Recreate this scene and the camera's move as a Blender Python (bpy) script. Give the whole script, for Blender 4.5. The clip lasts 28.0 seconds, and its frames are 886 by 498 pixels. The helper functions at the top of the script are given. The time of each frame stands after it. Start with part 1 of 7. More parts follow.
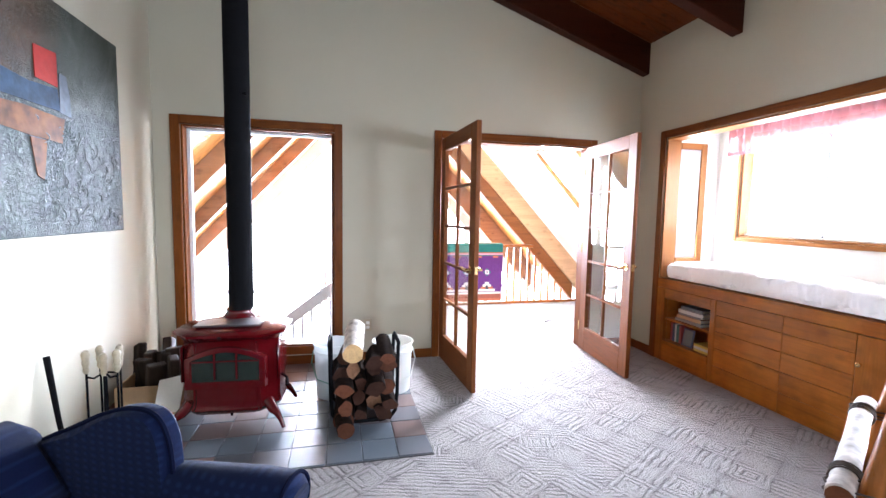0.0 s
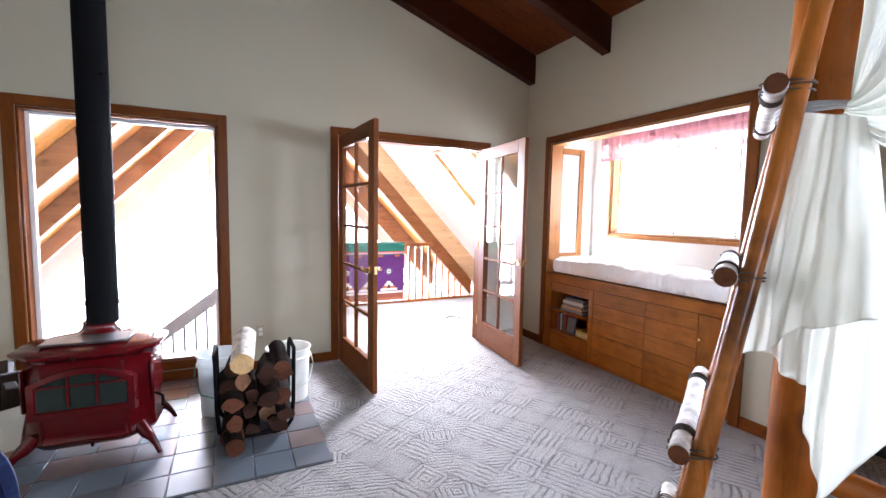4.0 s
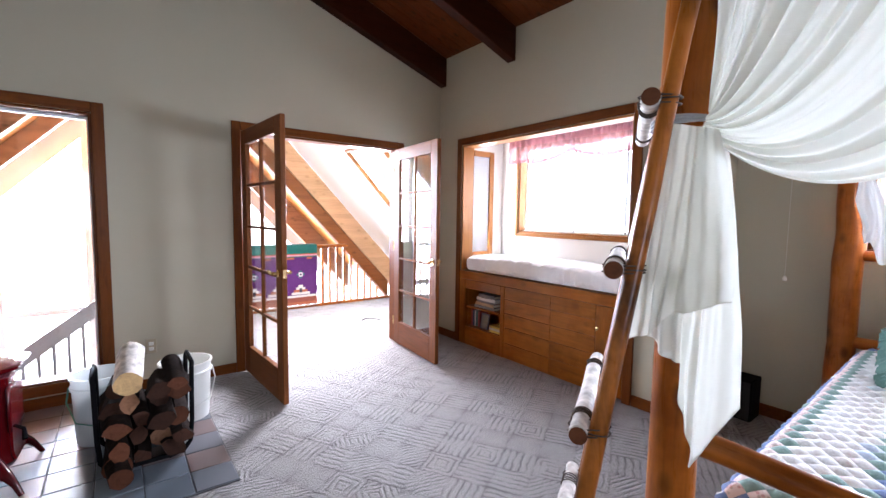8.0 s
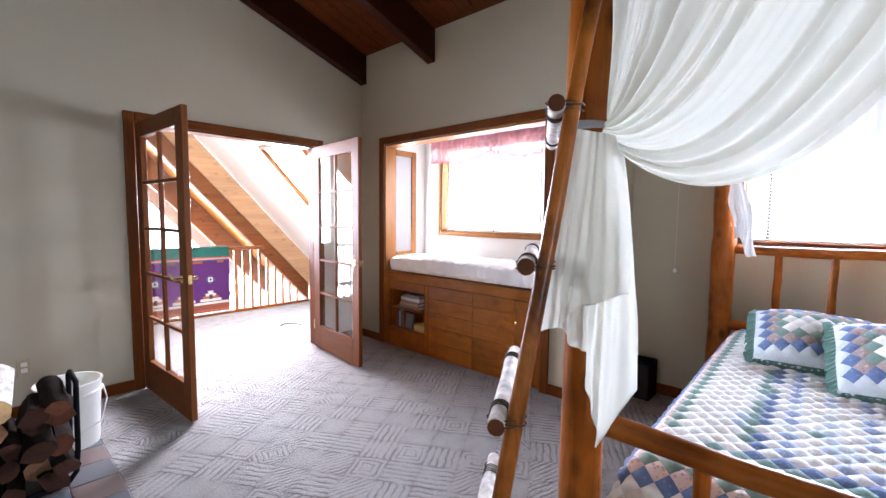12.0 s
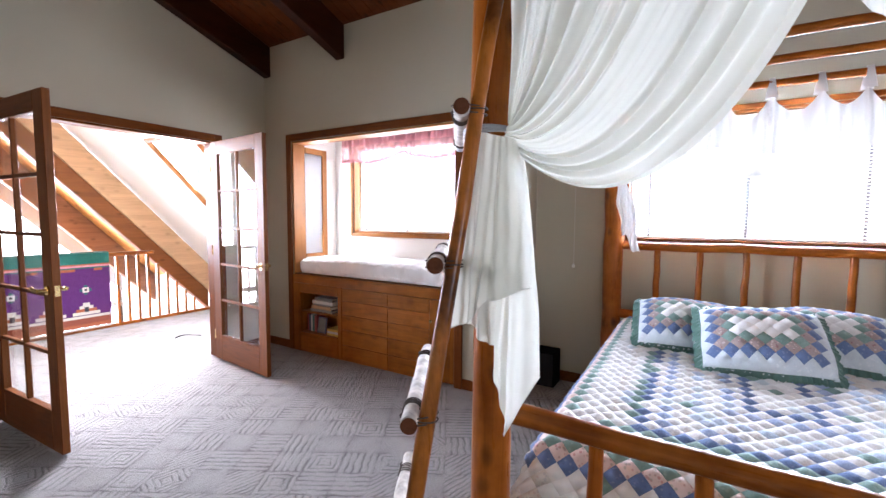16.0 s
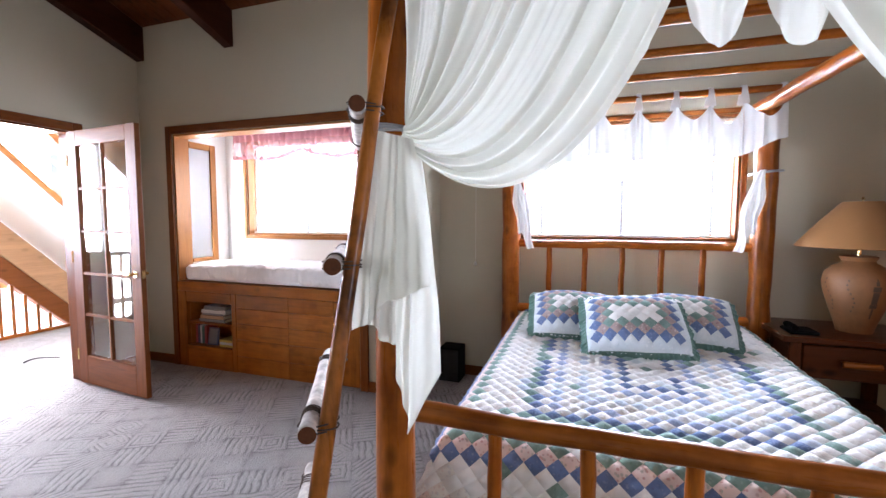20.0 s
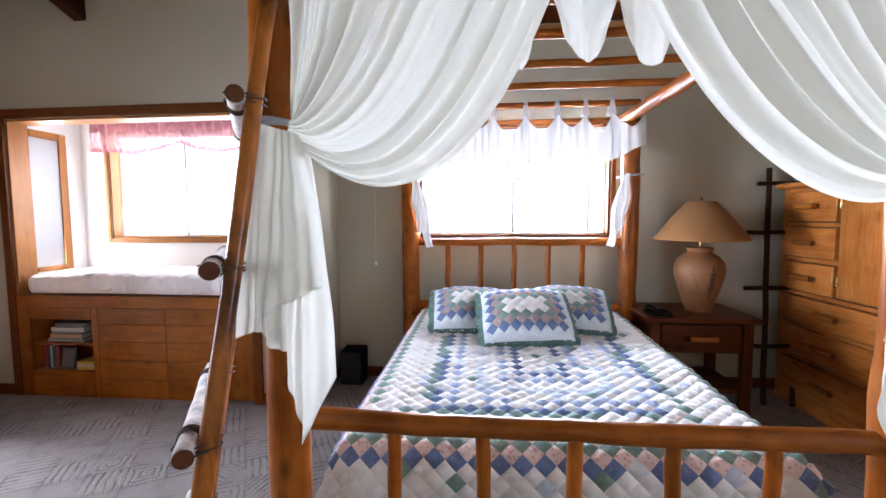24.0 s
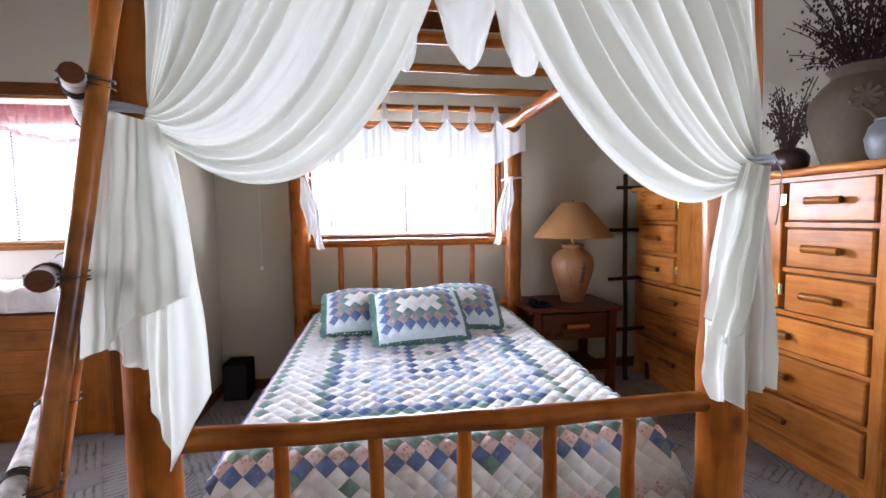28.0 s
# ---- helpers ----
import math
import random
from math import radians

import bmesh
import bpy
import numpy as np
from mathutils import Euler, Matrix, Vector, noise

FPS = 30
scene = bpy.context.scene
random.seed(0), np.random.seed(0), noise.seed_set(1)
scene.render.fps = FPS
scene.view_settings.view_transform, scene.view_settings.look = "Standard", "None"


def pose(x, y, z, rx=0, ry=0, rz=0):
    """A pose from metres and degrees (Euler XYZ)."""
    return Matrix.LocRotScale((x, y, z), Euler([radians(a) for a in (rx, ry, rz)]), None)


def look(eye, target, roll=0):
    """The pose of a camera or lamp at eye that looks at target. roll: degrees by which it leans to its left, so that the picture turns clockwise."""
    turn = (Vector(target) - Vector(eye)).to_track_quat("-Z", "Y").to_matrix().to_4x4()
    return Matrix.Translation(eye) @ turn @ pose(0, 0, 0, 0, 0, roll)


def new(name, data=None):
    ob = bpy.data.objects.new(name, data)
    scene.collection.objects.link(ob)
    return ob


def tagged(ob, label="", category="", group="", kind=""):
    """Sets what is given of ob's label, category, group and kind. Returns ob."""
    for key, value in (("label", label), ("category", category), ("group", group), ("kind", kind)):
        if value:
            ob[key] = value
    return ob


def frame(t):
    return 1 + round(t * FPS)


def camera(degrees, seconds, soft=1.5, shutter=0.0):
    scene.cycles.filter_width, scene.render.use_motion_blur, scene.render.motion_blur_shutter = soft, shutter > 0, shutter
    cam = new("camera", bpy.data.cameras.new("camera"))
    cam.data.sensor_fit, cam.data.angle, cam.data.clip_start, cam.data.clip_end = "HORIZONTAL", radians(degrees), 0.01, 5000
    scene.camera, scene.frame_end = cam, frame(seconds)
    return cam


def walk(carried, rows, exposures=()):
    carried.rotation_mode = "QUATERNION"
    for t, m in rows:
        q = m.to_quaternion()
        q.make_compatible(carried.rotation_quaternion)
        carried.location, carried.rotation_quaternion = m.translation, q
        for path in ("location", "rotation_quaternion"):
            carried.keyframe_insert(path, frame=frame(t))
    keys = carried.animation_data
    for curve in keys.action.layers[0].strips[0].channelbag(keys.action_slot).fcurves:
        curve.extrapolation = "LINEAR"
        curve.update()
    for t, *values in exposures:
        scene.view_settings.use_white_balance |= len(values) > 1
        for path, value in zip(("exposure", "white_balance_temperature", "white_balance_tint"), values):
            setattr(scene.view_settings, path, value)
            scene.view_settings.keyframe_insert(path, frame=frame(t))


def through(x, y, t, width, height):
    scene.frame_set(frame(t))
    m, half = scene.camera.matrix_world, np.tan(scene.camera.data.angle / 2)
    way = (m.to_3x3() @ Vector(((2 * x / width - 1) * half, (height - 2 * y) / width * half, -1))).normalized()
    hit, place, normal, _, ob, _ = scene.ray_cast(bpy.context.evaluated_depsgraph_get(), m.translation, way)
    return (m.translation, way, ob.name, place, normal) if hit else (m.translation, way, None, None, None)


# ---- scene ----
cam = camera(92.2, 28.0)
PATH = [
    (0, (-3.0, -3.909, 1.367), (-2.538, -1.969, 1.202), 1.0),
    (0.5, (-2.983, -3.916, 1.375), (-2.472, -1.99, 1.207), 1.0),
    (1, (-2.981, -3.917, 1.374), (-2.423, -2.004, 1.207), 1.0),
    (1.5, (-2.979, -3.916, 1.374), (-2.37, -2.018, 1.208), 1.0),
    (2, (-2.977, -3.915, 1.37), (-2.308, -2.037, 1.207), 1.0),
    (2.5, (-2.975, -3.915, 1.37), (-2.245, -2.06, 1.208), 0.9),
    (3, (-2.972, -3.919, 1.372), (-2.189, -2.086, 1.21), 0.9),
    (3.5, (-2.972, -3.92, 1.372), (-2.135, -2.11, 1.209), 1.0),
    (5.5, (-2.962, -3.92, 1.37), (-1.951, -2.202, 1.21), 0.9),
    (6, (-2.961, -3.92, 1.371), (-1.907, -2.228, 1.212), 0.9),
    (6.5, (-2.959, -3.921, 1.37), (-1.867, -2.252, 1.212), 0.9),
    (7, (-2.956, -3.922, 1.371), (-1.826, -2.28, 1.213), 0.8),
    (7.5, (-2.955, -3.923, 1.371), (-1.781, -2.312, 1.214), 0.8),
    (8, (-2.955, -3.924, 1.371), (-1.74, -2.343, 1.215), 0.8),
    (8.5, (-2.951, -3.925, 1.369), (-1.713, -2.362, 1.214), 0.7),
    (9, (-2.95, -3.924, 1.37), (-1.687, -2.381, 1.214), 0.7),
    (9.5, (-2.949, -3.925, 1.37), (-1.654, -2.409, 1.216), 0.7),
    (10, (-2.949, -3.926, 1.371), (-1.621, -2.438, 1.216), 0.7),
    (10.5, (-2.947, -3.927, 1.371), (-1.59, -2.466, 1.216), 0.6),
    (11, (-2.947, -3.928, 1.371), (-1.553, -2.501, 1.217), 0.7),
    (11.5, (-2.943, -3.93, 1.371), (-1.509, -2.545, 1.218), 0.6),
    (12, (-2.94, -3.932, 1.371), (-1.467, -2.588, 1.218), 0.6),
    (12.5, (-2.94, -3.934, 1.371), (-1.427, -2.636, 1.219), 0.6),
    (14.5, (-2.934, -3.942, 1.371), (-1.298, -2.802, 1.221), 0.4),
    (15, (-2.933, -3.942, 1.371), (-1.273, -2.835, 1.221), 0.5),
    (15.5, (-2.932, -3.943, 1.37), (-1.249, -2.872, 1.221), 0.4),
    (16, (-2.933, -3.945, 1.37), (-1.224, -2.917, 1.222), 0.4),
    (16.5, (-2.93, -3.949, 1.37), (-1.197, -2.961, 1.222), 0.4),
    (17, (-2.927, -3.95, 1.369), (-1.17, -3.006, 1.222), 0.4),
    (17.5, (-2.927, -3.952, 1.368), (-1.148, -3.05, 1.222), 0.3),
    (18, (-2.926, -3.954, 1.368), (-1.125, -3.096, 1.223), 0.3),
    (18.5, (-2.924, -3.956, 1.368), (-1.103, -3.143, 1.223), 0.2),
    (19, (-2.925, -3.959, 1.367), (-1.075, -3.212, 1.223), 0.3),
    (19.5, (-2.923, -3.961, 1.366), (-1.054, -3.261, 1.223), 0.2),
    (20, (-2.922, -3.964, 1.367), (-1.032, -3.327, 1.223), 0.1),
    (20.5, (-2.925, -3.969, 1.366), (-1.012, -3.402, 1.224), 0.1),
    (21, (-2.923, -3.971, 1.366), (-0.995, -3.461, 1.224), 0.0),
    (21.5, (-2.922, -3.974, 1.366), (-0.979, -3.522, 1.224), -0.0),
    (23.5, (-2.917, -3.986, 1.363), (-0.936, -3.753, 1.221), -0.3),
    (24, (-2.915, -3.988, 1.364), (-0.93, -3.791, 1.218), -0.3),
    (24.5, (-2.917, -3.992, 1.364), (-0.928, -3.849, 1.22), -0.3),
    (25, (-2.916, -3.995, 1.362), (-0.923, -3.919, 1.219), -0.4),
    (25.5, (-2.917, -3.998, 1.363), (-0.922, -3.979, 1.218), -0.5),
    (26, (-2.917, -4.002, 1.363), (-0.923, -4.032, 1.216), -0.6),
    (26.5, (-2.918, -4.006, 1.363), (-0.926, -4.093, 1.217), -0.6),
    (27, (-2.92, -4.01, 1.364), (-0.931, -4.161, 1.216), -0.7),
    (27.5, (-2.919, -4.015, 1.362), (-0.937, -4.234, 1.214), -0.7),
    (28, (-2.919, -4.013, 1.358), (-0.944, -4.295, 1.215), -0.6),
]
walk(cam, [(t, look(eye, target, roll)) for t, eye, target, roll in PATH], [(0, 0.87, 5900, 16), (3, 0.74, 5950, 17), (7, 0.33, 6000, 19), (12, 0.25, 6050, 20), (18, 0.19, 6100, 20), (25, 0.15, 6100, 20), (28, 0.13, 6100, 20)])

# ---- world, sun and the daylight in the window openings ----
world = bpy.data.worlds.new("world")
scene.world = world
world.use_nodes = True
wn = world.node_tree
sky = wn.nodes.new("ShaderNodeTexSky")
sky.sky_type, sky.sun_disc = "NISHITA", False
sky.sun_elevation, sky.sun_rotation = radians(48), radians(60)
wn.nodes["Background"].inputs["Strength"].default_value = 0.12
wn.links.new(sky.outputs["Color"], wn.nodes["Background"].inputs["Color"])


def sun(direction, strength, angle):
    lamp = bpy.data.lights.new("sun", "SUN")
    lamp.energy, lamp.angle, lamp.color = strength, radians(angle), (1, 0.96, 0.9)
    ob = new("sun", lamp)
    ob.matrix_world = look((0, 0, 30), Vector((0, 0, 30)) + Vector(direction))


def daylight(place, target, width, height, watts, tint=(1, 1, 1)):
    lamp = bpy.data.lights.new("window_daylight", "AREA")
    lamp.shape, lamp.size, lamp.size_y, lamp.energy, lamp.color = "RECTANGLE", width, height, watts, tint
    ob = new("window_daylight", lamp)
    ob.matrix_world = look(place, target)
    return ob


def backdrop(name, label, corners, strength):
    """A plain glowing sheet of bright overcast sky outside an opening."""
    m = bpy.data.materials.get("bright_sky_" + str(strength))
    if m is None:
        m = bpy.data.materials.new("bright_sky_" + str(strength))
        m.use_nodes = True
        b = m.node_tree.nodes["Principled BSDF"]
        b.inputs["Base Color"].default_value = (0, 0, 0, 1)
        b.inputs["Emission Color"].default_value, b.inputs["Emission Strength"].default_value = (0.95, 0.98, 1, 1), strength
    me = bpy.data.meshes.new(name)
    me.from_pydata(corners, [], [(0, 1, 2, 3)])
    me.materials.append(m)
    tagged(new(name, me), label, "backdrop", "", "structure")


sun((-0.45, -0.35, -0.8), 1.2, 12)
backdrop("backdrop_east", "bright overcast sky outside the east windows", [(2.2, 2.0, -1.0), (2.2, -8.0, -1.0), (2.2, -8.0, 5.0), (2.2, 2.0, 5.0)], 4.0)
backdrop("backdrop_north", "bright overcast sky outside the hall window wall", [(-9.0, 8.5, -3.5), (4.0, 8.5, -3.5), (4.0, 8.5, 6.0), (-9.0, 8.5, 6.0)], 10.0)
backdrop("backdrop_south", "bright overcast sky outside the south window", [(-6.0, -8.2, -1.0), (-0.5, -8.2, -1.0), (-0.5, -8.2, 4.5), (-6.0, -8.2, 4.5)], 1.5)
daylight((0.80, -1.36, 1.66), (-1, -1.36, 1.66), 1.5, 1.0, 95, (0.81, 0.91, 1))
daylight((0.84, -4.21, 1.73), (-1, -4.21, 1.55), 1.6, 1.02, 430, (0.81, 0.91, 1))
daylight((-2.9, 6.4, 1.2), (-2.5, 0, 0.2), 2.6, 4.5, 3500, (0.78, 0.89, 1))
daylight((-3.0, -6.86, 1.55), (-3.0, 0, 1.5), 1.5, 1.1, 42, (0.81, 0.91, 1))
daylight((-0.40, 0.585, 1.80), (-1.45, -0.75, 0.0), 0.72, 0.76, 270, (0.92, 0.96, 1))
daylight((0.30, -0.424, 1.5), (0.30, -2.0, 1.45), 0.16, 1.0, 16, (0.97, 0.99, 1))

# ---- materials ----
class Nodes:
    """A material and short ways to add nodes to it."""

    def __init__(self, name):
        self.m = bpy.data.materials.new(name)
        self.m.use_nodes = True
        self.t = self.m.node_tree
        self.b = self.t.nodes["Principled BSDF"]

    def add(self, kind, **sets):
        n = self.t.nodes.new("ShaderNode" + kind)
        for key, value in sets.items():
            if key in ("operation", "blend_type", "data_type", "feature", "wave_type", "bands_direction", "vector_type", "noise_dimensions", "distance"):
                if key == "operation":
                    n.operation = value
                elif key == "blend_type":
                    n.blend_type = value
                elif key == "data_type":
                    n.data_type = value
                elif key == "feature":
                    n.feature = value
                elif key == "bands_direction":
                    n.bands_direction = value
                elif key == "noise_dimensions":
                    n.noise_dimensions = value
                elif key == "distance":
                    n.distance = value
            else:
                n.inputs[key].default_value = value
        return n

    def link(self, a, b):
        self.t.links.new(a, b)

    def coords(self, scale=(1, 1, 1), turn=(0, 0, 0)):
        c, mp = self.add("TexCoord"), self.add("Mapping")
        mp.inputs["Scale"].default_value = scale
        mp.inputs["Rotation"].default_value = turn
        self.link(c.outputs["Object"], mp.inputs["Vector"])
        return mp.outputs["Vector"]

    def noise(self, vec, scale, detail=4.0, rough=0.55, distortion=0.0):
        n = self.add("TexNoise")
        for key, v in (("Scale", scale), ("Detail", detail), ("Roughness", rough), ("Distortion", distortion)):
            n.inputs[key].default_value = v
        self.link(vec, n.inputs["Vector"])
        return n.outputs["Fac"]

    def ramp(self, fac, stops):
        r = self.add("ValToRGB")
        e = r.color_ramp.elements
        while len(e) < len(stops):
            e.new(0.5)
        for el, (p, c) in zip(e, stops):
            el.position, el.color = p, (*c, 1)
        self.link(fac, r.inputs["Fac"])
        return r.outputs["Color"]

    def mix(self, fac, a, b, blend="MIX"):
        n = self.add("Mix", data_type="RGBA")
        n.blend_type = blend
        for value, slot in ((fac, 0), (a, 6), (b, 7)):
            if isinstance(value, (int, float)):
                n.inputs[slot].default_value = value
            elif isinstance(value, tuple):
                n.inputs[slot].default_value = (*value, 1)
            else:
                self.link(value, n.inputs[slot])
        return n.outputs[2]

    def math(self, op, a, b=0.0):
        n = self.add("Math", operation=op)
        for value, slot in ((a, 0), (b, 1)):
            if isinstance(value, (int, float)):
                n.inputs[slot].default_value = value
            else:
                self.link(value, n.inputs[slot])
        return n.outputs[0]

    def bump(self, height, strength, distance=0.01):
        n = self.add("Bump")
        n.inputs["Strength"].default_value, n.inputs["Distance"].default_value = strength, distance
        self.link(height, n.inputs["Height"])
        self.link(n.outputs["Normal"], self.b.inputs["Normal"])

    def set(self, **sets):
        names = {"rough": "Roughness", "metal": "Metallic", "coat": "Coat Weight", "sheen": "Sheen Weight", "spec": "Specular IOR Level",
                 "alpha": "Alpha", "trans": "Transmission Weight", "ior": "IOR", "coat_rough": "Coat Roughness"}
        for key, v in sets.items():
            self.b.inputs[names[key]].default_value = v
        return self

    def colour(self, c):
        if isinstance(c, tuple):
            self.b.inputs["Base Color"].default_value = (*c, 1)
        else:
            self.link(c, self.b.inputs["Base Color"])
        return self


def shade(c, k):
    return tuple(min(1, v * k) for v in c)


def plain(name, c, rough=0.6, grain=60.0, vary=0.1, relief=0.1, stains=3.0, **sets):
    """A surface of one colour with two scales of unevenness."""
    n = Nodes(name)
    v = n.coords()
    fine, wide = n.noise(v, grain, 5), n.noise(v, stains, 3)
    col = n.ramp(wide, ((0.3, shade(c, 1 - vary)), (0.7, shade(c, 1 + vary * 0.6))))
    n.colour(n.mix(0.35, col, n.ramp(fine, ((0.3, shade(c, 1 - vary * 1.5)), (0.7, shade(c, 1 + vary)))), "MIX"))
    n.bump(fine, relief, 0.004)
    return n.set(rough=rough, **sets).m


def wood(name, c, axis="x", rough=0.35, grain=1.0, dark=0.45, knots=1.0, coat=0.0, rand=0.12, patch=0.0):
    """Wood with the grain along one axis, growth lines, knots and a thin varnish."""
    n = Nodes(name)
    long, cross = 1.2 * grain, 16.0 * grain
    sc = {"x": (long, cross, cross), "y": (cross, long, cross), "z": (cross, cross, long)}[axis]
    info = n.add("ObjectInfo")
    tc, add, mp = n.add("TexCoord"), n.add("VectorMath"), n.add("Mapping")
    add.operation = "ADD"
    shift = n.add("VectorMath")
    shift.operation = "SCALE"
    shift.inputs["Scale"].default_value = 7.0
    comb = n.add("CombineXYZ")
    for k in range(3):
        n.link(info.outputs["Random"], comb.inputs[k])
    n.link(comb.outputs[0], shift.inputs[0])
    n.link(tc.outputs["Object"], add.inputs[0])
    n.link(shift.outputs[0], add.inputs[1])
    mp.inputs["Scale"].default_value = sc
    n.link(add.outputs[0], mp.inputs["Vector"])
    v = mp.outputs["Vector"]
    lines = n.noise(v, 1.0, 6, 0.6, 1.4)
    fibre = n.noise(v, 6.0, 3, 0.6)
    base = n.ramp(lines, ((0.28, shade(c, dark)), (0.46, c), (0.78, shade(c, 1.35))))
    base = n.mix(0.22, base, n.ramp(fibre, ((0.3, shade(c, 0.55)), (0.7, shade(c, 1.25)))))
    vor = n.add("TexVoronoi")
    vor.inputs["Scale"].default_value = 1.0
    mk = n.add("Mapping")
    mk.inputs["Scale"].default_value = tuple(5.0 if s == long else 9.0 for s in sc)
    n.link(add.outputs[0], mk.inputs["Vector"])
    n.link(mk.outputs[0], vor.inputs["Vector"])
    knot = n.ramp(vor.outputs["Distance"], ((0.08, (knots,) * 3), (0.24, (0, 0, 0))))
    base = n.mix(knot, base, shade(c, 0.28))
    if patch:
        wide = n.add("TexNoise")
        for key, val in (("Scale", 5.0), ("Detail", 4.0), ("Roughness", 0.6)):
            wide.inputs[key].default_value = val
        n.link(add.outputs[0], wide.inputs["Vector"])
        base = n.mix(1.0, base, n.ramp(wide.outputs["Fac"], ((0.36, (1 - patch, (1 - patch) * 0.85, (1 - patch) * 0.7)), (0.6, (1.12, 1.1, 1.05)))), "MULTIPLY")
    tone = n.math("MULTIPLY_ADD", info.outputs["Random"], 2 * rand)
    tone.node.inputs[2].default_value = 1 - rand
    hsv = n.add("HueSaturation")
    n.link(tone, hsv.inputs["Value"])
    n.link(base, hsv.inputs["Color"])
    n.colour(hsv.outputs["Color"])
    n.bump(n.math("SUBTRACT", lines, n.math("MULTIPLY", knot, 0.6)), 0.2, 0.005)
    r = n.math("MULTIPLY_ADD", fibre, 0.2)
    r.node.inputs[2].default_value = rough - 0.1
    n.link(r, n.b.inputs["Roughness"])
    return n.set(coat=coat * 0.5, coat_rough=0.25, spec=0.12).m


def cloth(name, c, see=0.0, rough=0.9, weave=400.0, vary=0.06, folds=6.0, c2=None, fold_relief=0.3, through=0.42):
    """Woven cloth; see: how much light passes straight through a sheer one."""
    n = Nodes(name)
    v = n.coords()
    fine, wide = n.noise(v, weave, 2), n.noise(v, folds, 3)
    col = n.ramp(wide, ((0.3, shade(c, 1 - vary)), (0.7, c2 or c)))
    n.colour(n.mix(0.3, col, n.ramp(fine, ((0.35, shade(c, 1 - 2 * vary)), (0.65, c)))))
    height = n.math("ADD", n.math("MULTIPLY", fine, 0.15), wide)
    n.bump(height, fold_relief, 0.01)
    n.set(rough=rough, sheen=0.15, spec=0.2)
    if see:
        out = n.t.nodes["Material Output"]
        tl, tp, m1, m2 = n.add("BsdfTranslucent"), n.add("BsdfTransparent"), n.add("MixShader"), n.add("MixShader")
        tl.inputs["Color"].default_value = (*shade(c, 0.97), 1)
        m1.inputs[0].default_value, m2.inputs[0].default_value = through, see
        n.link(n.b.outputs[0], m1.inputs[1])
        n.link(tl.outputs[0], m1.inputs[2])
        n.link(m1.outputs[0], m2.inputs[1])
        n.link(tp.outputs[0], m2.inputs[2])
        n.link(m2.outputs[0], out.inputs["Surface"])
    return n.m


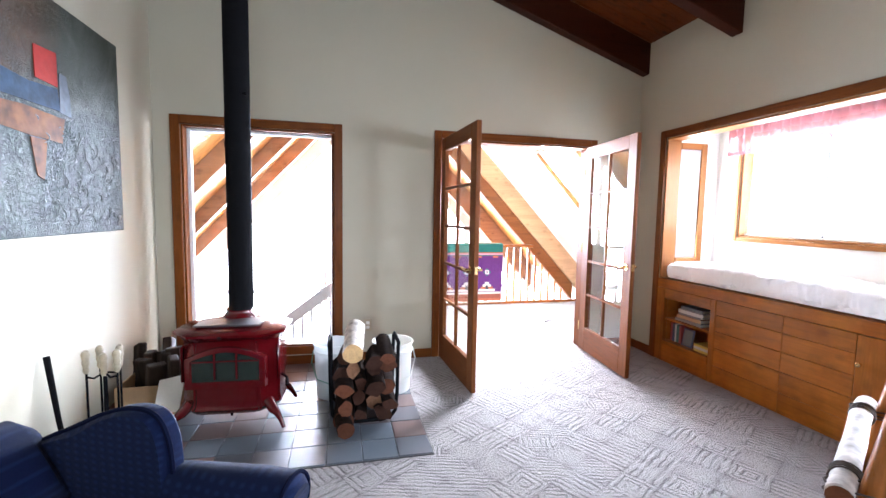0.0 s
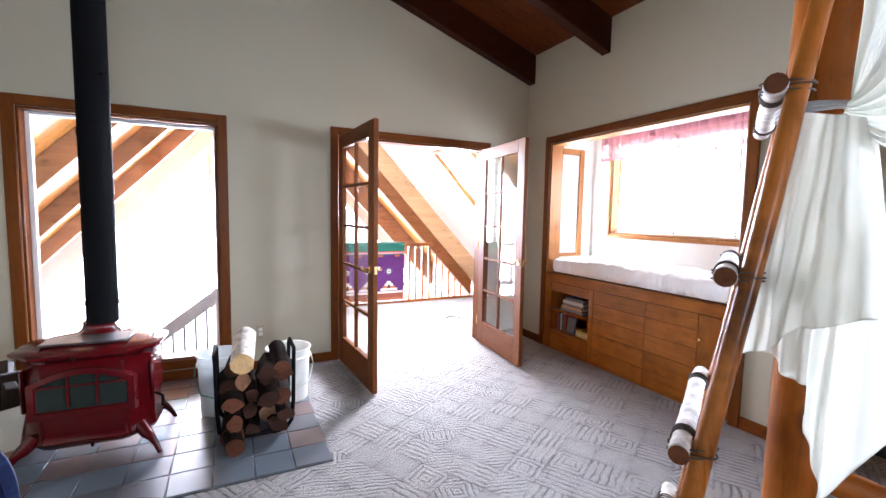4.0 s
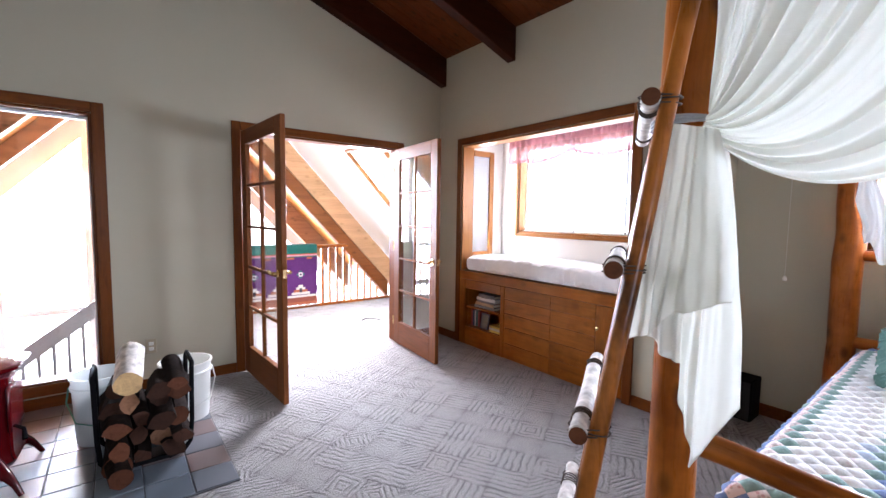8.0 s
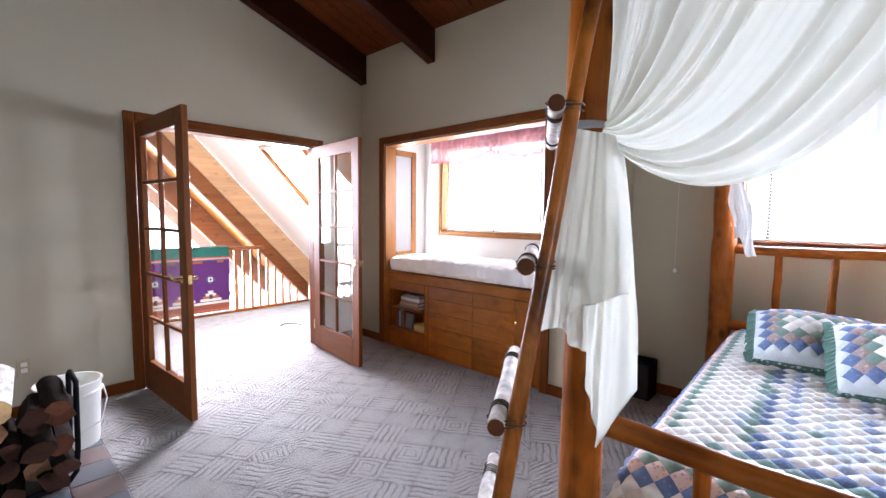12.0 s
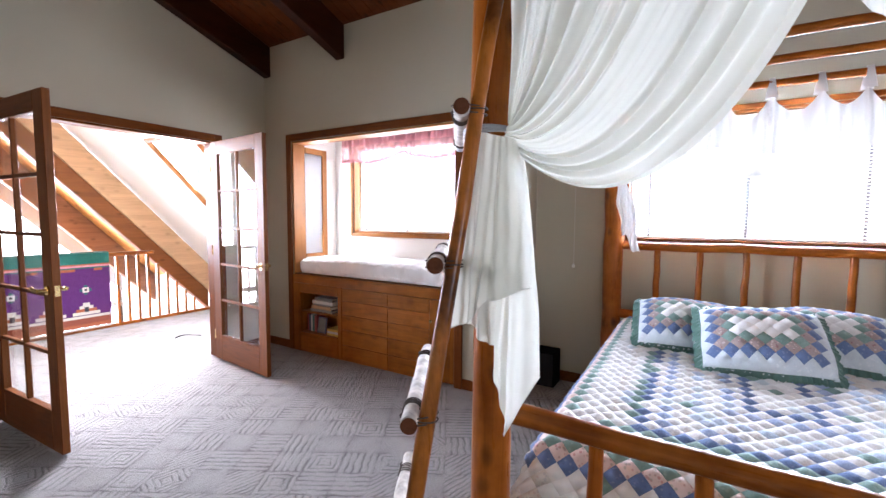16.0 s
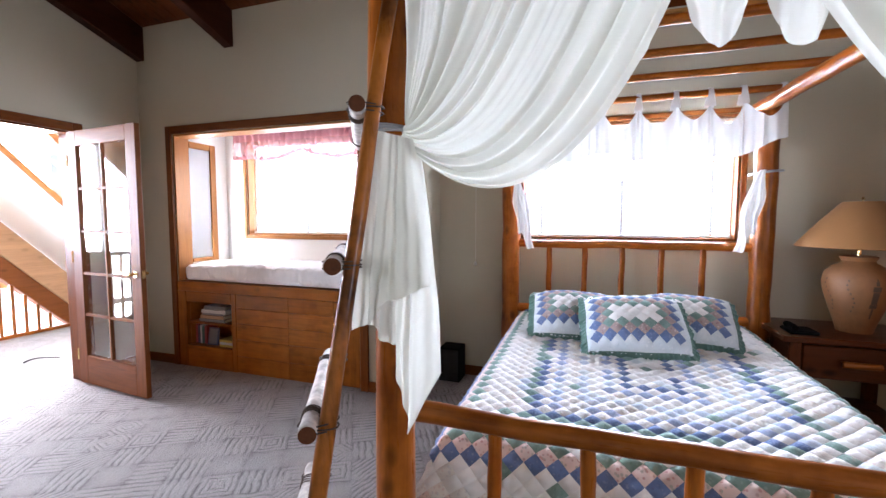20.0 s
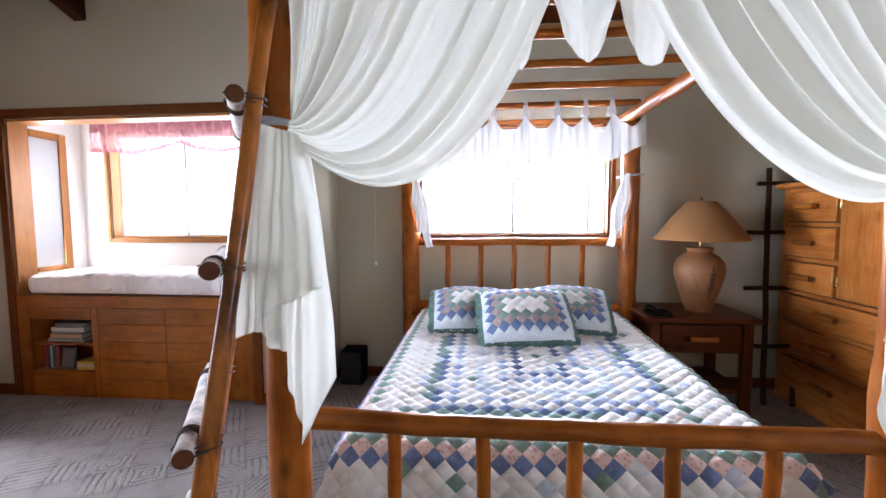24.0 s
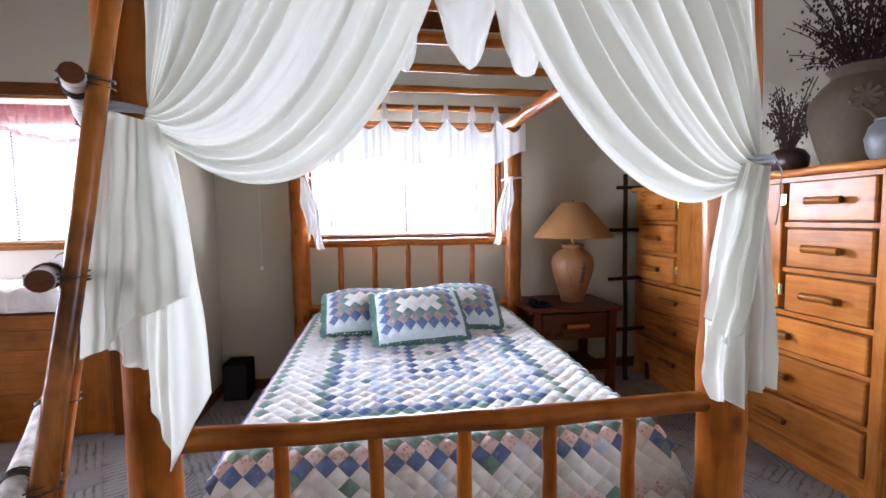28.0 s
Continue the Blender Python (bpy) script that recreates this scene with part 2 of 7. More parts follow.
def carpet_material():
    n = Nodes("sculpted_carpet")
    o = n.coords()
    warp = n.add("TexNoise")
    warp.inputs["Scale"].default_value = 14.0
    n.link(o, warp.inputs["Vector"])
    push = n.add("VectorMath")
    push.operation = "SCALE"
    push.inputs["Scale"].default_value = 0.03
    n.link(warp.outputs["Color"], push.inputs[0])
    moved = n.add("VectorMath")
    n.link(o, moved.inputs[0])
    n.link(push.outputs[0], moved.inputs[1])
    mp = n.add("Mapping")
    mp.inputs["Scale"].default_value, mp.inputs["Rotation"].default_value = (5.2, 5.2, 5.2), (0, 0, radians(-30))
    n.link(moved.outputs[0], mp.inputs["Vector"])
    v = mp.outputs["Vector"]
    cell, inside = n.add("VectorMath"), n.add("VectorMath")
    cell.operation, inside.operation = "FLOOR", "FRACTION"
    n.link(v, cell.inputs[0])
    n.link(v, inside.inputs[0])
    pick = n.add("TexWhiteNoise", noise_dimensions="2D")
    n.link(cell.outputs[0], pick.inputs["Vector"])
    sep, box_ = n.add("SeparateXYZ"), n.add("SeparateXYZ")
    n.link(v, sep.inputs[0])
    n.link(inside.outputs[0], box_.inputs[0])

    def groove(coord, count, sharp=0.55):
        return n.math("POWER", n.math("ABSOLUTE", n.math("SINE", n.math("MULTIPLY", coord, math.pi * count))), sharp)
    wx, wy = groove(sep.outputs["X"], 5), groove(sep.outputs["Y"], 5)
    wd = groove(n.math("ADD", sep.outputs["X"], sep.outputs["Y"]), 5)
    ex = n.math("ABSOLUTE", n.math("SUBTRACT", box_.outputs["X"], 0.5))
    ey = n.math("ABSOLUTE", n.math("SUBTRACT", box_.outputs["Y"], 0.5))
    nest = groove(n.math("MAXIMUM", ex, ey), 6)
    lozenge = groove(n.math("ADD", ex, ey), 5)

    def choose(fac, a, b):
        m_ = n.add("Mix")
        for value, slot in ((fac, 0), (a, 2), (b, 3)):
            if isinstance(value, float):
                m_.inputs[slot].default_value = value
            else:
                n.link(value, m_.inputs[slot])
        return m_.outputs[0]
    rib = wx
    for limit, kind in ((0.24, wy), (0.46, wd), (0.58, nest), (0.70, lozenge), (0.82, 0.74)):
        rib = choose(n.math("GREATER_THAN", pick.outputs["Value"], limit), rib, kind)
    rim = n.math("MULTIPLY", groove(sep.outputs["X"], 1, 0.12), groove(sep.outputs["Y"], 1, 0.12))
    rib = n.math("MULTIPLY", rib, rim)
    tuft, worn, trod = n.noise(o, 130, 4, 0.7), n.noise(o, 1.3, 3), n.noise(o, 9, 4, 0.65)
    keep = n.ramp(trod, ((0.36, (0.1, 0.1, 0.1)), (0.58, (1, 1, 1))))
    rib = choose(keep, 0.8, rib)
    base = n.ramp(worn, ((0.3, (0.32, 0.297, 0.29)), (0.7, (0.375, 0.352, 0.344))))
    # shade between the ribs is painted in: grooves multiply the base darker
    groove_shade = n.ramp(rib, ((0.25, (0.2, 0.195, 0.195)), (0.8, (1, 1, 1))))
    col = n.mix(1.0, base, groove_shade, "MULTIPLY")
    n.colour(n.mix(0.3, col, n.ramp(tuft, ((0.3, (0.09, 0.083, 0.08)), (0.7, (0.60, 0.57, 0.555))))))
    h = n.math("ADD", n.math("MULTIPLY", rib, 0.55), n.math("MULTIPLY", tuft, 0.6))
    n.bump(h, 1.0, 0.028)
    return n.set(rough=0.95, spec=0.1, sheen=0.1).m


def glass(name, tint=(1, 1, 1), rough=0.02):
    n = Nodes(name)
    out = n.t.nodes["Material Output"]
    gl, tp, mx, fr = n.add("BsdfGlossy"), n.add("BsdfTransparent"), n.add("MixShader"), n.add("LayerWeight")
    gl.inputs["Roughness"].default_value = rough
    tp.inputs["Color"].default_value = (*tint, 1)
    gloss = n.math("MULTIPLY_ADD", n.math("POWER", fr.outputs["Facing"], 4.0), 0.55)
    gloss.node.inputs[2].default_value = 0.035
    n.link(gloss, mx.inputs[0])
    n.link(tp.outputs[0], mx.inputs[1])
    n.link(gl.outputs[0], mx.inputs[2])
    n.link(mx.outputs[0], out.inputs["Surface"])
    return n.m


def slate_material():
    n = Nodes("slate_tile")
    info, v = n.add("ObjectInfo"), n.coords()
    tone = n.ramp(info.outputs["Random"], ((0.0, (0.075, 0.095, 0.115)), (0.3, (0.105, 0.13, 0.155)), (0.6, (0.085, 0.1, 0.12)), (0.78, (0.15, 0.098, 0.085)), (1.0, (0.125, 0.078, 0.072))))
    cloud = n.noise(v, 5, 2)
    col = n.mix(0.12, tone, n.ramp(cloud, ((0.3, (0.08, 0.095, 0.11)), (0.7, (0.16, 0.13, 0.125)))))
    n.colour(col)
    n.bump(n.noise(v, 14, 1), 0.05, 0.002)
    r = n.math("MULTIPLY_ADD", n.noise(v, 6, 1), 0.1)
    r.node.inputs[2].default_value = 0.26
    n.link(r, n.b.inputs["Roughness"])
    return n.m


M_WALL = plain("cream_wall_paint", (0.43, 0.395, 0.30), 0.75, 140, 0.04, 0.12, 1.2)
M_WHITE = plain("white_wall_paint", (0.8, 0.79, 0.76), 0.7, 140, 0.03, 0.1, 1.5)
PINE, TRIM, CABINET, DARK = (0.28, 0.082, 0.010), (0.13, 0.036, 0.005), (0.24, 0.080, 0.010), (0.085, 0.021, 0.003)
M_TRIM = {a: wood("stained_trim_" + a, TRIM, a, 0.45, 1.4, 0.6, 0.3, 0.1) for a in "xyz"}
M_CAB = {a: wood("cabinet_pine_" + a, CABINET, a, 0.38, 0.9, 0.6, 0.35, 0.15, 0.16, 0.15) for a in "xyz"}
M_LOG = {a: wood("varnished_log_" + a, PINE, a, 0.3, 0.9, 0.42, 0.8, 0.35, 0.2, 0.24) for a in "xyz"}
M_CEIL = {a: wood("ceiling_cedar_" + a, DARK, a, 0.5, 0.8, 0.55, 0.7, 0.1) for a in "xy"}
M_HONEY = {a: wood("honey_casing_" + a, (0.33, 0.135, 0.038), a, 0.42, 1.4, 0.65, 0.3, 0.15) for a in "xyz"}
M_HALL = {a: wood("hall_pine_" + a, (0.42, 0.185, 0.052), a, 0.5, 0.8, 0.55, 0.7, 0.1) for a in "xy"}
M_BEAM = wood("dark_beam", (0.035, 0.007, 0.002), "x", 0.45, 0.7, 0.6, 0.4, 0.1)
M_CARPET = carpet_material()
M_SLATE = slate_material()
M_GROUT = plain("grey_grout", (0.09, 0.09, 0.092), 0.9, 90, 0.15, 0.3)
M_GLASS = glass("window_glass")
M_SHEER = cloth("white_sheer_cotton", (0.745, 0.74, 0.675), 0.04, through=0.36, fold_relief=0.3)
M_LACE = cloth("white_tab_curtain", (0.78, 0.78, 0.77), 0.004, through=0.035)
M_PINK = cloth("pink_valance_gauze", (0.68, 0.36, 0.40), 0.5, c2=(0.78, 0.52, 0.55), through=0.4)
M_SHEET = cloth("white_mattress_cotton", (0.78, 0.77, 0.76), fold_relief=0.6, folds=14)
M_BLACK = plain("matt_black_steel", (0.006, 0.006, 0.007), 0.8, 120, 0.2, 0.15, spec=0.05)
M_RED = plain("red_enamel", (0.075, 0.002, 0.0035), 0.2, 30, 0.12, 0.02, 5, coat=0.3, spec=0.3)
M_BRASS = plain("polished_brass", (0.75, 0.55, 0.25), 0.25, 80, 0.1, 0.03, metal=1.0)
M_PLASTIC = plain("white_plastic", (0.72, 0.72, 0.68), 0.4, 60, 0.05, 0.03)
M_BLIND = cloth("white_blind_slat", (0.85, 0.85, 0.85), 0.15, 0.5)

# ---- building helpers ----
WORLD_AT = {}


def thing(name, label, category, at=(0, 0, 0), group="", kind="", turn=0.0):
    """A top-level thing: an Empty at its base. Its parts are given in the world, or, for a turned one, in its own axes."""
    ob = new(name)
    ob.empty_display_size = 0.1
    ob.matrix_world = pose(*at, 0, 0, turn)
    WORLD_AT[ob.name] = Vector(at)
    return tagged(ob, label, category, group, kind)


def finish(bm, mat, name, smooth=True):
    me = bpy.data.meshes.new(name)
    bm.normal_update()
    bm.to_mesh(me)
    bm.free()
    for m in mat if isinstance(mat, (list, tuple)) else [mat]:
        me.materials.append(m)
    if smooth:
        me.shade_smooth()
        me.set_sharp_from_angle(angle=radians(38))
    return me


def part(name, bm, mat, parent, label="", local=False):
    if not local:
        bmesh.ops.translate(bm, verts=bm.verts, vec=-WORLD_AT[parent.name])
    ob = new(name, finish(bm, mat, name))
    ob.parent = parent
    WORLD_AT[ob.name] = WORLD_AT[parent.name].copy()
    if label:
        ob["label"] = label
    return ob


def solid(name, bm, mat, label, category, kind="", group=""):
    """A thing or a piece of the setting of one mesh."""
    ob = new(name, finish(bm, mat, name))
    WORLD_AT[ob.name] = Vector((0, 0, 0))
    return tagged(ob, label, category, group, kind)


def piece(name, me, parent, m):
    """One of many alike pieces that share a mesh; m in the parent's axes."""
    ob = new(name, me)
    ob.parent = parent
    ob.matrix_local = m
    return ob


def nb():
    return bmesh.new()


def box(bm, x0, x1, y0, y1, z0, z1, bevel=0.0, m=None):
    x0, x1, y0, y1, z0, z1 = min(x0, x1), max(x0, x1), min(y0, y1), max(y0, y1), min(z0, z1), max(z0, z1)
    if bevel <= 0:
        vs = [bm.verts.new((x, y, z)) for z in (z0, z1) for y in (y0, y1) for x in (x0, x1)]
        for f in ((0, 2, 3, 1), (4, 5, 7, 6), (0, 1, 5, 4), (2, 6, 7, 3), (0, 4, 6, 2), (1, 3, 7, 5)):
            bm.faces.new([vs[i] for i in f])
    else:
        b = min(bevel, 0.45 * min(x1 - x0, y1 - y0, z1 - z0))
        vs = []
        grid = {}
        for i, (xa, sx) in enumerate(((x0, 1), (x1, -1))):
            for j, (ya, sy) in enumerate(((y0, 1), (y1, -1))):
                for k, (za, sz) in enumerate(((z0, 1), (z1, -1))):
                    grid[i, j, k] = (bm.verts.new((xa, ya + sy * b, za + sz * b)), bm.verts.new((xa + sx * b, ya, za + sz * b)), bm.verts.new((xa + sx * b, ya + sy * b, za)))
                    vs += grid[i, j, k]
        faces = []
        for i in (0, 1):
            faces.append([grid[i, j, k][0] for j, k in ((0, 0), (1, 0), (1, 1), (0, 1))])
            faces.append([grid[j, i, k][1] for j, k in ((0, 0), (1, 0), (1, 1), (0, 1))])
            faces.append([grid[j, k, i][2] for j, k in ((0, 0), (1, 0), (1, 1), (0, 1))])
        for i in (0, 1):
            for j in (0, 1):
                faces.append([grid[i, j, 0][0], grid[i, j, 1][0], grid[i, j, 1][1], grid[i, j, 0][1]])
                faces.append([grid[i, 0, j][0], grid[i, 1, j][0], grid[i, 1, j][2], grid[i, 0, j][2]])
                faces.append([grid[0, i, j][1], grid[1, i, j][1], grid[1, i, j][2], grid[0, i, j][2]])
        for g in grid.values():
            faces.append(list(g))
        mid = Vector(((x0 + x1) / 2, (y0 + y1) / 2, (z0 + z1) / 2))
        for f in faces:
            c = sum((v.co for v in f), Vector()) / len(f)
            nrm = (f[1].co - f[0].co).cross(f[2].co - f[0].co)
            bm.faces.new(f if nrm.dot(c - mid) > 0 else f[::-1])
    if m is not None:
        for v in vs:
            v.co = m @ v.co
    return bm


def tube(bm, pts, radius, seg=10, caps=True, squash=1.0):
    """A round bar along points; radius: one number or one a point."""
    pts = [Vector(p) for p in pts]
    rs = radius if isinstance(radius, (list, tuple)) else [radius] * len(pts)
    rings, side = [], None
    for i, p in enumerate(pts):
        d = (pts[min(i + 1, len(pts) - 1)] - pts[max(i - 1, 0)]).normalized()
        if side is None:
            side = d.orthogonal().normalized()
        side = (side - d * side.dot(d)).normalized()
        up = d.cross(side)
        rings.append([bm.verts.new(p + rs[i] * (math.cos(a) * side + math.sin(a) * up * squash)) for a in (2 * math.pi * k / seg for k in range(seg))])
    for a, b in zip(rings, rings[1:]):
        for k in range(seg):
            bm.faces.new((a[k], a[(k + 1) % seg], b[(k + 1) % seg], b[k]))
    if caps:
        bm.faces.new(rings[0][::-1])
        bm.faces.new(rings[-1])
    return bm


def log_points(a, b, n=9, wob=0.004, seed=0):
    """Points and radii factors of a slightly uneven peeled log."""
    rnd = random.Random(seed)
    a, b = Vector(a), Vector(b)
    pts = [a.lerp(b, i / (n - 1)) + Vector([rnd.uniform(-wob, wob) for _ in range(3)]) for i in range(n)]
    return pts, [1 + rnd.uniform(-0.05, 0.06) for _ in range(n)]


def log(bm, a, b, r, seed=0, n=9, seg=14, wob=0.004, taper=0.0):
    pts, fs = log_points(a, b, n, wob, seed)
    rs = [r * f * (1 - taper * i / (n - 1)) for i, f in enumerate(fs)]
    pts.insert(0, pts[0] + (pts[0] - pts[1]).normalized() * r * 0.12)
    pts.append(pts[-1] + (pts[-1] - pts[-2]).normalized() * r * 0.12)
    return tube(bm, pts, [rs[0] * 0.86] + rs + [rs[-1] * 0.86], seg)


def lathe(bm, profile, centre, seg=28):
    """A turned body round a vertical axis; profile: radius, height."""
    cx, cy, cz = centre
    rings = []
    for r, z in profile:
        if r < 1e-5:
            rings.append([bm.verts.new((cx, cy, cz + z))] * seg)
        else:
            rings.append([bm.verts.new((cx + r * math.cos(2 * math.pi * k / seg), cy + r * math.sin(2 * math.pi * k / seg), cz + z)) for k in range(seg)])
    for a, b in zip(rings, rings[1:]):
        for k in range(seg):
            f = []
            for v in (a[k], a[(k + 1) % seg], b[(k + 1) % seg], b[k]):
                if v not in f:
                    f.append(v)
            if len(f) > 2:
                bm.faces.new(f)
    return bm


def sheet(bm, nu, nv, place, thick=0.0, mats=None):
    """A curved sheet: place(u, v) for u, v from 0 to 1. thick: depth given to it along its normals."""
    g = [[bm.verts.new(place(i / nu, j / nv)) for j in range(nv + 1)] for i in range(nu + 1)]
    fs = [bm.faces.new((g[i][j], g[i + 1][j], g[i + 1][j + 1], g[i][j + 1])) for i in range(nu) for j in range(nv)]
    if thick:
        bm.normal_update()
        bmesh.ops.solidify(bm, geom=fs, thickness=thick)
    return bm


def prism(bm, poly, axis, a, b):
    """A flat outline pushed along an axis from a to b. Outline: pairs in the other two axes, in order."""
    def at(p, d):
        return {"x": (d, p[0], p[1]), "y": (p[0], d, p[1]), "z": (p[0], p[1], d)}[axis]
    lo, hi = [bm.verts.new(at(p, a)) for p in poly], [bm.verts.new(at(p, b)) for p in poly]
    bm.faces.new(lo[::-1]), bm.faces.new(hi)
    for i in range(len(poly)):
        j = (i + 1) % len(poly)
        bm.faces.new((lo[i], lo[j], hi[j], hi[i]))
    bmesh.ops.recalc_face_normals(bm, faces=bm.faces)
    return bm


# ---- the bedroom's shell ----
WEST, SOUTH, HEAD, BACK = -4.47, -6.75, 0.62, 0.60
RECESS = -2.74


def ceil_z(x):
    return 3.09 - 0.333 * x


def setting(name, bm, mat, label, category):
    return solid(name, bm, mat, label, category, "structure")


bm = nb()
box(bm, WEST - 0.15, 0.9, SOUTH - 0.15, 0.145, -0.12, 0.0)
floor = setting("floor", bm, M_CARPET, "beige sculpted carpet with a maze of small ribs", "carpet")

# north wall with the window, the double door and the trim
bm = nb()
TOPN = 4.8
WX0, WX1, WZ0, WZ1 = -4.27, -3.065, 0.17, 2.055
DX0, DX1, DZ1 = -2.10, -0.56, 2.06
for x0, x1, z0, z1 in ((WEST - 0.15, WX0, -0.1, TOPN), (WX0, WX1, -0.1, WZ0), (WX0, WX1, WZ1, TOPN), (WX1, DX0, -0.1, TOPN), (DX0, DX1, DZ1, TOPN), (DX1, 0.15, -0.1, TOPN)):
    box(bm, x0, x1, 0, 0.14, z0, z1)
setting("wall_north", bm, M_WALL, "cream painted wall with a window and double doorway", "wall")
bm = nb()
box(bm, WEST - 0.15, WEST, SOUTH - 0.15, 0, -0.1, TOPN)
setting("wall_west", bm, M_WALL, "cream painted side wall behind the stove", "wall")
# east wall: the window-seat opening, then the recess of the bed
AY0, AY1, AZ1 = -0.40, -2.30, 2.115
bm = nb()
box(bm, 0, 0.15, AY0, 0, -0.1, 3.3)
box(bm, 0, 0.15, AY1, AY0, AZ1, 3.3)
box(bm, 0, 0.15, RECESS, AY1, -0.1, 3.3)
box(bm, 0.15, HEAD + 0.15, RECESS, RECESS + 0.12, -0.1, 3.3)
setting("wall_east", bm, M_WALL, "cream painted wall with the window seat opening", "wall")
bm = nb()
HY0, HY1, HZ0, HZ1 = -3.45, -4.98, 1.205, 2.105
for y0, y1, z0, z1 in ((RECESS, HY0, -0.1, 3.2), (HY0, HY1, -0.1, HZ0), (HY0, HY1, HZ1, 3.2), (HY1, SOUTH - 0.15, -0.1, 3.2)):
    box(bm, HEAD, HEAD + 0.15, y1, y0, z0, z1)
setting("wall_headboard", bm, M_WALL, "cream painted wall behind the bed with a wide window", "wall")
bm = nb()
SX0, SX1, SZ0, SZ1 = -3.8, -2.2, 0.95, 2.15
for x0, x1, z0, z1 in ((WEST, SX0, -0.1, TOPN), (SX0, SX1, -0.1, SZ0), (SX0, SX1, SZ1, TOPN), (SX1, HEAD, -0.1, TOPN)):
    box(bm, x0, x1, SOUTH - 0.15, SOUTH, z0, z1)
setting("wall_south", bm, M_WALL, "cream painted wall behind the dresser", "wall")
# alcove of the window seat
BY0, BY1, BZ0, BZ1 = -0.662, -2.058, 1.192, 2.12
bm = nb()
for y0, y1, z0, z1 in ((0.0, BY0, 0.0, 2.36), (BY0, BY1, 0.0, BZ0), (BY0, BY1, BZ1, 2.36), (BY1, RECESS + 0.12, 0.0, 2.36)):
    box(bm, BACK, BACK + 0.15, y1, y0, z0, z1)
box(bm, 0.15, BACK, AY0, AY0 + 0.1, 0.0, 2.36)
box(bm, 0.15, BACK, AY1 - 0.1, AY1, 0.0, 2.36)
setting("wall_alcove", bm, M_WHITE, "white painted walls inside the window seat alcove", "wall")
bm = nb()
box(bm, 0.15, BACK, AY1, AY0, 2.25, 2.36)
setting("ceiling_alcove", bm, M_WHITE, "white painted ceiling over the window seat", "ceiling")

# sloping board ceiling and its beams
bm = nb()
nboards = 52
for i in range(nboards):
    y0 = SOUTH - 0.15 + i * (0.145 - SOUTH + 0.15) / nboards
    y1 = y0 + (0.145 - SOUTH + 0.15) / nboards - 0.006
    prism(bm, [(WEST - 0.15, ceil_z(WEST - 0.15)), (0.95, ceil_z(0.95)), (0.95, ceil_z(0.95) + 0.05), (WEST - 0.15, ceil_z(WEST - 0.15) + 0.05)], "y", y0, y1)
bm2 = nb()
prism(bm2, [(WEST - 0.15, ceil_z(WEST - 0.15) + 0.01), (0.95, ceil_z(0.95) + 0.01), (0.95, ceil_z(0.95) + 0.06), (WEST - 0.15, ceil_z(WEST - 0.15) + 0.06)], "y", SOUTH - 0.15, 0.145)
me = bpy.data.meshes.new("backing")
bm2.to_mesh(me)
bm2.free()
bm.from_mesh(me)
setting("ceiling", bm, M_CEIL["x"], "sloping ceiling of dark reddish tongue-and-groove boards", "ceiling")
for y in (-0.055, -1.08):
    end = 0.0 if y > RECESS else HEAD
    bm = nb()
    prism(bm, [(WEST, ceil_z(WEST) - 0.31), (end, ceil_z(end) - 0.30), (end, ceil_z(end)), (WEST, ceil_z(WEST))], "y", y - 0.05, y + 0.05)
    bmesh.ops.bevel(bm, geom=bm.edges[:], offset=0.006, segments=1, affect="EDGES")
    solid("ceiling_beam", bm, M_BEAM, "dark brown wooden beam under the sloping ceiling", "beam", "structure")

bm = nb()
box(bm, HEAD - 0.03, HEAD, SOUTH, RECESS, 2.77, 2.86, 0.004)
setting("trim_headboard_wall", bm, M_HALL["y"], "pale pine trim along the top of the bed wall", "trim")

# baseboards
bm = nb()
for x0, x1, y0, y1 in ((WEST, -2.17, -0.014, 0), (-0.49, 0, -0.014, 0), (-0.014, 0, -0.335, -0.014), (-0.014, 0, RECESS, -2.37), (0, HEAD, RECESS - 0.014, RECESS),
                       (HEAD - 0.014, HEAD, SOUTH, RECESS - 0.014), (WEST, HEAD - 0.014, SOUTH, SOUTH + 0.014), (WEST, WEST + 0.014, SOUTH + 0.014, -0.014)):
    box(bm, x0, x1, y0, y1, 0, 0.085, 0.004)
setting("baseboard", bm, M_TRIM["x"], "stained brown wooden baseboard along the walls", "baseboard")


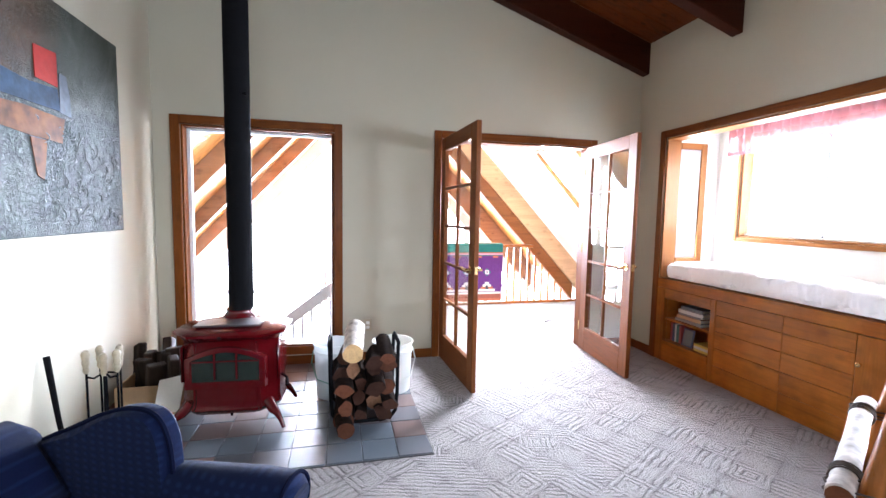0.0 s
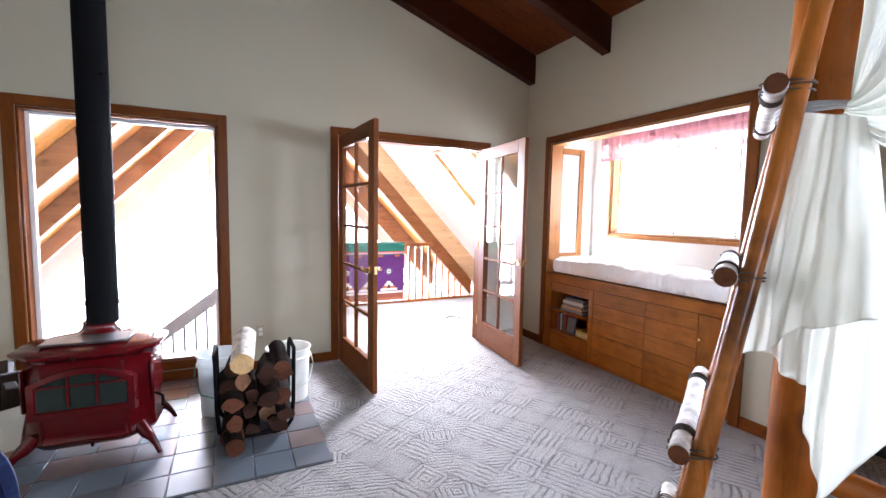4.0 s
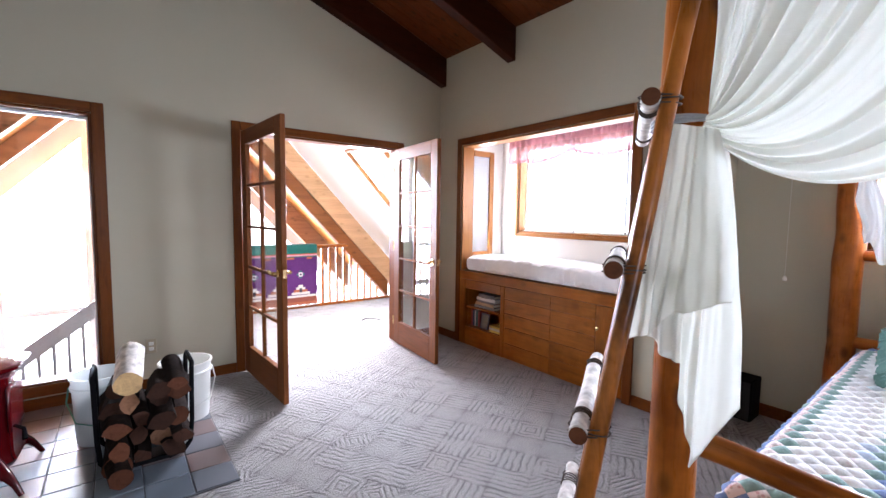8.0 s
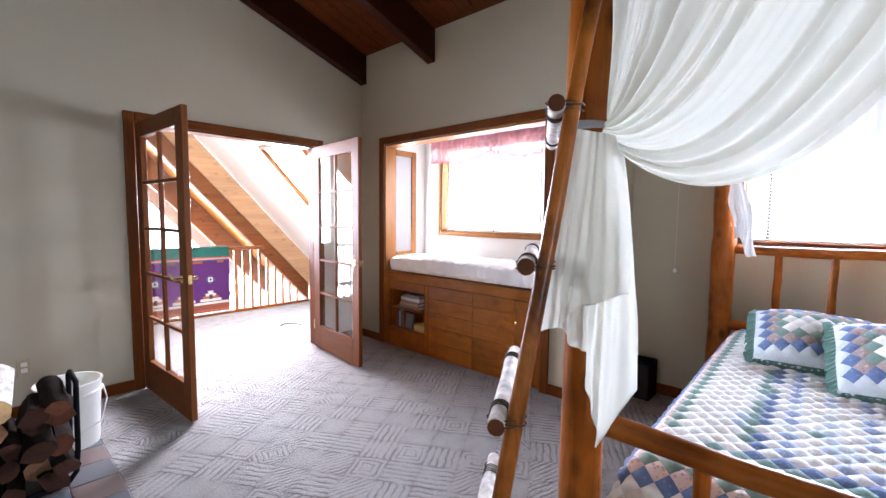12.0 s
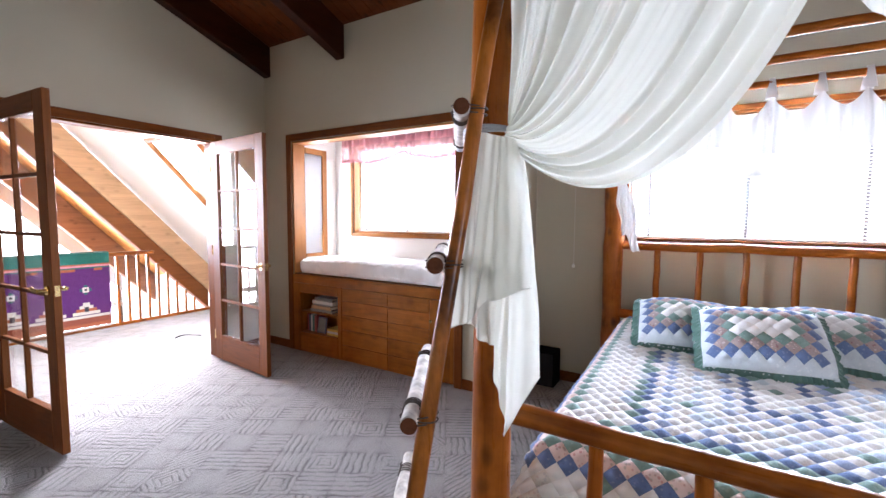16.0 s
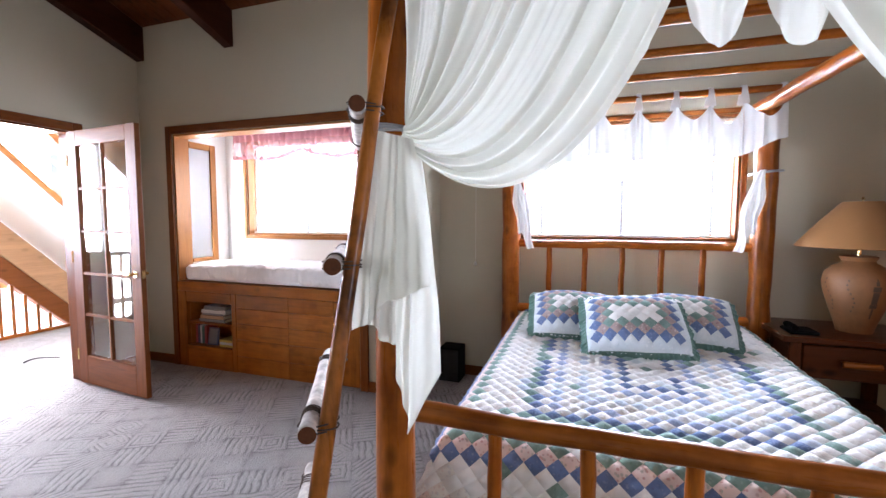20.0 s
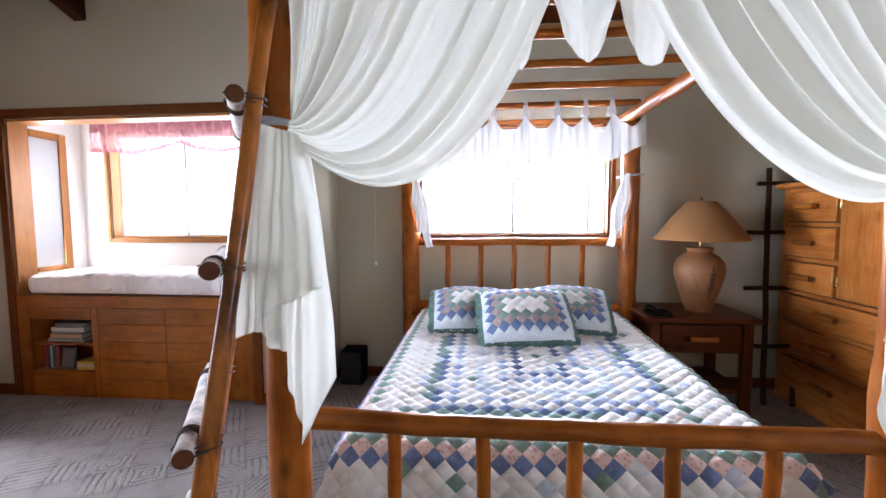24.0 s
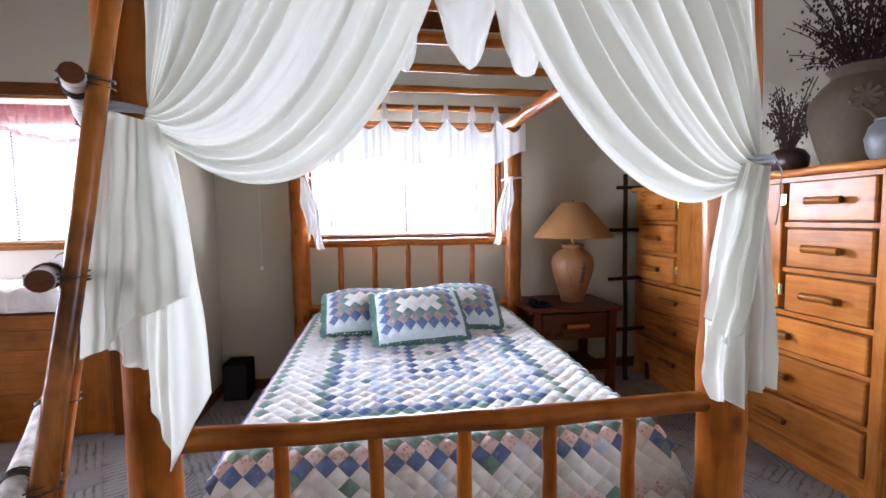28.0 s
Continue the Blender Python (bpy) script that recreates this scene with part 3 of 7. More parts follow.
def casing(name, label, axis, at, a0, a1, z0, z1, w, proud, deep, sill=True, mats=None):
    """Wooden frame round an opening in a wall: flat trim on the face and jambs through the thickness. proud and deep: its faces across the wall."""
    root = thing(name, label, "window frame" if "window" in name else "door frame", (at if axis == "x" else (a0 + a1) / 2, at if axis == "y" else (a0 + a1) / 2, z0), kind="structure")

    def bar(nm, b0, b1, c0, c1, d0, d1, grain):
        bmx = nb()
        if axis == "y":
            box(bmx, b0, b1, d0, d1, c0, c1, 0.004)
        else:
            box(bmx, d0, d1, b0, b1, c0, c1, 0.004)
        part(nm, bmx, (mats or M_TRIM)[grain], root)
    lo, hi = min(a0, a1), max(a0, a1)
    along = "x" if axis == "y" else "y"
    base = z0 - w if sill else 0.0
    bar("trim", lo - w, lo, base, z1 + w, proud, at, "z")
    bar("trim", hi, hi + w, base, z1 + w, proud, at, "z")
    bar("head_trim", lo, hi, z1, z1 + w, proud, at, along)
    if sill:
        bar("sill_trim", lo, hi, z0 - w, z0, proud, at, along)
    s = 1 if deep > at else -1
    bar("jamb", lo, lo + 0.018, z0, z1, at, deep, "z")
    bar("jamb", hi - 0.018, hi, z0, z1, at, deep, "z")
    bar("head_jamb", lo + 0.018, hi - 0.018, z1 - 0.018, z1, at, deep, along)
    if sill:
        bar("sill", lo + 0.018, hi - 0.018, z0, z0 + 0.018, at, deep, along)
    return root


win_n = casing("window_1", "brown wooden frame of the fixed interior window behind the stove", "y", 0.0, WX0, WX1, WZ0, WZ1, 0.072, -0.02, 0.14)
bm = nb()
box(bm, WX0 + 0.02, WX1 - 0.02, 0.10, 0.106, WZ0 + 0.02, WZ1 - 0.02)
pane = part("pane", bm, M_GLASS, win_n, "clear glass")
pane.visible_shadow = False
for x0, x1, z0, z1 in ((WX0 + 0.018, WX0 + 0.05, WZ0 + 0.018, WZ1 - 0.018), (WX1 - 0.03, WX1 - 0.018, WZ0 + 0.018, WZ1 - 0.018), (WX0 + 0.05, WX1 - 0.03, WZ1 - 0.04, WZ1 - 0.018)):
    bm = nb()
    box(bm, x0, x1, 0.085, 0.125, z0, z1, 0.003)
    part("stop", bm, M_WHITE, win_n, "white painted glazing stop")
casing("door_1", "brown wooden frame of the open double doorway", "y", 0.0, DX0, DX1, 0.0, DZ1, 0.07, -0.02, 0.14, sill=False)
win_s = casing("window_2", "brown wooden frame of a wide window", "y", SOUTH, SX0, SX1, SZ0, SZ1, 0.07, SOUTH + 0.02, SOUTH - 0.14)
bm = nb()
box(bm, (SX0 + SX1) / 2 - 0.02, (SX0 + SX1) / 2 + 0.02, SOUTH - 0.09, SOUTH - 0.05, SZ0, SZ1, 0.003)
part("mullion", bm, M_TRIM["z"], win_s)

# ---- the hall beyond the doorway ----
HALL_E, HALL_W = 1.14, 6.44


def roof_z(x):
    return min(HALL_E - 1.06 * x, HALL_W + 1.06 * x) + 0.26


RIDGE = (HALL_E - HALL_W) / 2.12
bm = nb()
box(bm, -2.30, 1.3, 0.145, 2.28, -0.12, 0.0)
setting("floor_landing", bm, M_CARPET, "pale carpet on the bright stair landing", "carpet")
bm = nb()
box(bm, -6.6, 2.5, 0.15, 6.2, -2.9, -2.8)
setting("floor_hall", bm, M_CARPET, "pale carpet of the hall below", "carpet")
SKY_Y0, SKY_Y1, SKY_X0, SKY_X1 = 0.2, 0.97, -0.69, -0.08
bm = nb()
deck = nb()
step = 0.14
y = 0.15
while y < 6.1:
    y1 = min(y + step, 6.15) - 0.004
    spans = [(RIDGE, 1.5)]
    if SKY_Y0 - 0.02 < y + step / 2 < SKY_Y1 + 0.02:
        spans = [(RIDGE, SKY_X0), (SKY_X1, 1.5)]
    for xa, xb in spans:
        prism(deck if y < 2.3 else bm, [(xa, roof_z(xa)), (xb, roof_z(xb)), (xb, roof_z(xb) + 0.06), (xa, roof_z(xa) + 0.06)], "y", y, y1 + (0.004 if y < 2.3 else 0))
    prism(bm, [(-6.6, roof_z(-6.6)), (RIDGE, roof_z(RIDGE)), (RIDGE, roof_z(RIDGE) + 0.06), (-6.6, roof_z(-6.6) + 0.06)], "y", y, y1)
    y += step
setting("ceiling_hall", bm, M_HALL["x"], "steep board ceiling of the hall in honey-coloured pine", "ceiling")
setting("ceiling_landing", deck, M_WHITE, "white painted slope of the roof over the landing", "ceiling")
M_RAFTER = wood("rafter_wood", (0.20, 0.098, 0.05), "x", 0.5, 0.7, 0.6, 0.5)
for y, xa, xb, deep in ((1.42, -6.4, RIDGE, 0.30), (3.05, -6.4, RIDGE, 0.30), (4.62, -6.4, RIDGE, 0.30), (4.77, RIDGE, 1.2, 0.50)):
    bm = nb()
    prism(bm, [(xa, roof_z(xa) - deep), (xb, roof_z(xb) - deep), (xb, roof_z(xb) - 0.004), (xa, roof_z(xa) - 0.004)], "y", y - 0.07, y + 0.07)
    bmesh.ops.bevel(bm, geom=bm.edges[:], offset=0.008, segments=1, affect="EDGES")
    solid("rafter", bm, M_RAFTER, "heavy brown rafter under the steep hall roof", "rafter", "structure")
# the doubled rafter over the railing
# the upper one's pale wood colour stands for skylight falling on it
for nm, label, mat, top, depth in (("rafter", "rafter under the white roof slope, coloured pale as if skylit", wood("skylit_rafter_tone", (0.46, 0.28, 0.16), "x", 0.5, 0.7, 0.8, 0.3), 1.36, 0.40), ("rafter", "heavy dark brown beam under the rafter over the railing", wood("dark_rafter", (0.15, 0.05, 0.014), "x", 0.5, 0.7, 0.6, 0.5), 0.955, 0.27)):
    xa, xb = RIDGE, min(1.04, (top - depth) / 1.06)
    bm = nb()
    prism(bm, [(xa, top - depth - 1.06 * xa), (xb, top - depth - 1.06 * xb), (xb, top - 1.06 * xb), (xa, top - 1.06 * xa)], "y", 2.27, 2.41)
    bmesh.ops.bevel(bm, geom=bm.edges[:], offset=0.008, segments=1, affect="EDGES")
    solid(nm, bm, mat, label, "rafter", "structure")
M_GABLE = plain("pale_gable_paint", (0.5, 0.49, 0.485), 0.6, 80, 0.06, 0.1)
# white paint whose backlit shade is put into a grey colour
M_STAIR = plain("shaded_white_stair_paint", (0.17, 0.158, 0.16), 0.6, 80, 0.06, 0.1)
# balustrade of the stairs that rise to the landing
stair_rail = thing("stair_railing", "white balustrade beside the stairs to the landing, coloured grey for shade", "railing", (-3.6, 2.5, -2.8))
for nm, up, thick in (("handrail", 0.0, 0.2), ("stringer", -0.95, 0.28)):
    bm = nb()
    prism(bm, [(-4.7, -0.83 + up - thick), (-2.36, 0.94 + up - thick), (-2.36, 0.94 + up), (-4.7, -0.83 + up)], "y", 2.47, 2.53)
    part(nm, bm, M_STAIR, stair_rail)
for i in range(18):
    x = -4.6 + i * 0.13
    z = -0.83 + (x + 4.7) * 0.7564
    bm = nb()
    box(bm, x - 0.016, x + 0.016, 2.484, 2.516, z - 0.96, z - 0.08)
    part("baluster", bm, M_STAIR, stair_rail)
for x in (-4.68, -2.40):
    bm = nb()
    box(bm, x - 0.045, x + 0.045, 2.455, 2.545, -2.8, -0.75 + (x + 4.7) * 0.7564, 0.006)
    part("newel_post", bm, M_STAIR, stair_rail)
# walls that close the hall
bm = nb()
box(bm, 1.05, 1.2, 0.15, 6.2, -2.9, 0.6)
setting("wall_hall_east", bm, M_WHITE, "low white knee wall under the roof", "wall")
bm = nb()
box(bm, -6.65, -6.5, 0.15, 6.2, -2.9, -0.12)
setting("wall_hall_west", bm, M_WHITE, "low white side wall of the hall", "wall")
# gable wall of glass with white framing
gable = thing("window_gable", "tall pale-framed gable window wall of the hall", "window", (-2.4, 6.1, -2.8), kind="structure")
bars = [(-6.5, -6.35), (-4.83, -4.48), (-3.4, -3.3), (-2.45, -2.3), (-1.2, -1.1), (-0.1, 0.0), (1.05, 1.2)]
for xa, xb in bars:
    bm = nb()
    prism(bm, [(xa, -2.8), (xb, -2.8), (xb, roof_z(xb)), (xa, roof_z(xa))], "y", 6.04, 6.16)
    part("mullion", bm, M_GABLE, gable)
for xa, xb in ((-6.5, RIDGE), (RIDGE, 1.2)):
    bm = nb()
    prism(bm, [(xa, roof_z(xa) - 0.44), (xb, roof_z(xb) - 0.44), (xb, roof_z(xb)), (xa, roof_z(xa))], "y", 6.05, 6.15)
    part("raking_trim", bm, M_GABLE, gable)
for z in (-2.75, -0.46):
    bm = nb()
    box(bm, -6.5, 1.2, 6.03, 6.15, z, z + 0.1, 0.004)
    part("sill", bm, M_GABLE, gable)
for (a0, a1), (b0, b1) in zip(bars, bars[1:]):
    bm = nb()
    prism(bm, [(a1, -2.7), (b0, -2.7), (b0, roof_z(b0) - 0.45), (a1, roof_z(a1) - 0.45)], "y", 6.10, 6.106)
    p = part("pane", bm, M_GLASS, gable)
    p.visible_shadow = False
M_SKYTRIM = wood("skylight_trim", (0.20, 0.08, 0.024), "x", 0.5, 0.8, 0.8, 0.2)
# skylight frame in the east slope
sl = thing("skylight", "skylight with a honey-coloured wooden frame in the hall roof", "skylight", (SKY_X0, SKY_Y0, 2.0), kind="structure")
for xa, xb, ya, yb in ((SKY_X0 - 0.022, SKY_X0, SKY_Y0 - 0.022, SKY_Y1 + 0.022), (SKY_X1, SKY_X1 + 0.022, SKY_Y0 - 0.022, SKY_Y1 + 0.022), (SKY_X0, SKY_X1, SKY_Y0 - 0.022, SKY_Y0), (SKY_X0, SKY_X1, SKY_Y1, SKY_Y1 + 0.022)):
    bm = nb()
    prism(bm, [(xa, roof_z(xa) - 0.022), (xb, roof_z(xb) - 0.022), (xb, roof_z(xb) + 0.05), (xa, roof_z(xa) + 0.05)], "y", ya, yb)
    part("frame", bm, M_SKYTRIM, sl)
bm = nb()
prism(bm, [(SKY_X0, roof_z(SKY_X0) + 0.15), (SKY_X1, roof_z(SKY_X1) + 0.15), (SKY_X1, roof_z(SKY_X1) + 0.156), (SKY_X0, roof_z(SKY_X0) + 0.156)], "y", SKY_Y0, SKY_Y1)
p = part("pane", bm, M_GLASS, sl)
p.visible_shadow = False
# landing railing with the hanging rug
RY = 2.2
railing = thing("railing", "wooden landing railing with square balusters", "railing", (-1.0, RY, 0))
bm = nb()
box(bm, -2.3, -0.12, RY - 0.045, RY + 0.045, 0.87, 0.915, 0.008)
part("handrail", bm, M_LOG["x"], railing)
bm = nb()
box(bm, -2.3, 0.95, RY - 0.03, RY + 0.03, 0.0, 0.035, 0.004)
part("bottom_rail", bm, M_LOG["x"], railing)
for i in range(28):
    x = -2.25 + i * 0.115
    top = min(0.87, 0.66 - 1.13 * x)
    if top < 0.12:
        continue
    bm = nb()
    box(bm, x - 0.016, x + 0.016, RY - 0.016, RY + 0.016, 0.035, top, 0.003)
    part("baluster", bm, M_LOG["z"], railing)

# ---- French door leaves ----
M_DOOR = {a: wood("door_fir_" + a, (0.135, 0.043, 0.011), a, 0.5, 1.6, 0.65, 0.1) for a in "xz"}
for m_ in M_DOOR.values():
    m_.node_tree.nodes["Principled BSDF"].inputs["Specular IOR Level"].default_value = 0.12


def french_leaf(name, label, hinge, end, side):
    """A glazed door leaf from its hinge to its free edge; side: which face bears the lock's plate, 1 or -1."""
    hx, hy = hinge
    dx, dy = end[0] - hx, end[1] - hy
    w, turn = math.hypot(dx, dy), math.degrees(math.atan2(dy, dx))
    root = thing(name, label, "door", (hx, hy, 0.0), "pair of glazed doors", turn=turn)
    z0, z1, t = 0.015, 2.045, 0.019
    st, top, bot, mt = 0.115, 0.115, 0.235, 0.011

    def bar(nm, x0, x1, za, zb, g, tt=t, mat=None, lab=""):
        b = nb()
        box(b, x0, x1, -tt, tt, za, zb, 0.003)
        return part(nm, b, mat or M_DOOR[g], root, lab, local=True)
    bar("stile", 0, st, z0, z1, "z")
    bar("stile", w - st, w, z0, z1, "z")
    bar("top_rail", st, w - st, z1 - top, z1, "x")
    bar("bottom_rail", st, w - st, z0, z0 + bot, "x")
    gx0, gx1, gz0, gz1 = st, w - st, z0 + bot, z1 - top
    bar("muntin", (gx0 + gx1) / 2 - mt, (gx0 + gx1) / 2 + mt, gz0, gz1, "z", 0.014)
    for i in range(1, 5):
        zc = gz0 + (gz1 - gz0) * i / 5
        for xa, xb in ((gx0, (gx0 + gx1) / 2 - mt), ((gx0 + gx1) / 2 + mt, gx1)):
            bar("muntin", xa, xb, zc - mt, zc + mt, "x", 0.013)
    for i in range(5):
        za, zb = gz0 + (gz1 - gz0) * i / 5, gz0 + (gz1 - gz0) * (i + 1) / 5
        for xa, xb in ((gx0, (gx0 + gx1) / 2), ((gx0 + gx1) / 2, gx1)):
            p = bar("pane", xa + 0.001, xb - 0.001, za + 0.001, zb - 0.001, "x", 0.0025, M_GLASS, "clear glass")
            p.visible_shadow = False
    for s in (-1, 1):
        b = nb()
        tube(b, [(w - 0.06, s * 0.019, 0.95), (w - 0.06, s * 0.027, 0.95)], 0.026, 16)
        tube(b, [(w - 0.06, s * 0.027, 0.95), (w - 0.06, s * 0.062, 0.95)], 0.011, 10)
        pts = [(w - 0.06, s * 0.062, 0.95), (w - 0.085, s * 0.066, 0.953), (w - 0.12, s * 0.062, 0.949), (w - 0.15, s * 0.058, 0.957), (w - 0.165, s * 0.056, 0.964)]
        tube(b, pts, [0.012, 0.010, 0.008, 0.009, 0.006], 10)
        part("handle", b, M_BRASS, root, "polished brass lever handle", local=True)
    b = nb()
    box(b, w - 0.0005, w + 0.002, -0.012, 0.012, 0.92, 0.98)
    part("lock_plate", b, M_BRASS, root, "brass lock plate", local=True)
    for z in (0.25, 1.05, 1.82):
        b = nb()
        tube(b, [(-0.006, side * 0.019, z - 0.045), (-0.006, side * 0.019, z + 0.045)], 0.007, 8)
        part("hinge", b, M_BRASS, root, "brass hinge", local=True)
    return root


french_leaf("french_door", "open brown wooden French door with ten glass panes", (-2.085, -0.03), (-2.035, -0.925), 1)
french_leaf("french_door", "open brown wooden French door beside the window seat", (-0.60, -0.03), (-0.677, -0.888), -1)

# ---- window seat ----
alc = thing("trim_alcove", "brown wooden frame round the window seat opening", "frame", (0, -1.35, 0), kind="structure")
for y0, y1, z0, z1, g in ((-0.335, AY0, 0.0, 2.185, "z"), (AY1, -2.37, 0.0, 2.185, "z"), (AY0, AY1, AZ1, 2.185, "y")):
    bm = nb()
    box(bm, -0.022, 0.0, y0, y1, z0, z1, 0.004)
    part("trim", bm, M_TRIM[g], alc)
for y0, y1, z0, z1, g in ((AY0, AY0 - 0.018, 0.79, AZ1, "z"), (AY1 + 0.018, AY1, 0.79, AZ1, "z"), (AY0 - 0.018, AY1 + 0.018, AZ1 - 0.018, AZ1, "y")):
    bm = nb()
    box(bm, 0.0, 0.15, y0, y1, z0, z1, 0.003)
    part("jamb", bm, M_HONEY[g], alc)

seat = thing("built_in_bench", "built-in pine window seat with an open book niche", "bench", (0.1, -1.35, 0))
NY0, NY1, NZ0, NZ1 = -0.50, -1.02, 0.20, 0.605
FX = -0.014
for y0, y1, z0, z1, g, nm in ((AY0, AY1, 0.70, 0.79, "y", "front_rail"), (AY0, NY0, 0.0, 0.70, "z", "stile"), (NY0, NY1, 0.0, NZ0, "y", "bottom_rail"), (NY0, NY1, NZ1, 0.70, "y", "upper_rail"), (NY1, NY1 - 0.05, 0.0, 0.70, "z", "stile")):
    bm = nb()
    box(bm, FX, 0.03, y0, y1, z0, z1, 0.003)
    part(nm, bm, M_CAB[g], seat)
for y0, y1 in ((NY1 - 0.052, -1.62), (-1.6215, -2.057)):
    for z0, z1 in ((0.004, 0.15), (0.152, 0.30), (0.302, 0.44), (0.442, 0.575), (0.577, 0.697)):
        bm = nb()
        box(bm, FX + 0.002, 0.03, y0, y1, z0, z1, 0.0012)
        part("plank", bm, M_CAB["y"], seat)
cd = nb()
box(cd, FX, 0.03, -2.06, AY1, 0.02, 0.695, 0.004)
cdoor = part("door", cd, M_CAB["z"], seat, "narrow cupboard door")
bm = nb()
lathe(bm, [(0.0, 0.0), (0.008, 0.0), (0.006, 0.014), (0.014, 0.02), (0.014, 0.028), (0.0, 0.034)], (0, 0, 0), 12)
bmesh.ops.transform(bm, matrix=Matrix.Translation((FX, -2.09, 0.52)) @ Matrix.Rotation(radians(-90), 4, "Y"), verts=bm.verts)
part("knob", bm, M_BRASS, cdoor, "small brass knob")
bm = nb()
box(bm, 0.03, BACK, AY1, AY0, 0.755, 0.785)
part("seat_board", bm, M_CAB["y"], seat)
bm = nb()
box(bm, 0.03, 0.30, NY0, NY0 + 0.015, NZ0, NZ1)
box(bm, 0.03, 0.30, NY1 - 0.015, NY1, NZ0, NZ1)
box(bm, 0.30, 0.315, NY1 - 0.015, NY0 + 0.015, NZ0, NZ1)
box(bm, 0.03, 0.30, NY1, NY0, NZ0 - 0.015, NZ0)
box(bm, 0.03, 0.30, NY1, NY0, NZ1, NZ1 + 0.015)
part("niche_lining", bm, M_CAB["y"], seat)
bm = nb()
box(bm, 0.005, 0.30, NY1, NY0, 0.40, 0.418, 0.003)
part("shelf", bm, M_CAB["y"], seat)


def cushion(bm, x0, x1, y0, y1, z0, z1, r=0.05, puff=0.02, wrinkle=0.006, nx=24, ny=60, seed=1):
    """A soft slab with rounded sides and a wrinkled cover."""
    rnd = Vector((seed * 3.1, seed * 1.7, 0))

    def place(u, v):
        a = math.pi * 2 * u
        hx, hz = (x1 - x0) / 2, (z1 - z0) / 2
        ca, sa = math.cos(a), math.sin(a)
        e = 0.28
        px = hx * math.copysign(abs(ca) ** e, ca)
        pz = hz * math.copysign(abs(sa) ** e, sa)
        k = min(v, 1 - v)
        end = min(1.0, (k / 0.03)) ** 0.4 if k < 0.03 else 1.0
        p = Vector(((x0 + x1) / 2 + px * (0.85 + 0.15 * end), y0 + (y1 - y0) * v, (z0 + z1) / 2 + pz * end))
        w = noise.noise((p + rnd) * 9) * wrinkle + noise.noise((p + rnd) * 22) * wrinkle * 0.7 + abs(noise.noise(Vector(((p.x + rnd.x) * 14, (p.y + rnd.y) * 30, p.z * 14)))) * wrinkle * 0.8
        if sa > -0.5:
            p.z += w + puff * math.sin(math.pi * v)
            p.x += w * 0.8
        return p
    g = [[bm.verts.new(place(i / nx, j / ny)) for j in range(ny + 1)] for i in range(nx)]
    for i in range(nx):
        for j in range(ny):
            bm.faces.new((g[i][j], g[i][j + 1], g[(i + 1) % nx][j + 1], g[(i + 1) % nx][j]))
    bm.faces.new([g[i][0] for i in range(nx)])
    bm.faces.new([g[i][ny] for i in range(nx)][::-1])
    bmesh.ops.recalc_face_normals(bm, faces=bm.faces)
    return bm


solid("seat_cushion", cushion(nb(), 0.02, BACK - 0.01, -0.43, -2.28, 0.79, 0.935, nx=48, ny=200, wrinkle=0.016), M_SHEET, "white wrinkled mattress cushion on the window seat", "cushion")


M_TAPE = plain("grey_tape", (0.22, 0.22, 0.23), 0.8)


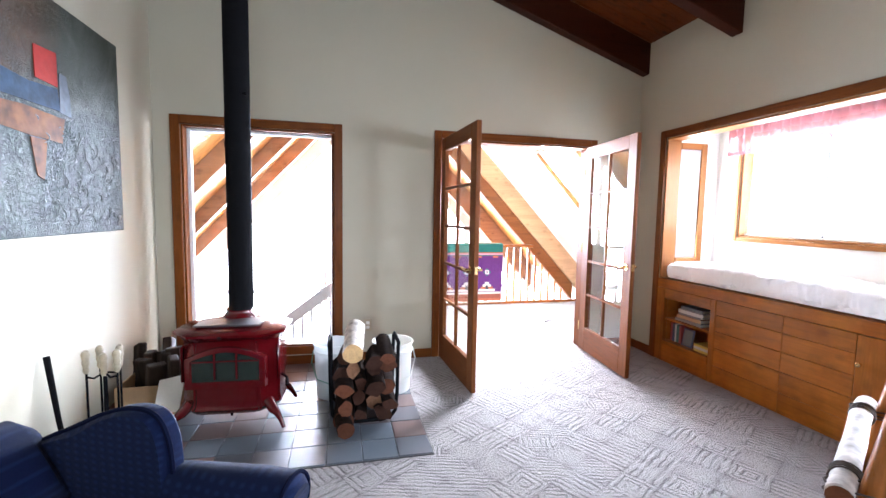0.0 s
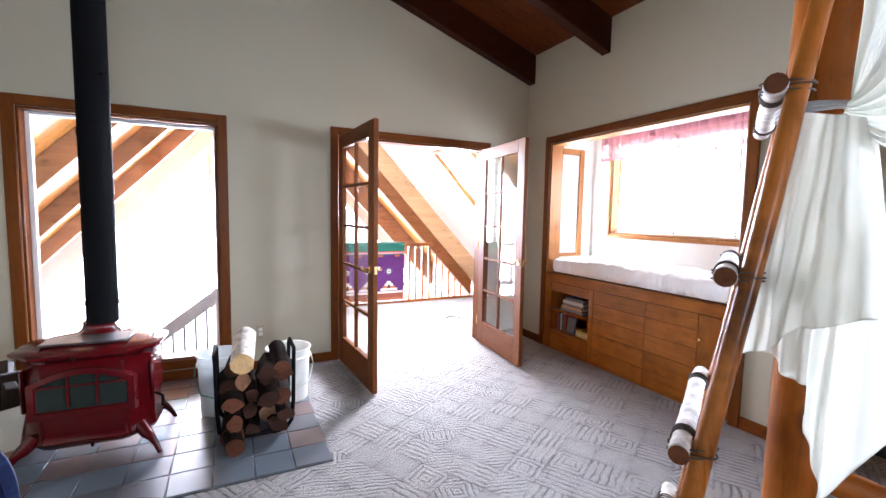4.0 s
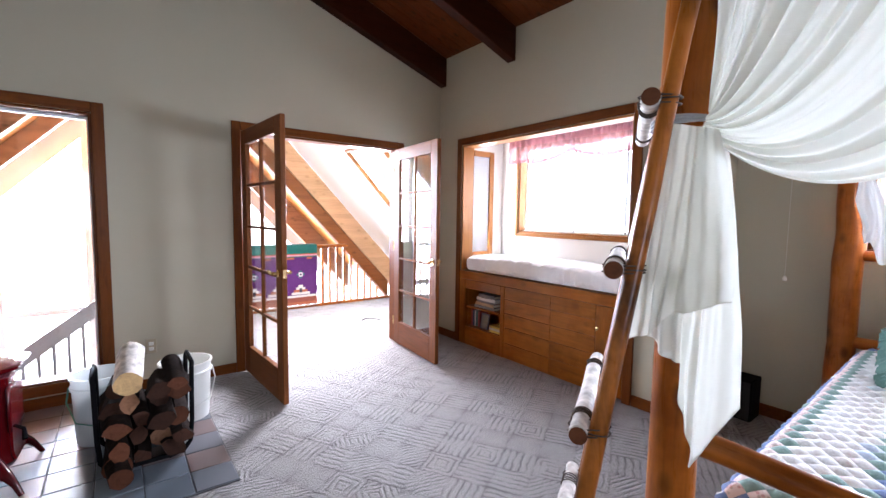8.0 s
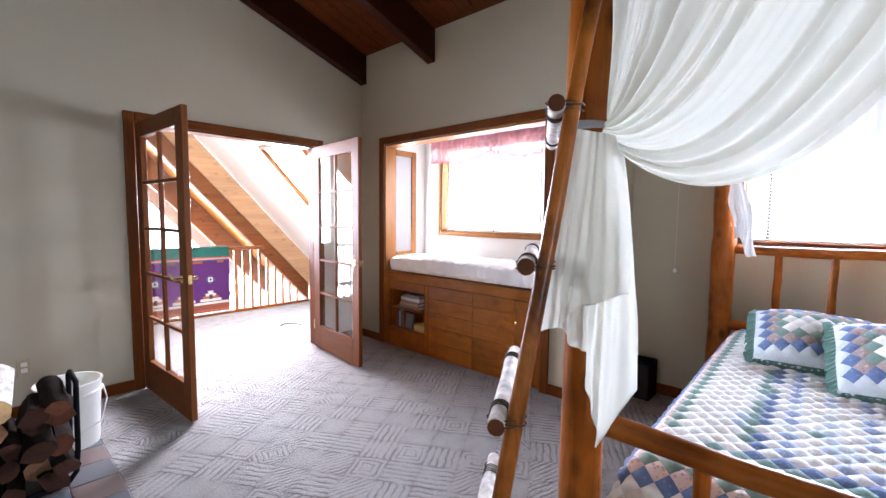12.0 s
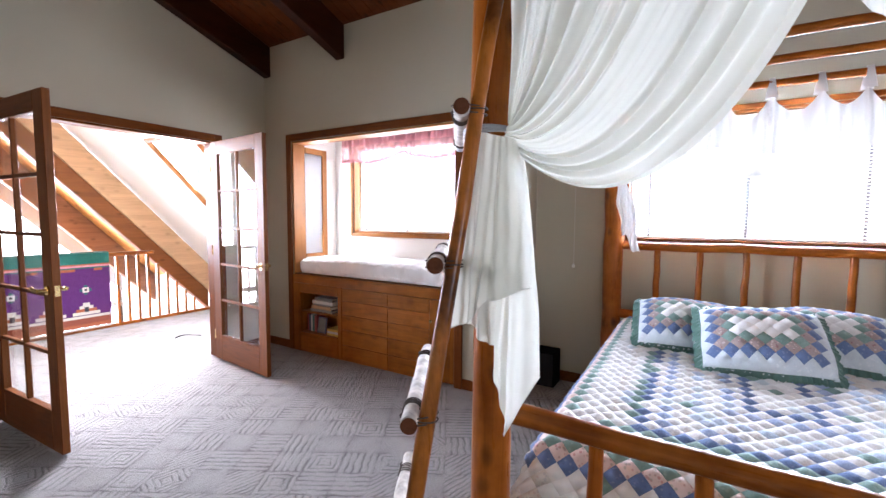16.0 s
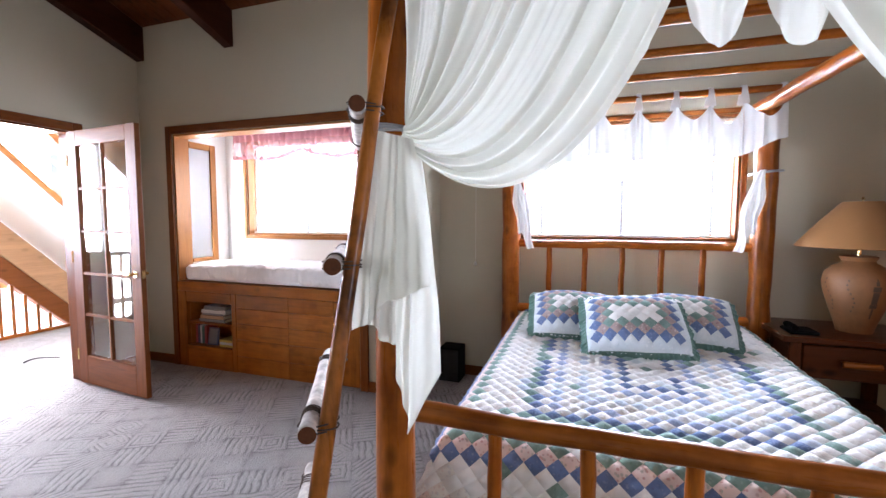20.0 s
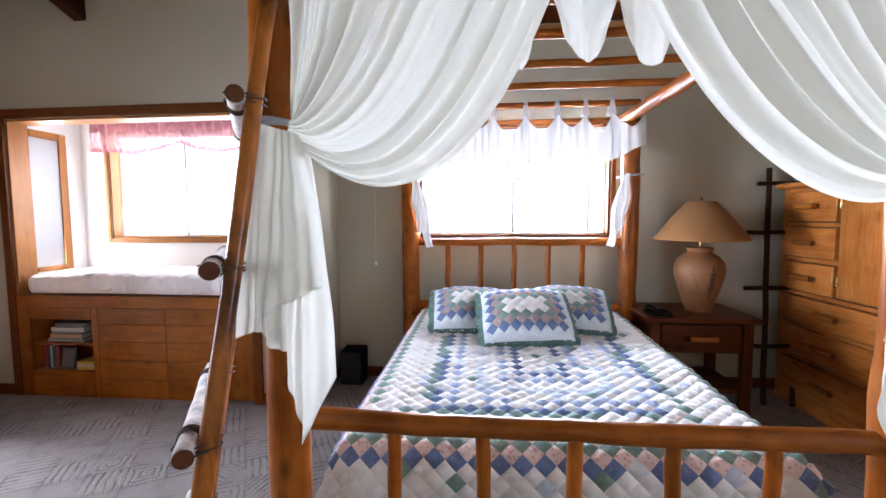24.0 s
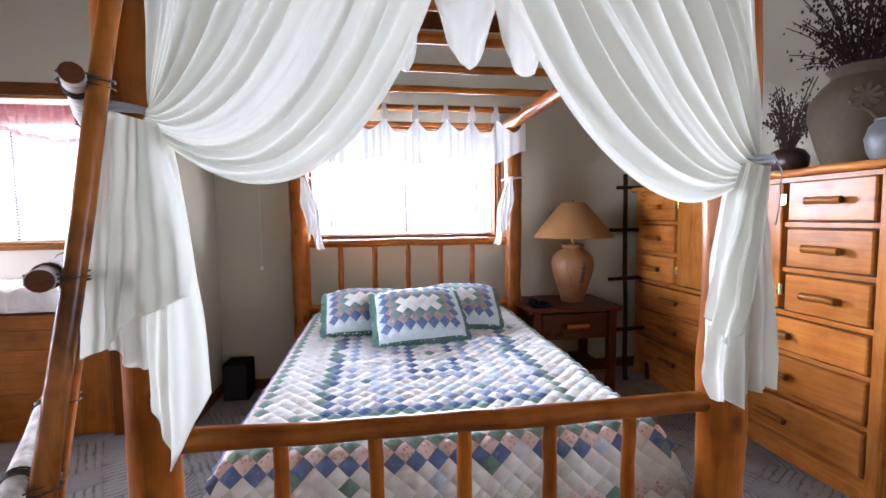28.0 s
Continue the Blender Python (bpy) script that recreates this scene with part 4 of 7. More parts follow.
def blind_window(name, label, y0, y1, z0, z1, face, mats, wide=0.062):
    """A window in an east wall with a wooden casing, a white sash and a lowered slatted blind."""
    root = casing(name, label, "x", face, y0, y1, z0, z1, wide, face - 0.018, face + 0.14, mats=mats)
    lo, hi = min(y0, y1), max(y0, y1)
    for a, b, c, d in ((lo + 0.018, lo + 0.05, z0 + 0.018, z1 - 0.018), (hi - 0.05, hi - 0.018, z0 + 0.018, z1 - 0.018), (lo + 0.05, hi - 0.05, z0 + 0.018, z0 + 0.05), (lo + 0.05, hi - 0.05, z1 - 0.05, z1 - 0.018), ((lo + hi) / 2 - 0.02, (lo + hi) / 2 + 0.02, z0 + 0.05, z1 - 0.05)):
        b_ = nb()
        box(b_, face + 0.10, face + 0.13, a, b, c, d, 0.003)
        part("sash", b_, M_PLASTIC, root, "white sash")
    for a, b in ((lo + 0.05, (lo + hi) / 2 - 0.02), ((lo + hi) / 2 + 0.02, hi - 0.05)):
        b_ = nb()
        box(b_, face + 0.113, face + 0.117, a, b, z0 + 0.05, z1 - 0.05)
        p = part("pane", b_, M_GLASS, root, "clear glass")
        p.visible_shadow = False
    blind = thing("slatted_blind", "lowered white slatted blind with open slats", "blind", (face + 0.06, (lo + hi) / 2, z1 - 0.02))
    b_ = nb()
    box(b_, face + 0.045, face + 0.075, lo + 0.02, hi - 0.02, z1 - 0.05, z1 - 0.02, 0.003)
    part("head_rail", b_, M_PLASTIC, blind)
    b_ = nb()
    box(b_, face + 0.048, face + 0.072, lo + 0.03, hi - 0.03, z0 + 0.022, z0 + 0.034, 0.003)
    part("bottom_rail", b_, M_PLASTIC, blind)
    b_ = nb()
    box(b_, -0.012, 0.012, lo + 0.03, hi - 0.03, -0.0006, 0.0006)
    me_ = finish(b_, M_BLIND, "slat")
    n_ = int((z1 - z0 - 0.1) / 0.022)
    for k in range(n_):
        piece("slat", me_, blind, pose(0.0, -(lo + hi) / 2, z0 + 0.045 + k * 0.022 - (z1 - 0.02), 0, -8, 0) @ Matrix.Translation((0, 0, 0)))
    for yy in (lo + 0.16, (lo + hi) / 2, hi - 0.16):
        b_ = nb()
        for k in range(n_):
            zz = z0 + 0.045 + k * 0.022
            box(b_, face + 0.040, face + 0.048, yy - 0.011, yy + 0.011, zz - 0.008, zz + 0.009)
        part("ladder_tape", b_, M_TAPE, blind, "grey ladder tape")["kind"] = "stuff"
        b_ = nb()
        tube(b_, [(face + 0.046, yy, z0 + 0.03), (face + 0.046, yy, z1 - 0.04)], 0.0012, 5)
        part("cord", b_, M_PLASTIC, blind)
    return root


blind_window("window_3", "brown wooden frame of the window over the window seat", BY0, BY1, BZ0, BZ1, BACK, M_HONEY, 0.034)
blind_window("window_4", "brown wooden frame of the window behind the bed", HY0, HY1, HZ0, HZ1, HEAD, M_TRIM, 0.036)
# framed side panel of the alcove
sidew = thing("window_5", "narrow window with a brown wooden frame in the alcove's side", "window", (0.3, AY0, 0.9), kind="structure")
for x0, x1, z0, z1, g in ((0.385, 0.45, 0.945, 2.08, "z"), (0.153, 0.385, 2.02, 2.08, "x"), (0.153, 0.385, 0.945, 0.98, "x")):
    bm = nb()
    box(bm, x0, x1, AY0 - 0.02, AY0, z0, z1, 0.003)
    part("frame", bm, M_HONEY[g], sidew)
bm = nb()
box(bm, 0.153, 0.385, AY0 - 0.006, AY0, 0.98, 2.02)
part("pane", bm, M_BLIND, sidew, "pale drawn shade")

# ---- log bed ----
FOOTX, HEADX, PN, PS = -1.74, 0.44, -3.40, -5.07
bed = thing("canopy_bed", "varnished pine log four-poster bed with a canopy frame", "bed", (-0.65, -4.235, 0))
CAN = 2.18
bm = nb()
tube(bm, [(FOOTX, PN - (0.004 if z > 1.65 else 0.010), z) for z in (0.0, 0.01, 0.4, 0.9, 1.4, 1.60, 1.645, 1.66, 1.70, 1.80, 1.95, 2.15, 2.28)], [0.055, 0.061, 0.063, 0.060, 0.059, 0.058, 0.060, 0.067, 0.072, 0.071, 0.068, 0.064, 0.060], 24)
part("post", bm, M_LOG["z"], bed, "thick post with a swollen upper part")
for x, y, s, top in ((FOOTX, PS, 2, 2.28), (HEADX, PN, 3, 2.10), (HEADX, PS, 4, 2.10)):
    part("post", log(nb(), (x, y, 0), (x, y, top), 0.068, s, 14, 20, 0.005), M_LOG["z"], bed)
part("footboard_rail", log(nb(), (FOOTX, PN, 0.772), (FOOTX, PS, 0.772), 0.0315, 5, 13, 16), M_LOG["y"], bed)
part("footboard_rail", log(nb(), (FOOTX, PN, 0.30), (FOOTX, PS, 0.30), 0.040, 6, 13, 16), M_LOG["y"], bed)
part("headboard_rail", log(nb(), (HEADX, PN, 1.175), (HEADX, PS, 1.175), 0.030, 7, 13, 16), M_LOG["y"], bed)
part("headboard_rail", log(nb(), (HEADX, PN, 0.67), (HEADX, PS, 0.67), 0.034, 8, 13, 16), M_LOG["y"], bed)
for i in range(5):
    y = -3.725 - i * 0.2575
    part("spindle", log(nb(), (FOOTX, y, 0.31), (FOOTX, y, 0.75), 0.021, 20 + i, 7, 12, 0.003), M_LOG["z"], bed)
    y = -3.695 - i * 0.2585
    part("spindle", log(nb(), (HEADX, y, 0.67), (HEADX, y, 1.16), 0.021, 30 + i, 7, 12, 0.003), M_LOG["z"], bed)
for y, s in ((PN, 41), (PS, 42)):
    part("side_rail", log(nb(), (FOOTX, y, 0.30), (HEADX, y, 0.30), 0.042, s, 13, 16), M_LOG["x"], bed)
    out = -1 if y == PS else 1
    part("canopy_rail", log(nb(), (FOOTX - 0.12, y + out * 0.09, CAN - 0.06), (HEADX + 0.16, y - out * 0.035, CAN - 0.08), 0.044, s + 2, 13, 18), M_LOG["x"], bed)
for x, s in ((HEADX, 51), (-0.042, 52), (-0.445, 53), (-0.828, 56), (-1.162, 57), (-1.33, 54), (FOOTX, 55)):
    part("canopy_slat", log(nb(), (x, PN + 0.12, CAN + 0.03), (x, PS - 0.12, CAN + 0.03), 0.023 if x > -1.5 else 0.034, s, 13, 14), M_LOG["y"], bed)
bm = nb()
cushion(bm, FOOTX + 0.19, HEADX - 0.08, PS + 0.12, PN - 0.12, 0.34, 0.595, puff=0.01, wrinkle=0.004, nx=40, ny=60)
solid("mattress", bm, M_SHEET, "thick mattress on the log bed under the quilt", "mattress")

# ---- rustic ladder leaning on the bed ----
ladder = thing("ladder", "rustic pole ladder with birch rungs lashed with cord", "ladder", (-1.9, -3.1, 0))
NEAR0, NEAR1 = Vector((-2.220, -3.315, 0.0)), Vector((-1.815, -3.441, 2.0))
OFF = Vector((0.44, 0.243, 0.0))
M_POLE = wood("ladder_pole", (0.29, 0.095, 0.016), "z", 0.3, 0.9, 0.3, 1.0, 0.5, 0.1, 0.7)
M_BARK = plain("birch_bark", (0.58, 0.53, 0.48), 0.7, 30, 0.6, 0.5, 16)
M_CORD = plain("dark_lashing_cord", (0.045, 0.028, 0.018), 0.7, 200, 0.2, 0.4)
M_CUT = wood("cut_end", (0.10, 0.035, 0.016), "x", 0.6, 1.5, 0.6, 0.2, 0)
for k, s in ((0, 61), (1, 62)):
    part("rail", log(nb(), NEAR0 + OFF * k, NEAR1 + OFF * k, 0.0215, s, 11, 16, 0.003), M_POLE, ladder)


def near(z):
    return NEAR0.lerp(NEAR1, z / 2.0)


for i, z in enumerate((0.07, 0.46, 0.859, 1.249, 1.656)):
    c = near(z)
    d = OFF.normalized()
    out = Vector((d.y, -d.x, 0)) * -0.043
    a, b = c - d * 0.045 + out, c + OFF + d * 0.06 + out
    rung = part("rung", log(nb(), a, b, 0.0225, 70 + i, 7, 14, 0.003), M_BARK, ladder, "pale birch rung")
    bm = nb()
    tube(bm, [a - d * 0.006, a - d * 0.0042], 0.0215, 14)
    part("cut_end", bm, M_CUT, rung, "dark sawn end")
    for k in (0, 1):
        bm = nb()
        q = near(z) + OFF * k
        for w in range(3):
            zz = (w - 1) * 0.009
            ring = []
            for m_ in range(17):
                an = 2 * math.pi * m_ / 16
                ring.append(q + out * 0.5 + out.normalized() * 0.0485 * math.cos(an) + Vector((0, 0, zz)) + d * 0.0285 * math.sin(an) + d * (0.012 if w % 2 else -0.012) * math.cos(an))
            tube(bm, ring, 0.0019, 6, False)
        for w in range(4):
            at_ = q + out + d * (0.03 + 0.011 * w if k == 0 else -0.03 - 0.011 * w)
            side_ = Vector((-d.y, d.x, 0))
            tube(bm, [at_ + side_ * 0.0255 * math.cos(2 * math.pi * m_ / 14) + Vector((0, 0, 0.0255 * math.sin(2 * math.pi * m_ / 14))) + d * 0.003 * math.sin(2 * math.pi * m_ / 14 + w) for m_ in range(15)], 0.0019, 6, False)
        part("lashing", bm, M_CORD, ladder, "dark cord lashing")

# ---- quilt, pillows and drapes ----
def print_cloth(name, c, spots=None, amount=0.5):
    """Quilting cotton with a small scattered print."""
    n = Nodes(name)
    v = n.coords()
    col = n.ramp(n.noise(v, 9, 3), ((0.3, shade(c, 0.88)), (0.7, shade(c, 1.08))))
    if spots:
        vor = n.add("TexVoronoi")
        vor.inputs["Scale"].default_value = 75
        n.link(v, vor.inputs["Vector"])
        dots = n.ramp(vor.outputs["Distance"], ((0.28, (amount,) * 3), (0.42, (0, 0, 0))))
        hue = n.ramp(n.noise(v, 50, 1), ((0.42, spots[0]), (0.58, spots[1])))
        col = n.mix(dots, col, hue)
    n.colour(col)
    n.bump(n.math("ADD", n.noise(v, 420, 2), n.math("MULTIPLY", n.noise(v, 40, 3), 2.0)), 0.35, 0.004)
    return n.set(rough=0.92, spec=0.15, sheen=0.15).m


Q = [print_cloth("quilt_white", (0.74, 0.74, 0.73)),
     print_cloth("quilt_pale_blue", (0.47, 0.55, 0.66), ((0.7, 0.72, 0.75), (0.35, 0.42, 0.55))),
     print_cloth("quilt_blue", (0.115, 0.17, 0.32), ((0.25, 0.31, 0.45), (0.09, 0.12, 0.24))),
     print_cloth("quilt_green", (0.18, 0.28, 0.25), ((0.3, 0.4, 0.36), (0.12, 0.21, 0.18))),
     print_cloth("quilt_lavender", (0.31, 0.38, 0.56), ((0.52, 0.56, 0.66), (0.24, 0.29, 0.44))),
     print_cloth("quilt_rose", (0.64, 0.52, 0.49), ((0.45, 0.2, 0.2), (0.3, 0.35, 0.3)), 0.7),
     print_cloth("quilt_cream_print", (0.68, 0.66, 0.62), ((0.4, 0.42, 0.5), (0.55, 0.35, 0.33)), 0.35),
     print_cloth("quilt_brown_print", (0.34, 0.27, 0.26), ((0.6, 0.5, 0.45), (0.25, 0.12, 0.12)), 0.7),
     print_cloth("quilt_mist", (0.52, 0.58, 0.61), ((0.68, 0.7, 0.7), (0.42, 0.48, 0.54)), 0.4)]


def patchwork(parent, place, us, vs, side, pick, puff=0.008, n=3, single=300, near=lambda u, v: -v, local=False):
    """Square patches set on their points, each one padded; place(u, v, h): the spot h above the cloth. The foremost are parts, the rest one joined part."""
    dg = side * math.sqrt(2)
    nj = int((vs[1] - vs[0]) / (dg / 2)) + 2
    ni = int((us[1] - us[0]) / dg) + 2
    cells = [(us[0] + (i + (j % 2) * 0.5) * dg, vs[0] + j * dg / 2) for j in range(-1, nj) for i in range(-1, ni)]
    cells = [c for c in cells if us[0] - dg * 0.4 < c[0] < us[1] + dg * 0.4 and vs[0] - dg * 0.4 < c[1] < vs[1] + dg * 0.4]
    picks = [(near(*c), c, pick(*c)) for c in cells]
    picks.sort(key=lambda e: e[0])
    rest = nb()
    for num, (_, (cu, cv), k) in enumerate(picks):
        b_ = nb() if num < single else rest
        g = []
        for a in range(n + 1):
            row = []
            for b in range(n + 1):
                p, q = 2 * a / n - 1, 2 * b / n - 1
                h = puff * (1 - abs(p) ** 2.5) * (1 - abs(q) ** 2.5)
                u, v = cu + (p + q) * dg / 4, cv + (p - q) * dg / 4
                row.append(b_.verts.new(place(min(max(u, us[0]), us[1]), min(max(v, vs[0]), vs[1]), h)))
            g.append(row)
        for a in range(n):
            for b in range(n):
                f = b_.faces.new((g[a][b], g[a][b + 1], g[a + 1][b + 1], g[a + 1][b]))
                f.material_index = k if num >= single else 0
        if num < single:
            bmesh.ops.dissolve_degenerate(b_, dist=1e-6, edges=b_.edges[:])
            part("patch", b_, Q[k], parent, local=local)
    if len(picks) > single:
        bmesh.ops.dissolve_degenerate(rest, dist=1e-6, edges=rest.edges[:])
        part("patchwork", rest, Q, parent, local=local)["kind"] = "stuff"
    else:
        rest.free()


QW, QL, QR = 1.50, 1.93, 0.075
QY, QX0, QZ = -4.235, HEADX - 0.14, 0.672


def over_edge(e):
    """How far out and down cloth lies, e along it past the start of a rounded edge."""
    if e <= 0:
        return 0.0, 0.0
    if e < QR * math.pi / 2:
        return QR * math.sin(e / QR), QR * (1 - math.cos(e / QR))
    return QR + 0.06 * (e - QR * math.pi / 2), QR + (e - QR * math.pi / 2)


def quilt_at(u, v, h):
    s = 1 if u >= 0 else -1
    flat_u = min(abs(u), QW / 2 - QR)
    ou, du = over_edge(abs(u) - (QW / 2 - QR))
    flat_v = min(v, QL - QR)
    ov, dv = over_edge(v - (QL - QR))
    wave = 0.010 * noise.noise(Vector((u * 3.2, v * 3.2, 1.7))) + 0.006 * noise.noise(Vector((u * 8, v * 8, 4.1)))
    if du > QR:
        ou += 0.018 * math.sin(v * 9 + 1) * (du - QR) / 0.3
    if dv > QR:
        ov += 0.014 * math.sin(u * 8) * (dv - QR) / 0.3
        ou += 0.45 * (dv - QR) * min(1.0, max(0.0, (abs(u) - 0.45) / 0.3))
    z = QZ - 0.035 * flat_v / QL - max(du, dv) - 0.35 * min(du, dv) + wave + h * (1 if du + dv < 0.04 else 0.6)
    return Vector((QX0 - flat_v - ov - (h if dv > 0.04 else 0), QY - s * (flat_u + ou + (h if du > 0.04 else 0)), z))


RINGS = (0, 0, 2, 0, 4, 0, 0, 1, 6, 0, 4, 0, 2, 3, 0, 6, 0, 0, 0, 3, 5, 2, 0, 0, 0, 6, 5, 0, 5, 5, 6, 5, 5)
qr = random.Random(4)


def quilt_pick(u, v):
    half = 0.049 * math.sqrt(2) / 2
    k = int(round(max(abs(u) - 0.03, v - 1.22, 1.22 - v - 0.5) / half))
    c = RINGS[min(max(k, 0), len(RINGS) - 1)]
    if qr.random() < (0.24 if k < 17 else 0.06):
        c = qr.choice((0, 1, 6, 0, 8, 3))
    return c


quilt = thing("quilt", "patchwork quilt of white, blue and green diamonds on the bed", "quilt", (-0.65, QY, 0.66))
patchwork(quilt, quilt_at, (-QW / 2 - 0.28, QW / 2 + 0.28), (0.0, QL + 0.36), 0.049, quilt_pick, 0.0105, 4)
bm = nb()
sheet(bm, 60, 60, lambda a, b: quilt_at((a * 2 - 1) * (QW / 2 + 0.28), b * (QL + 0.36), -0.012), 0.0)
part("lining", bm, Q[0], quilt, "white cotton lining")
bm = nb()
edge = [quilt_at(QW / 2 + 0.28, b / 60 * (QL + 0.36), 0) for b in range(61)] + [quilt_at(a * (QW / 2 + 0.28), QL + 0.36, 0) for a in (1, 0.8, 0.6, 0.4, 0.2, 0, -0.2, -0.4, -0.6, -0.8, -1)] + [quilt_at(-QW / 2 - 0.28, b / 60 * (QL + 0.36), 0) for b in range(60, -1, -1)]
tube(bm, edge, 0.007, 6)
part("binding", bm, Q[3], quilt, "green binding")


M_RUFFLE = print_cloth("green_ruffle", (0.085, 0.16, 0.135))


def pillow(label, at, tilt, yaw, roll, w=0.64, h=0.44, t=0.11, seed=0):
    root = thing("pillow", label, "pillow", at, "patchwork pillows", turn=yaw)
    m = Matrix.Rotation(radians(tilt), 4, "Y") @ Matrix.Rotation(radians(roll), 4, "X")
    rnd = random.Random(seed)

    def front(u, v, hh, s=1):
        a, b = 2 * u / w, 2 * v / h
        k = max(0.0, (1 - abs(a) ** 2.6) * (1 - abs(b) ** 2.6)) ** 0.55
        dent = 0.012 * noise.noise(Vector((u * 7, v * 7, seed + 2.0)))
        corner = 1 - 0.035 * (a * a + b * b) / 2 - 0.03 * noise.noise(Vector((a * 1.5, b * 1.5, seed + 8.0)))
        p = Vector((-s * (t * k + hh + dent * k), u * corner, v * corner + h / 2))
        return m @ p

    def pick(u, v):
        half = 0.047 * math.sqrt(2) / 2
        k = round(max(abs(u) / half - 2, abs(v) / half))
        return (0, 0, 3, 7, 2, 8, 8, 8, 8)[min(max(k, 0), 8)]
    patchwork(root, front, (-w / 2, w / 2), (-h / 2, h / 2), 0.047, pick, 0.008, 3, local=True)
    b2 = nb()
    sheet(b2, 18, 14, lambda a, b: front((a - 0.5) * w, (b - 0.5) * h, 0, -1), 0.0)
    part("back", b2, Q[3], root, "green back", local=True)
    b3 = nb()
    per = [(-w / 2 + w * k / 24, -h / 2) for k in range(24)] + [(w / 2, -h / 2 + h * k / 18) for k in range(18)] + [(w / 2 - w * k / 24, h / 2) for k in range(24)] + [(-w / 2, h / 2 - h * k / 18) for k in range(18)]
    cnt = len(per) * 3
    inner, outer = [], []
    for k in range(cnt):
        f = k / 3
        i0 = int(f) % len(per)
        i1 = (i0 + 1) % len(per)
        fr = f - int(f)
        u, v = per[i0][0] * (1 - fr) + per[i1][0] * fr, per[i0][1] * (1 - fr) + per[i1][1] * fr
        cu, cv = u / (w / 2), v / (h / 2)
        ou = 0.022 * (cu if abs(cu) > 0.99 else cu * 0.15)
        ov = 0.028 * (cv if abs(cv) > 0.99 else cv * 0.15)
        wob = 0.016 * math.sin(k * 1.9 + seed)
        ou *= 1 + 0.5 * noise.noise(Vector((k * 0.13, seed, 1.0))) + 0.2 * math.sin(k * 1.1)
        ov *= 1 + 0.5 * noise.noise(Vector((k * 0.13, seed, 2.0))) + 0.2 * math.sin(k * 1.1)
        inner.append(b3.verts.new(front(u * 0.985, v * 0.985, 0.001)))
        outer.append(b3.verts.new(m @ Vector((0.025 + wob, u + ou, max(v + ov + h / 2, -0.006)))))
    for k in range(cnt):
        j = (k + 1) % cnt
        b3.faces.new((inner[k], inner[j], outer[j], outer[k]))
    part("ruffle", b3, M_RUFFLE, root, "green ruffled edge", local=True)
    return root


pillow("patchwork pillow with a green ruffle leaning on the headboard", (-0.38, -3.925, 0.68), 62, 8, 2, 0.515, 0.39, seed=1)
pillow("patchwork pillow with a green ruffle beside the headboard post", (-0.36, -4.48, 0.68), 60, -8, -2, 0.515, 0.39, seed=2)
pillow("patchwork pillow leaning on two others in the middle of the bed", (-0.60, -4.235, 0.675), 55, 2, -3, 0.515, 0.39, seed=3)


def swag(name, label, tops, ctrl0, ctrl1, tie, x, seed, pleats=8):
    """A canopy drape gathered from the canopy rail to a tie at a post, and its folds."""
    root = thing(name, label, "curtain", (x, tie[0], tie[1]), "bed canopy drapes")

    def place(u, v):
        top = Vector((tops[0] + (tops[1] - tops[0]) * u, 2.31))
        c = Vector(ctrl0).lerp(Vector(ctrl1), u ** 1.25)
        t_ = Vector((tie[0] + 0.02 * (u - 0.5), tie[1] + 0.045 * (0.5 - u)))
        p = top * (1 - v) ** 2 + c * 2 * v * (1 - v) + t_ * v * v
        w = u + 0.05 * noise.noise(Vector((u * 4, v * 1.2, seed + 7)))
        ph = w * pleats * math.pi + 0.7 * math.sin(v * 2.4 + seed) + seed
        fold = (1 - 2 * abs(math.sin(ph)) ** 1.1) * (0.75 + 0.9 * noise.noise(Vector((u * 6, 0.4, seed)))) + 0.2 * math.sin(ph * 2.63 + v * 2.0) + 0.07 * math.sin(ph * 5.1 + v * 3.0 + seed)
        amp = (0.026 + 0.014 * noise.noise(Vector((u * 3, v * 2, seed + 9)))) * (1 - v) ** 0.6 + 0.010
        drift = 0.05 * noise.noise(Vector((u * 5, v * 2.2, seed)))
        belly = -0.05 * math.sin(math.pi * v) * (0.3 + u)
        return Vector((x + fold * amp + drift * (1 - v * v) + belly, p[0], p[1] + 0.012 * fold * (1 - v)))
    b_ = nb()
    sheet(b_, 230, 60, place)
    part("swag", b_, M_SHEER, root)
    return root


def steps(*pts):
    """Straight-line values between (u, a, b) rows."""
    def at(u):
        for (u0, a0, b0), (u1, a1, b1) in zip(pts, pts[1:]):
            if u <= u1:
                f = (u - u0) / (u1 - u0)
                return a0 + (a1 - a0) * f, b0 + (b1 - b0) * f
        return pts[-1][1:]
    return at


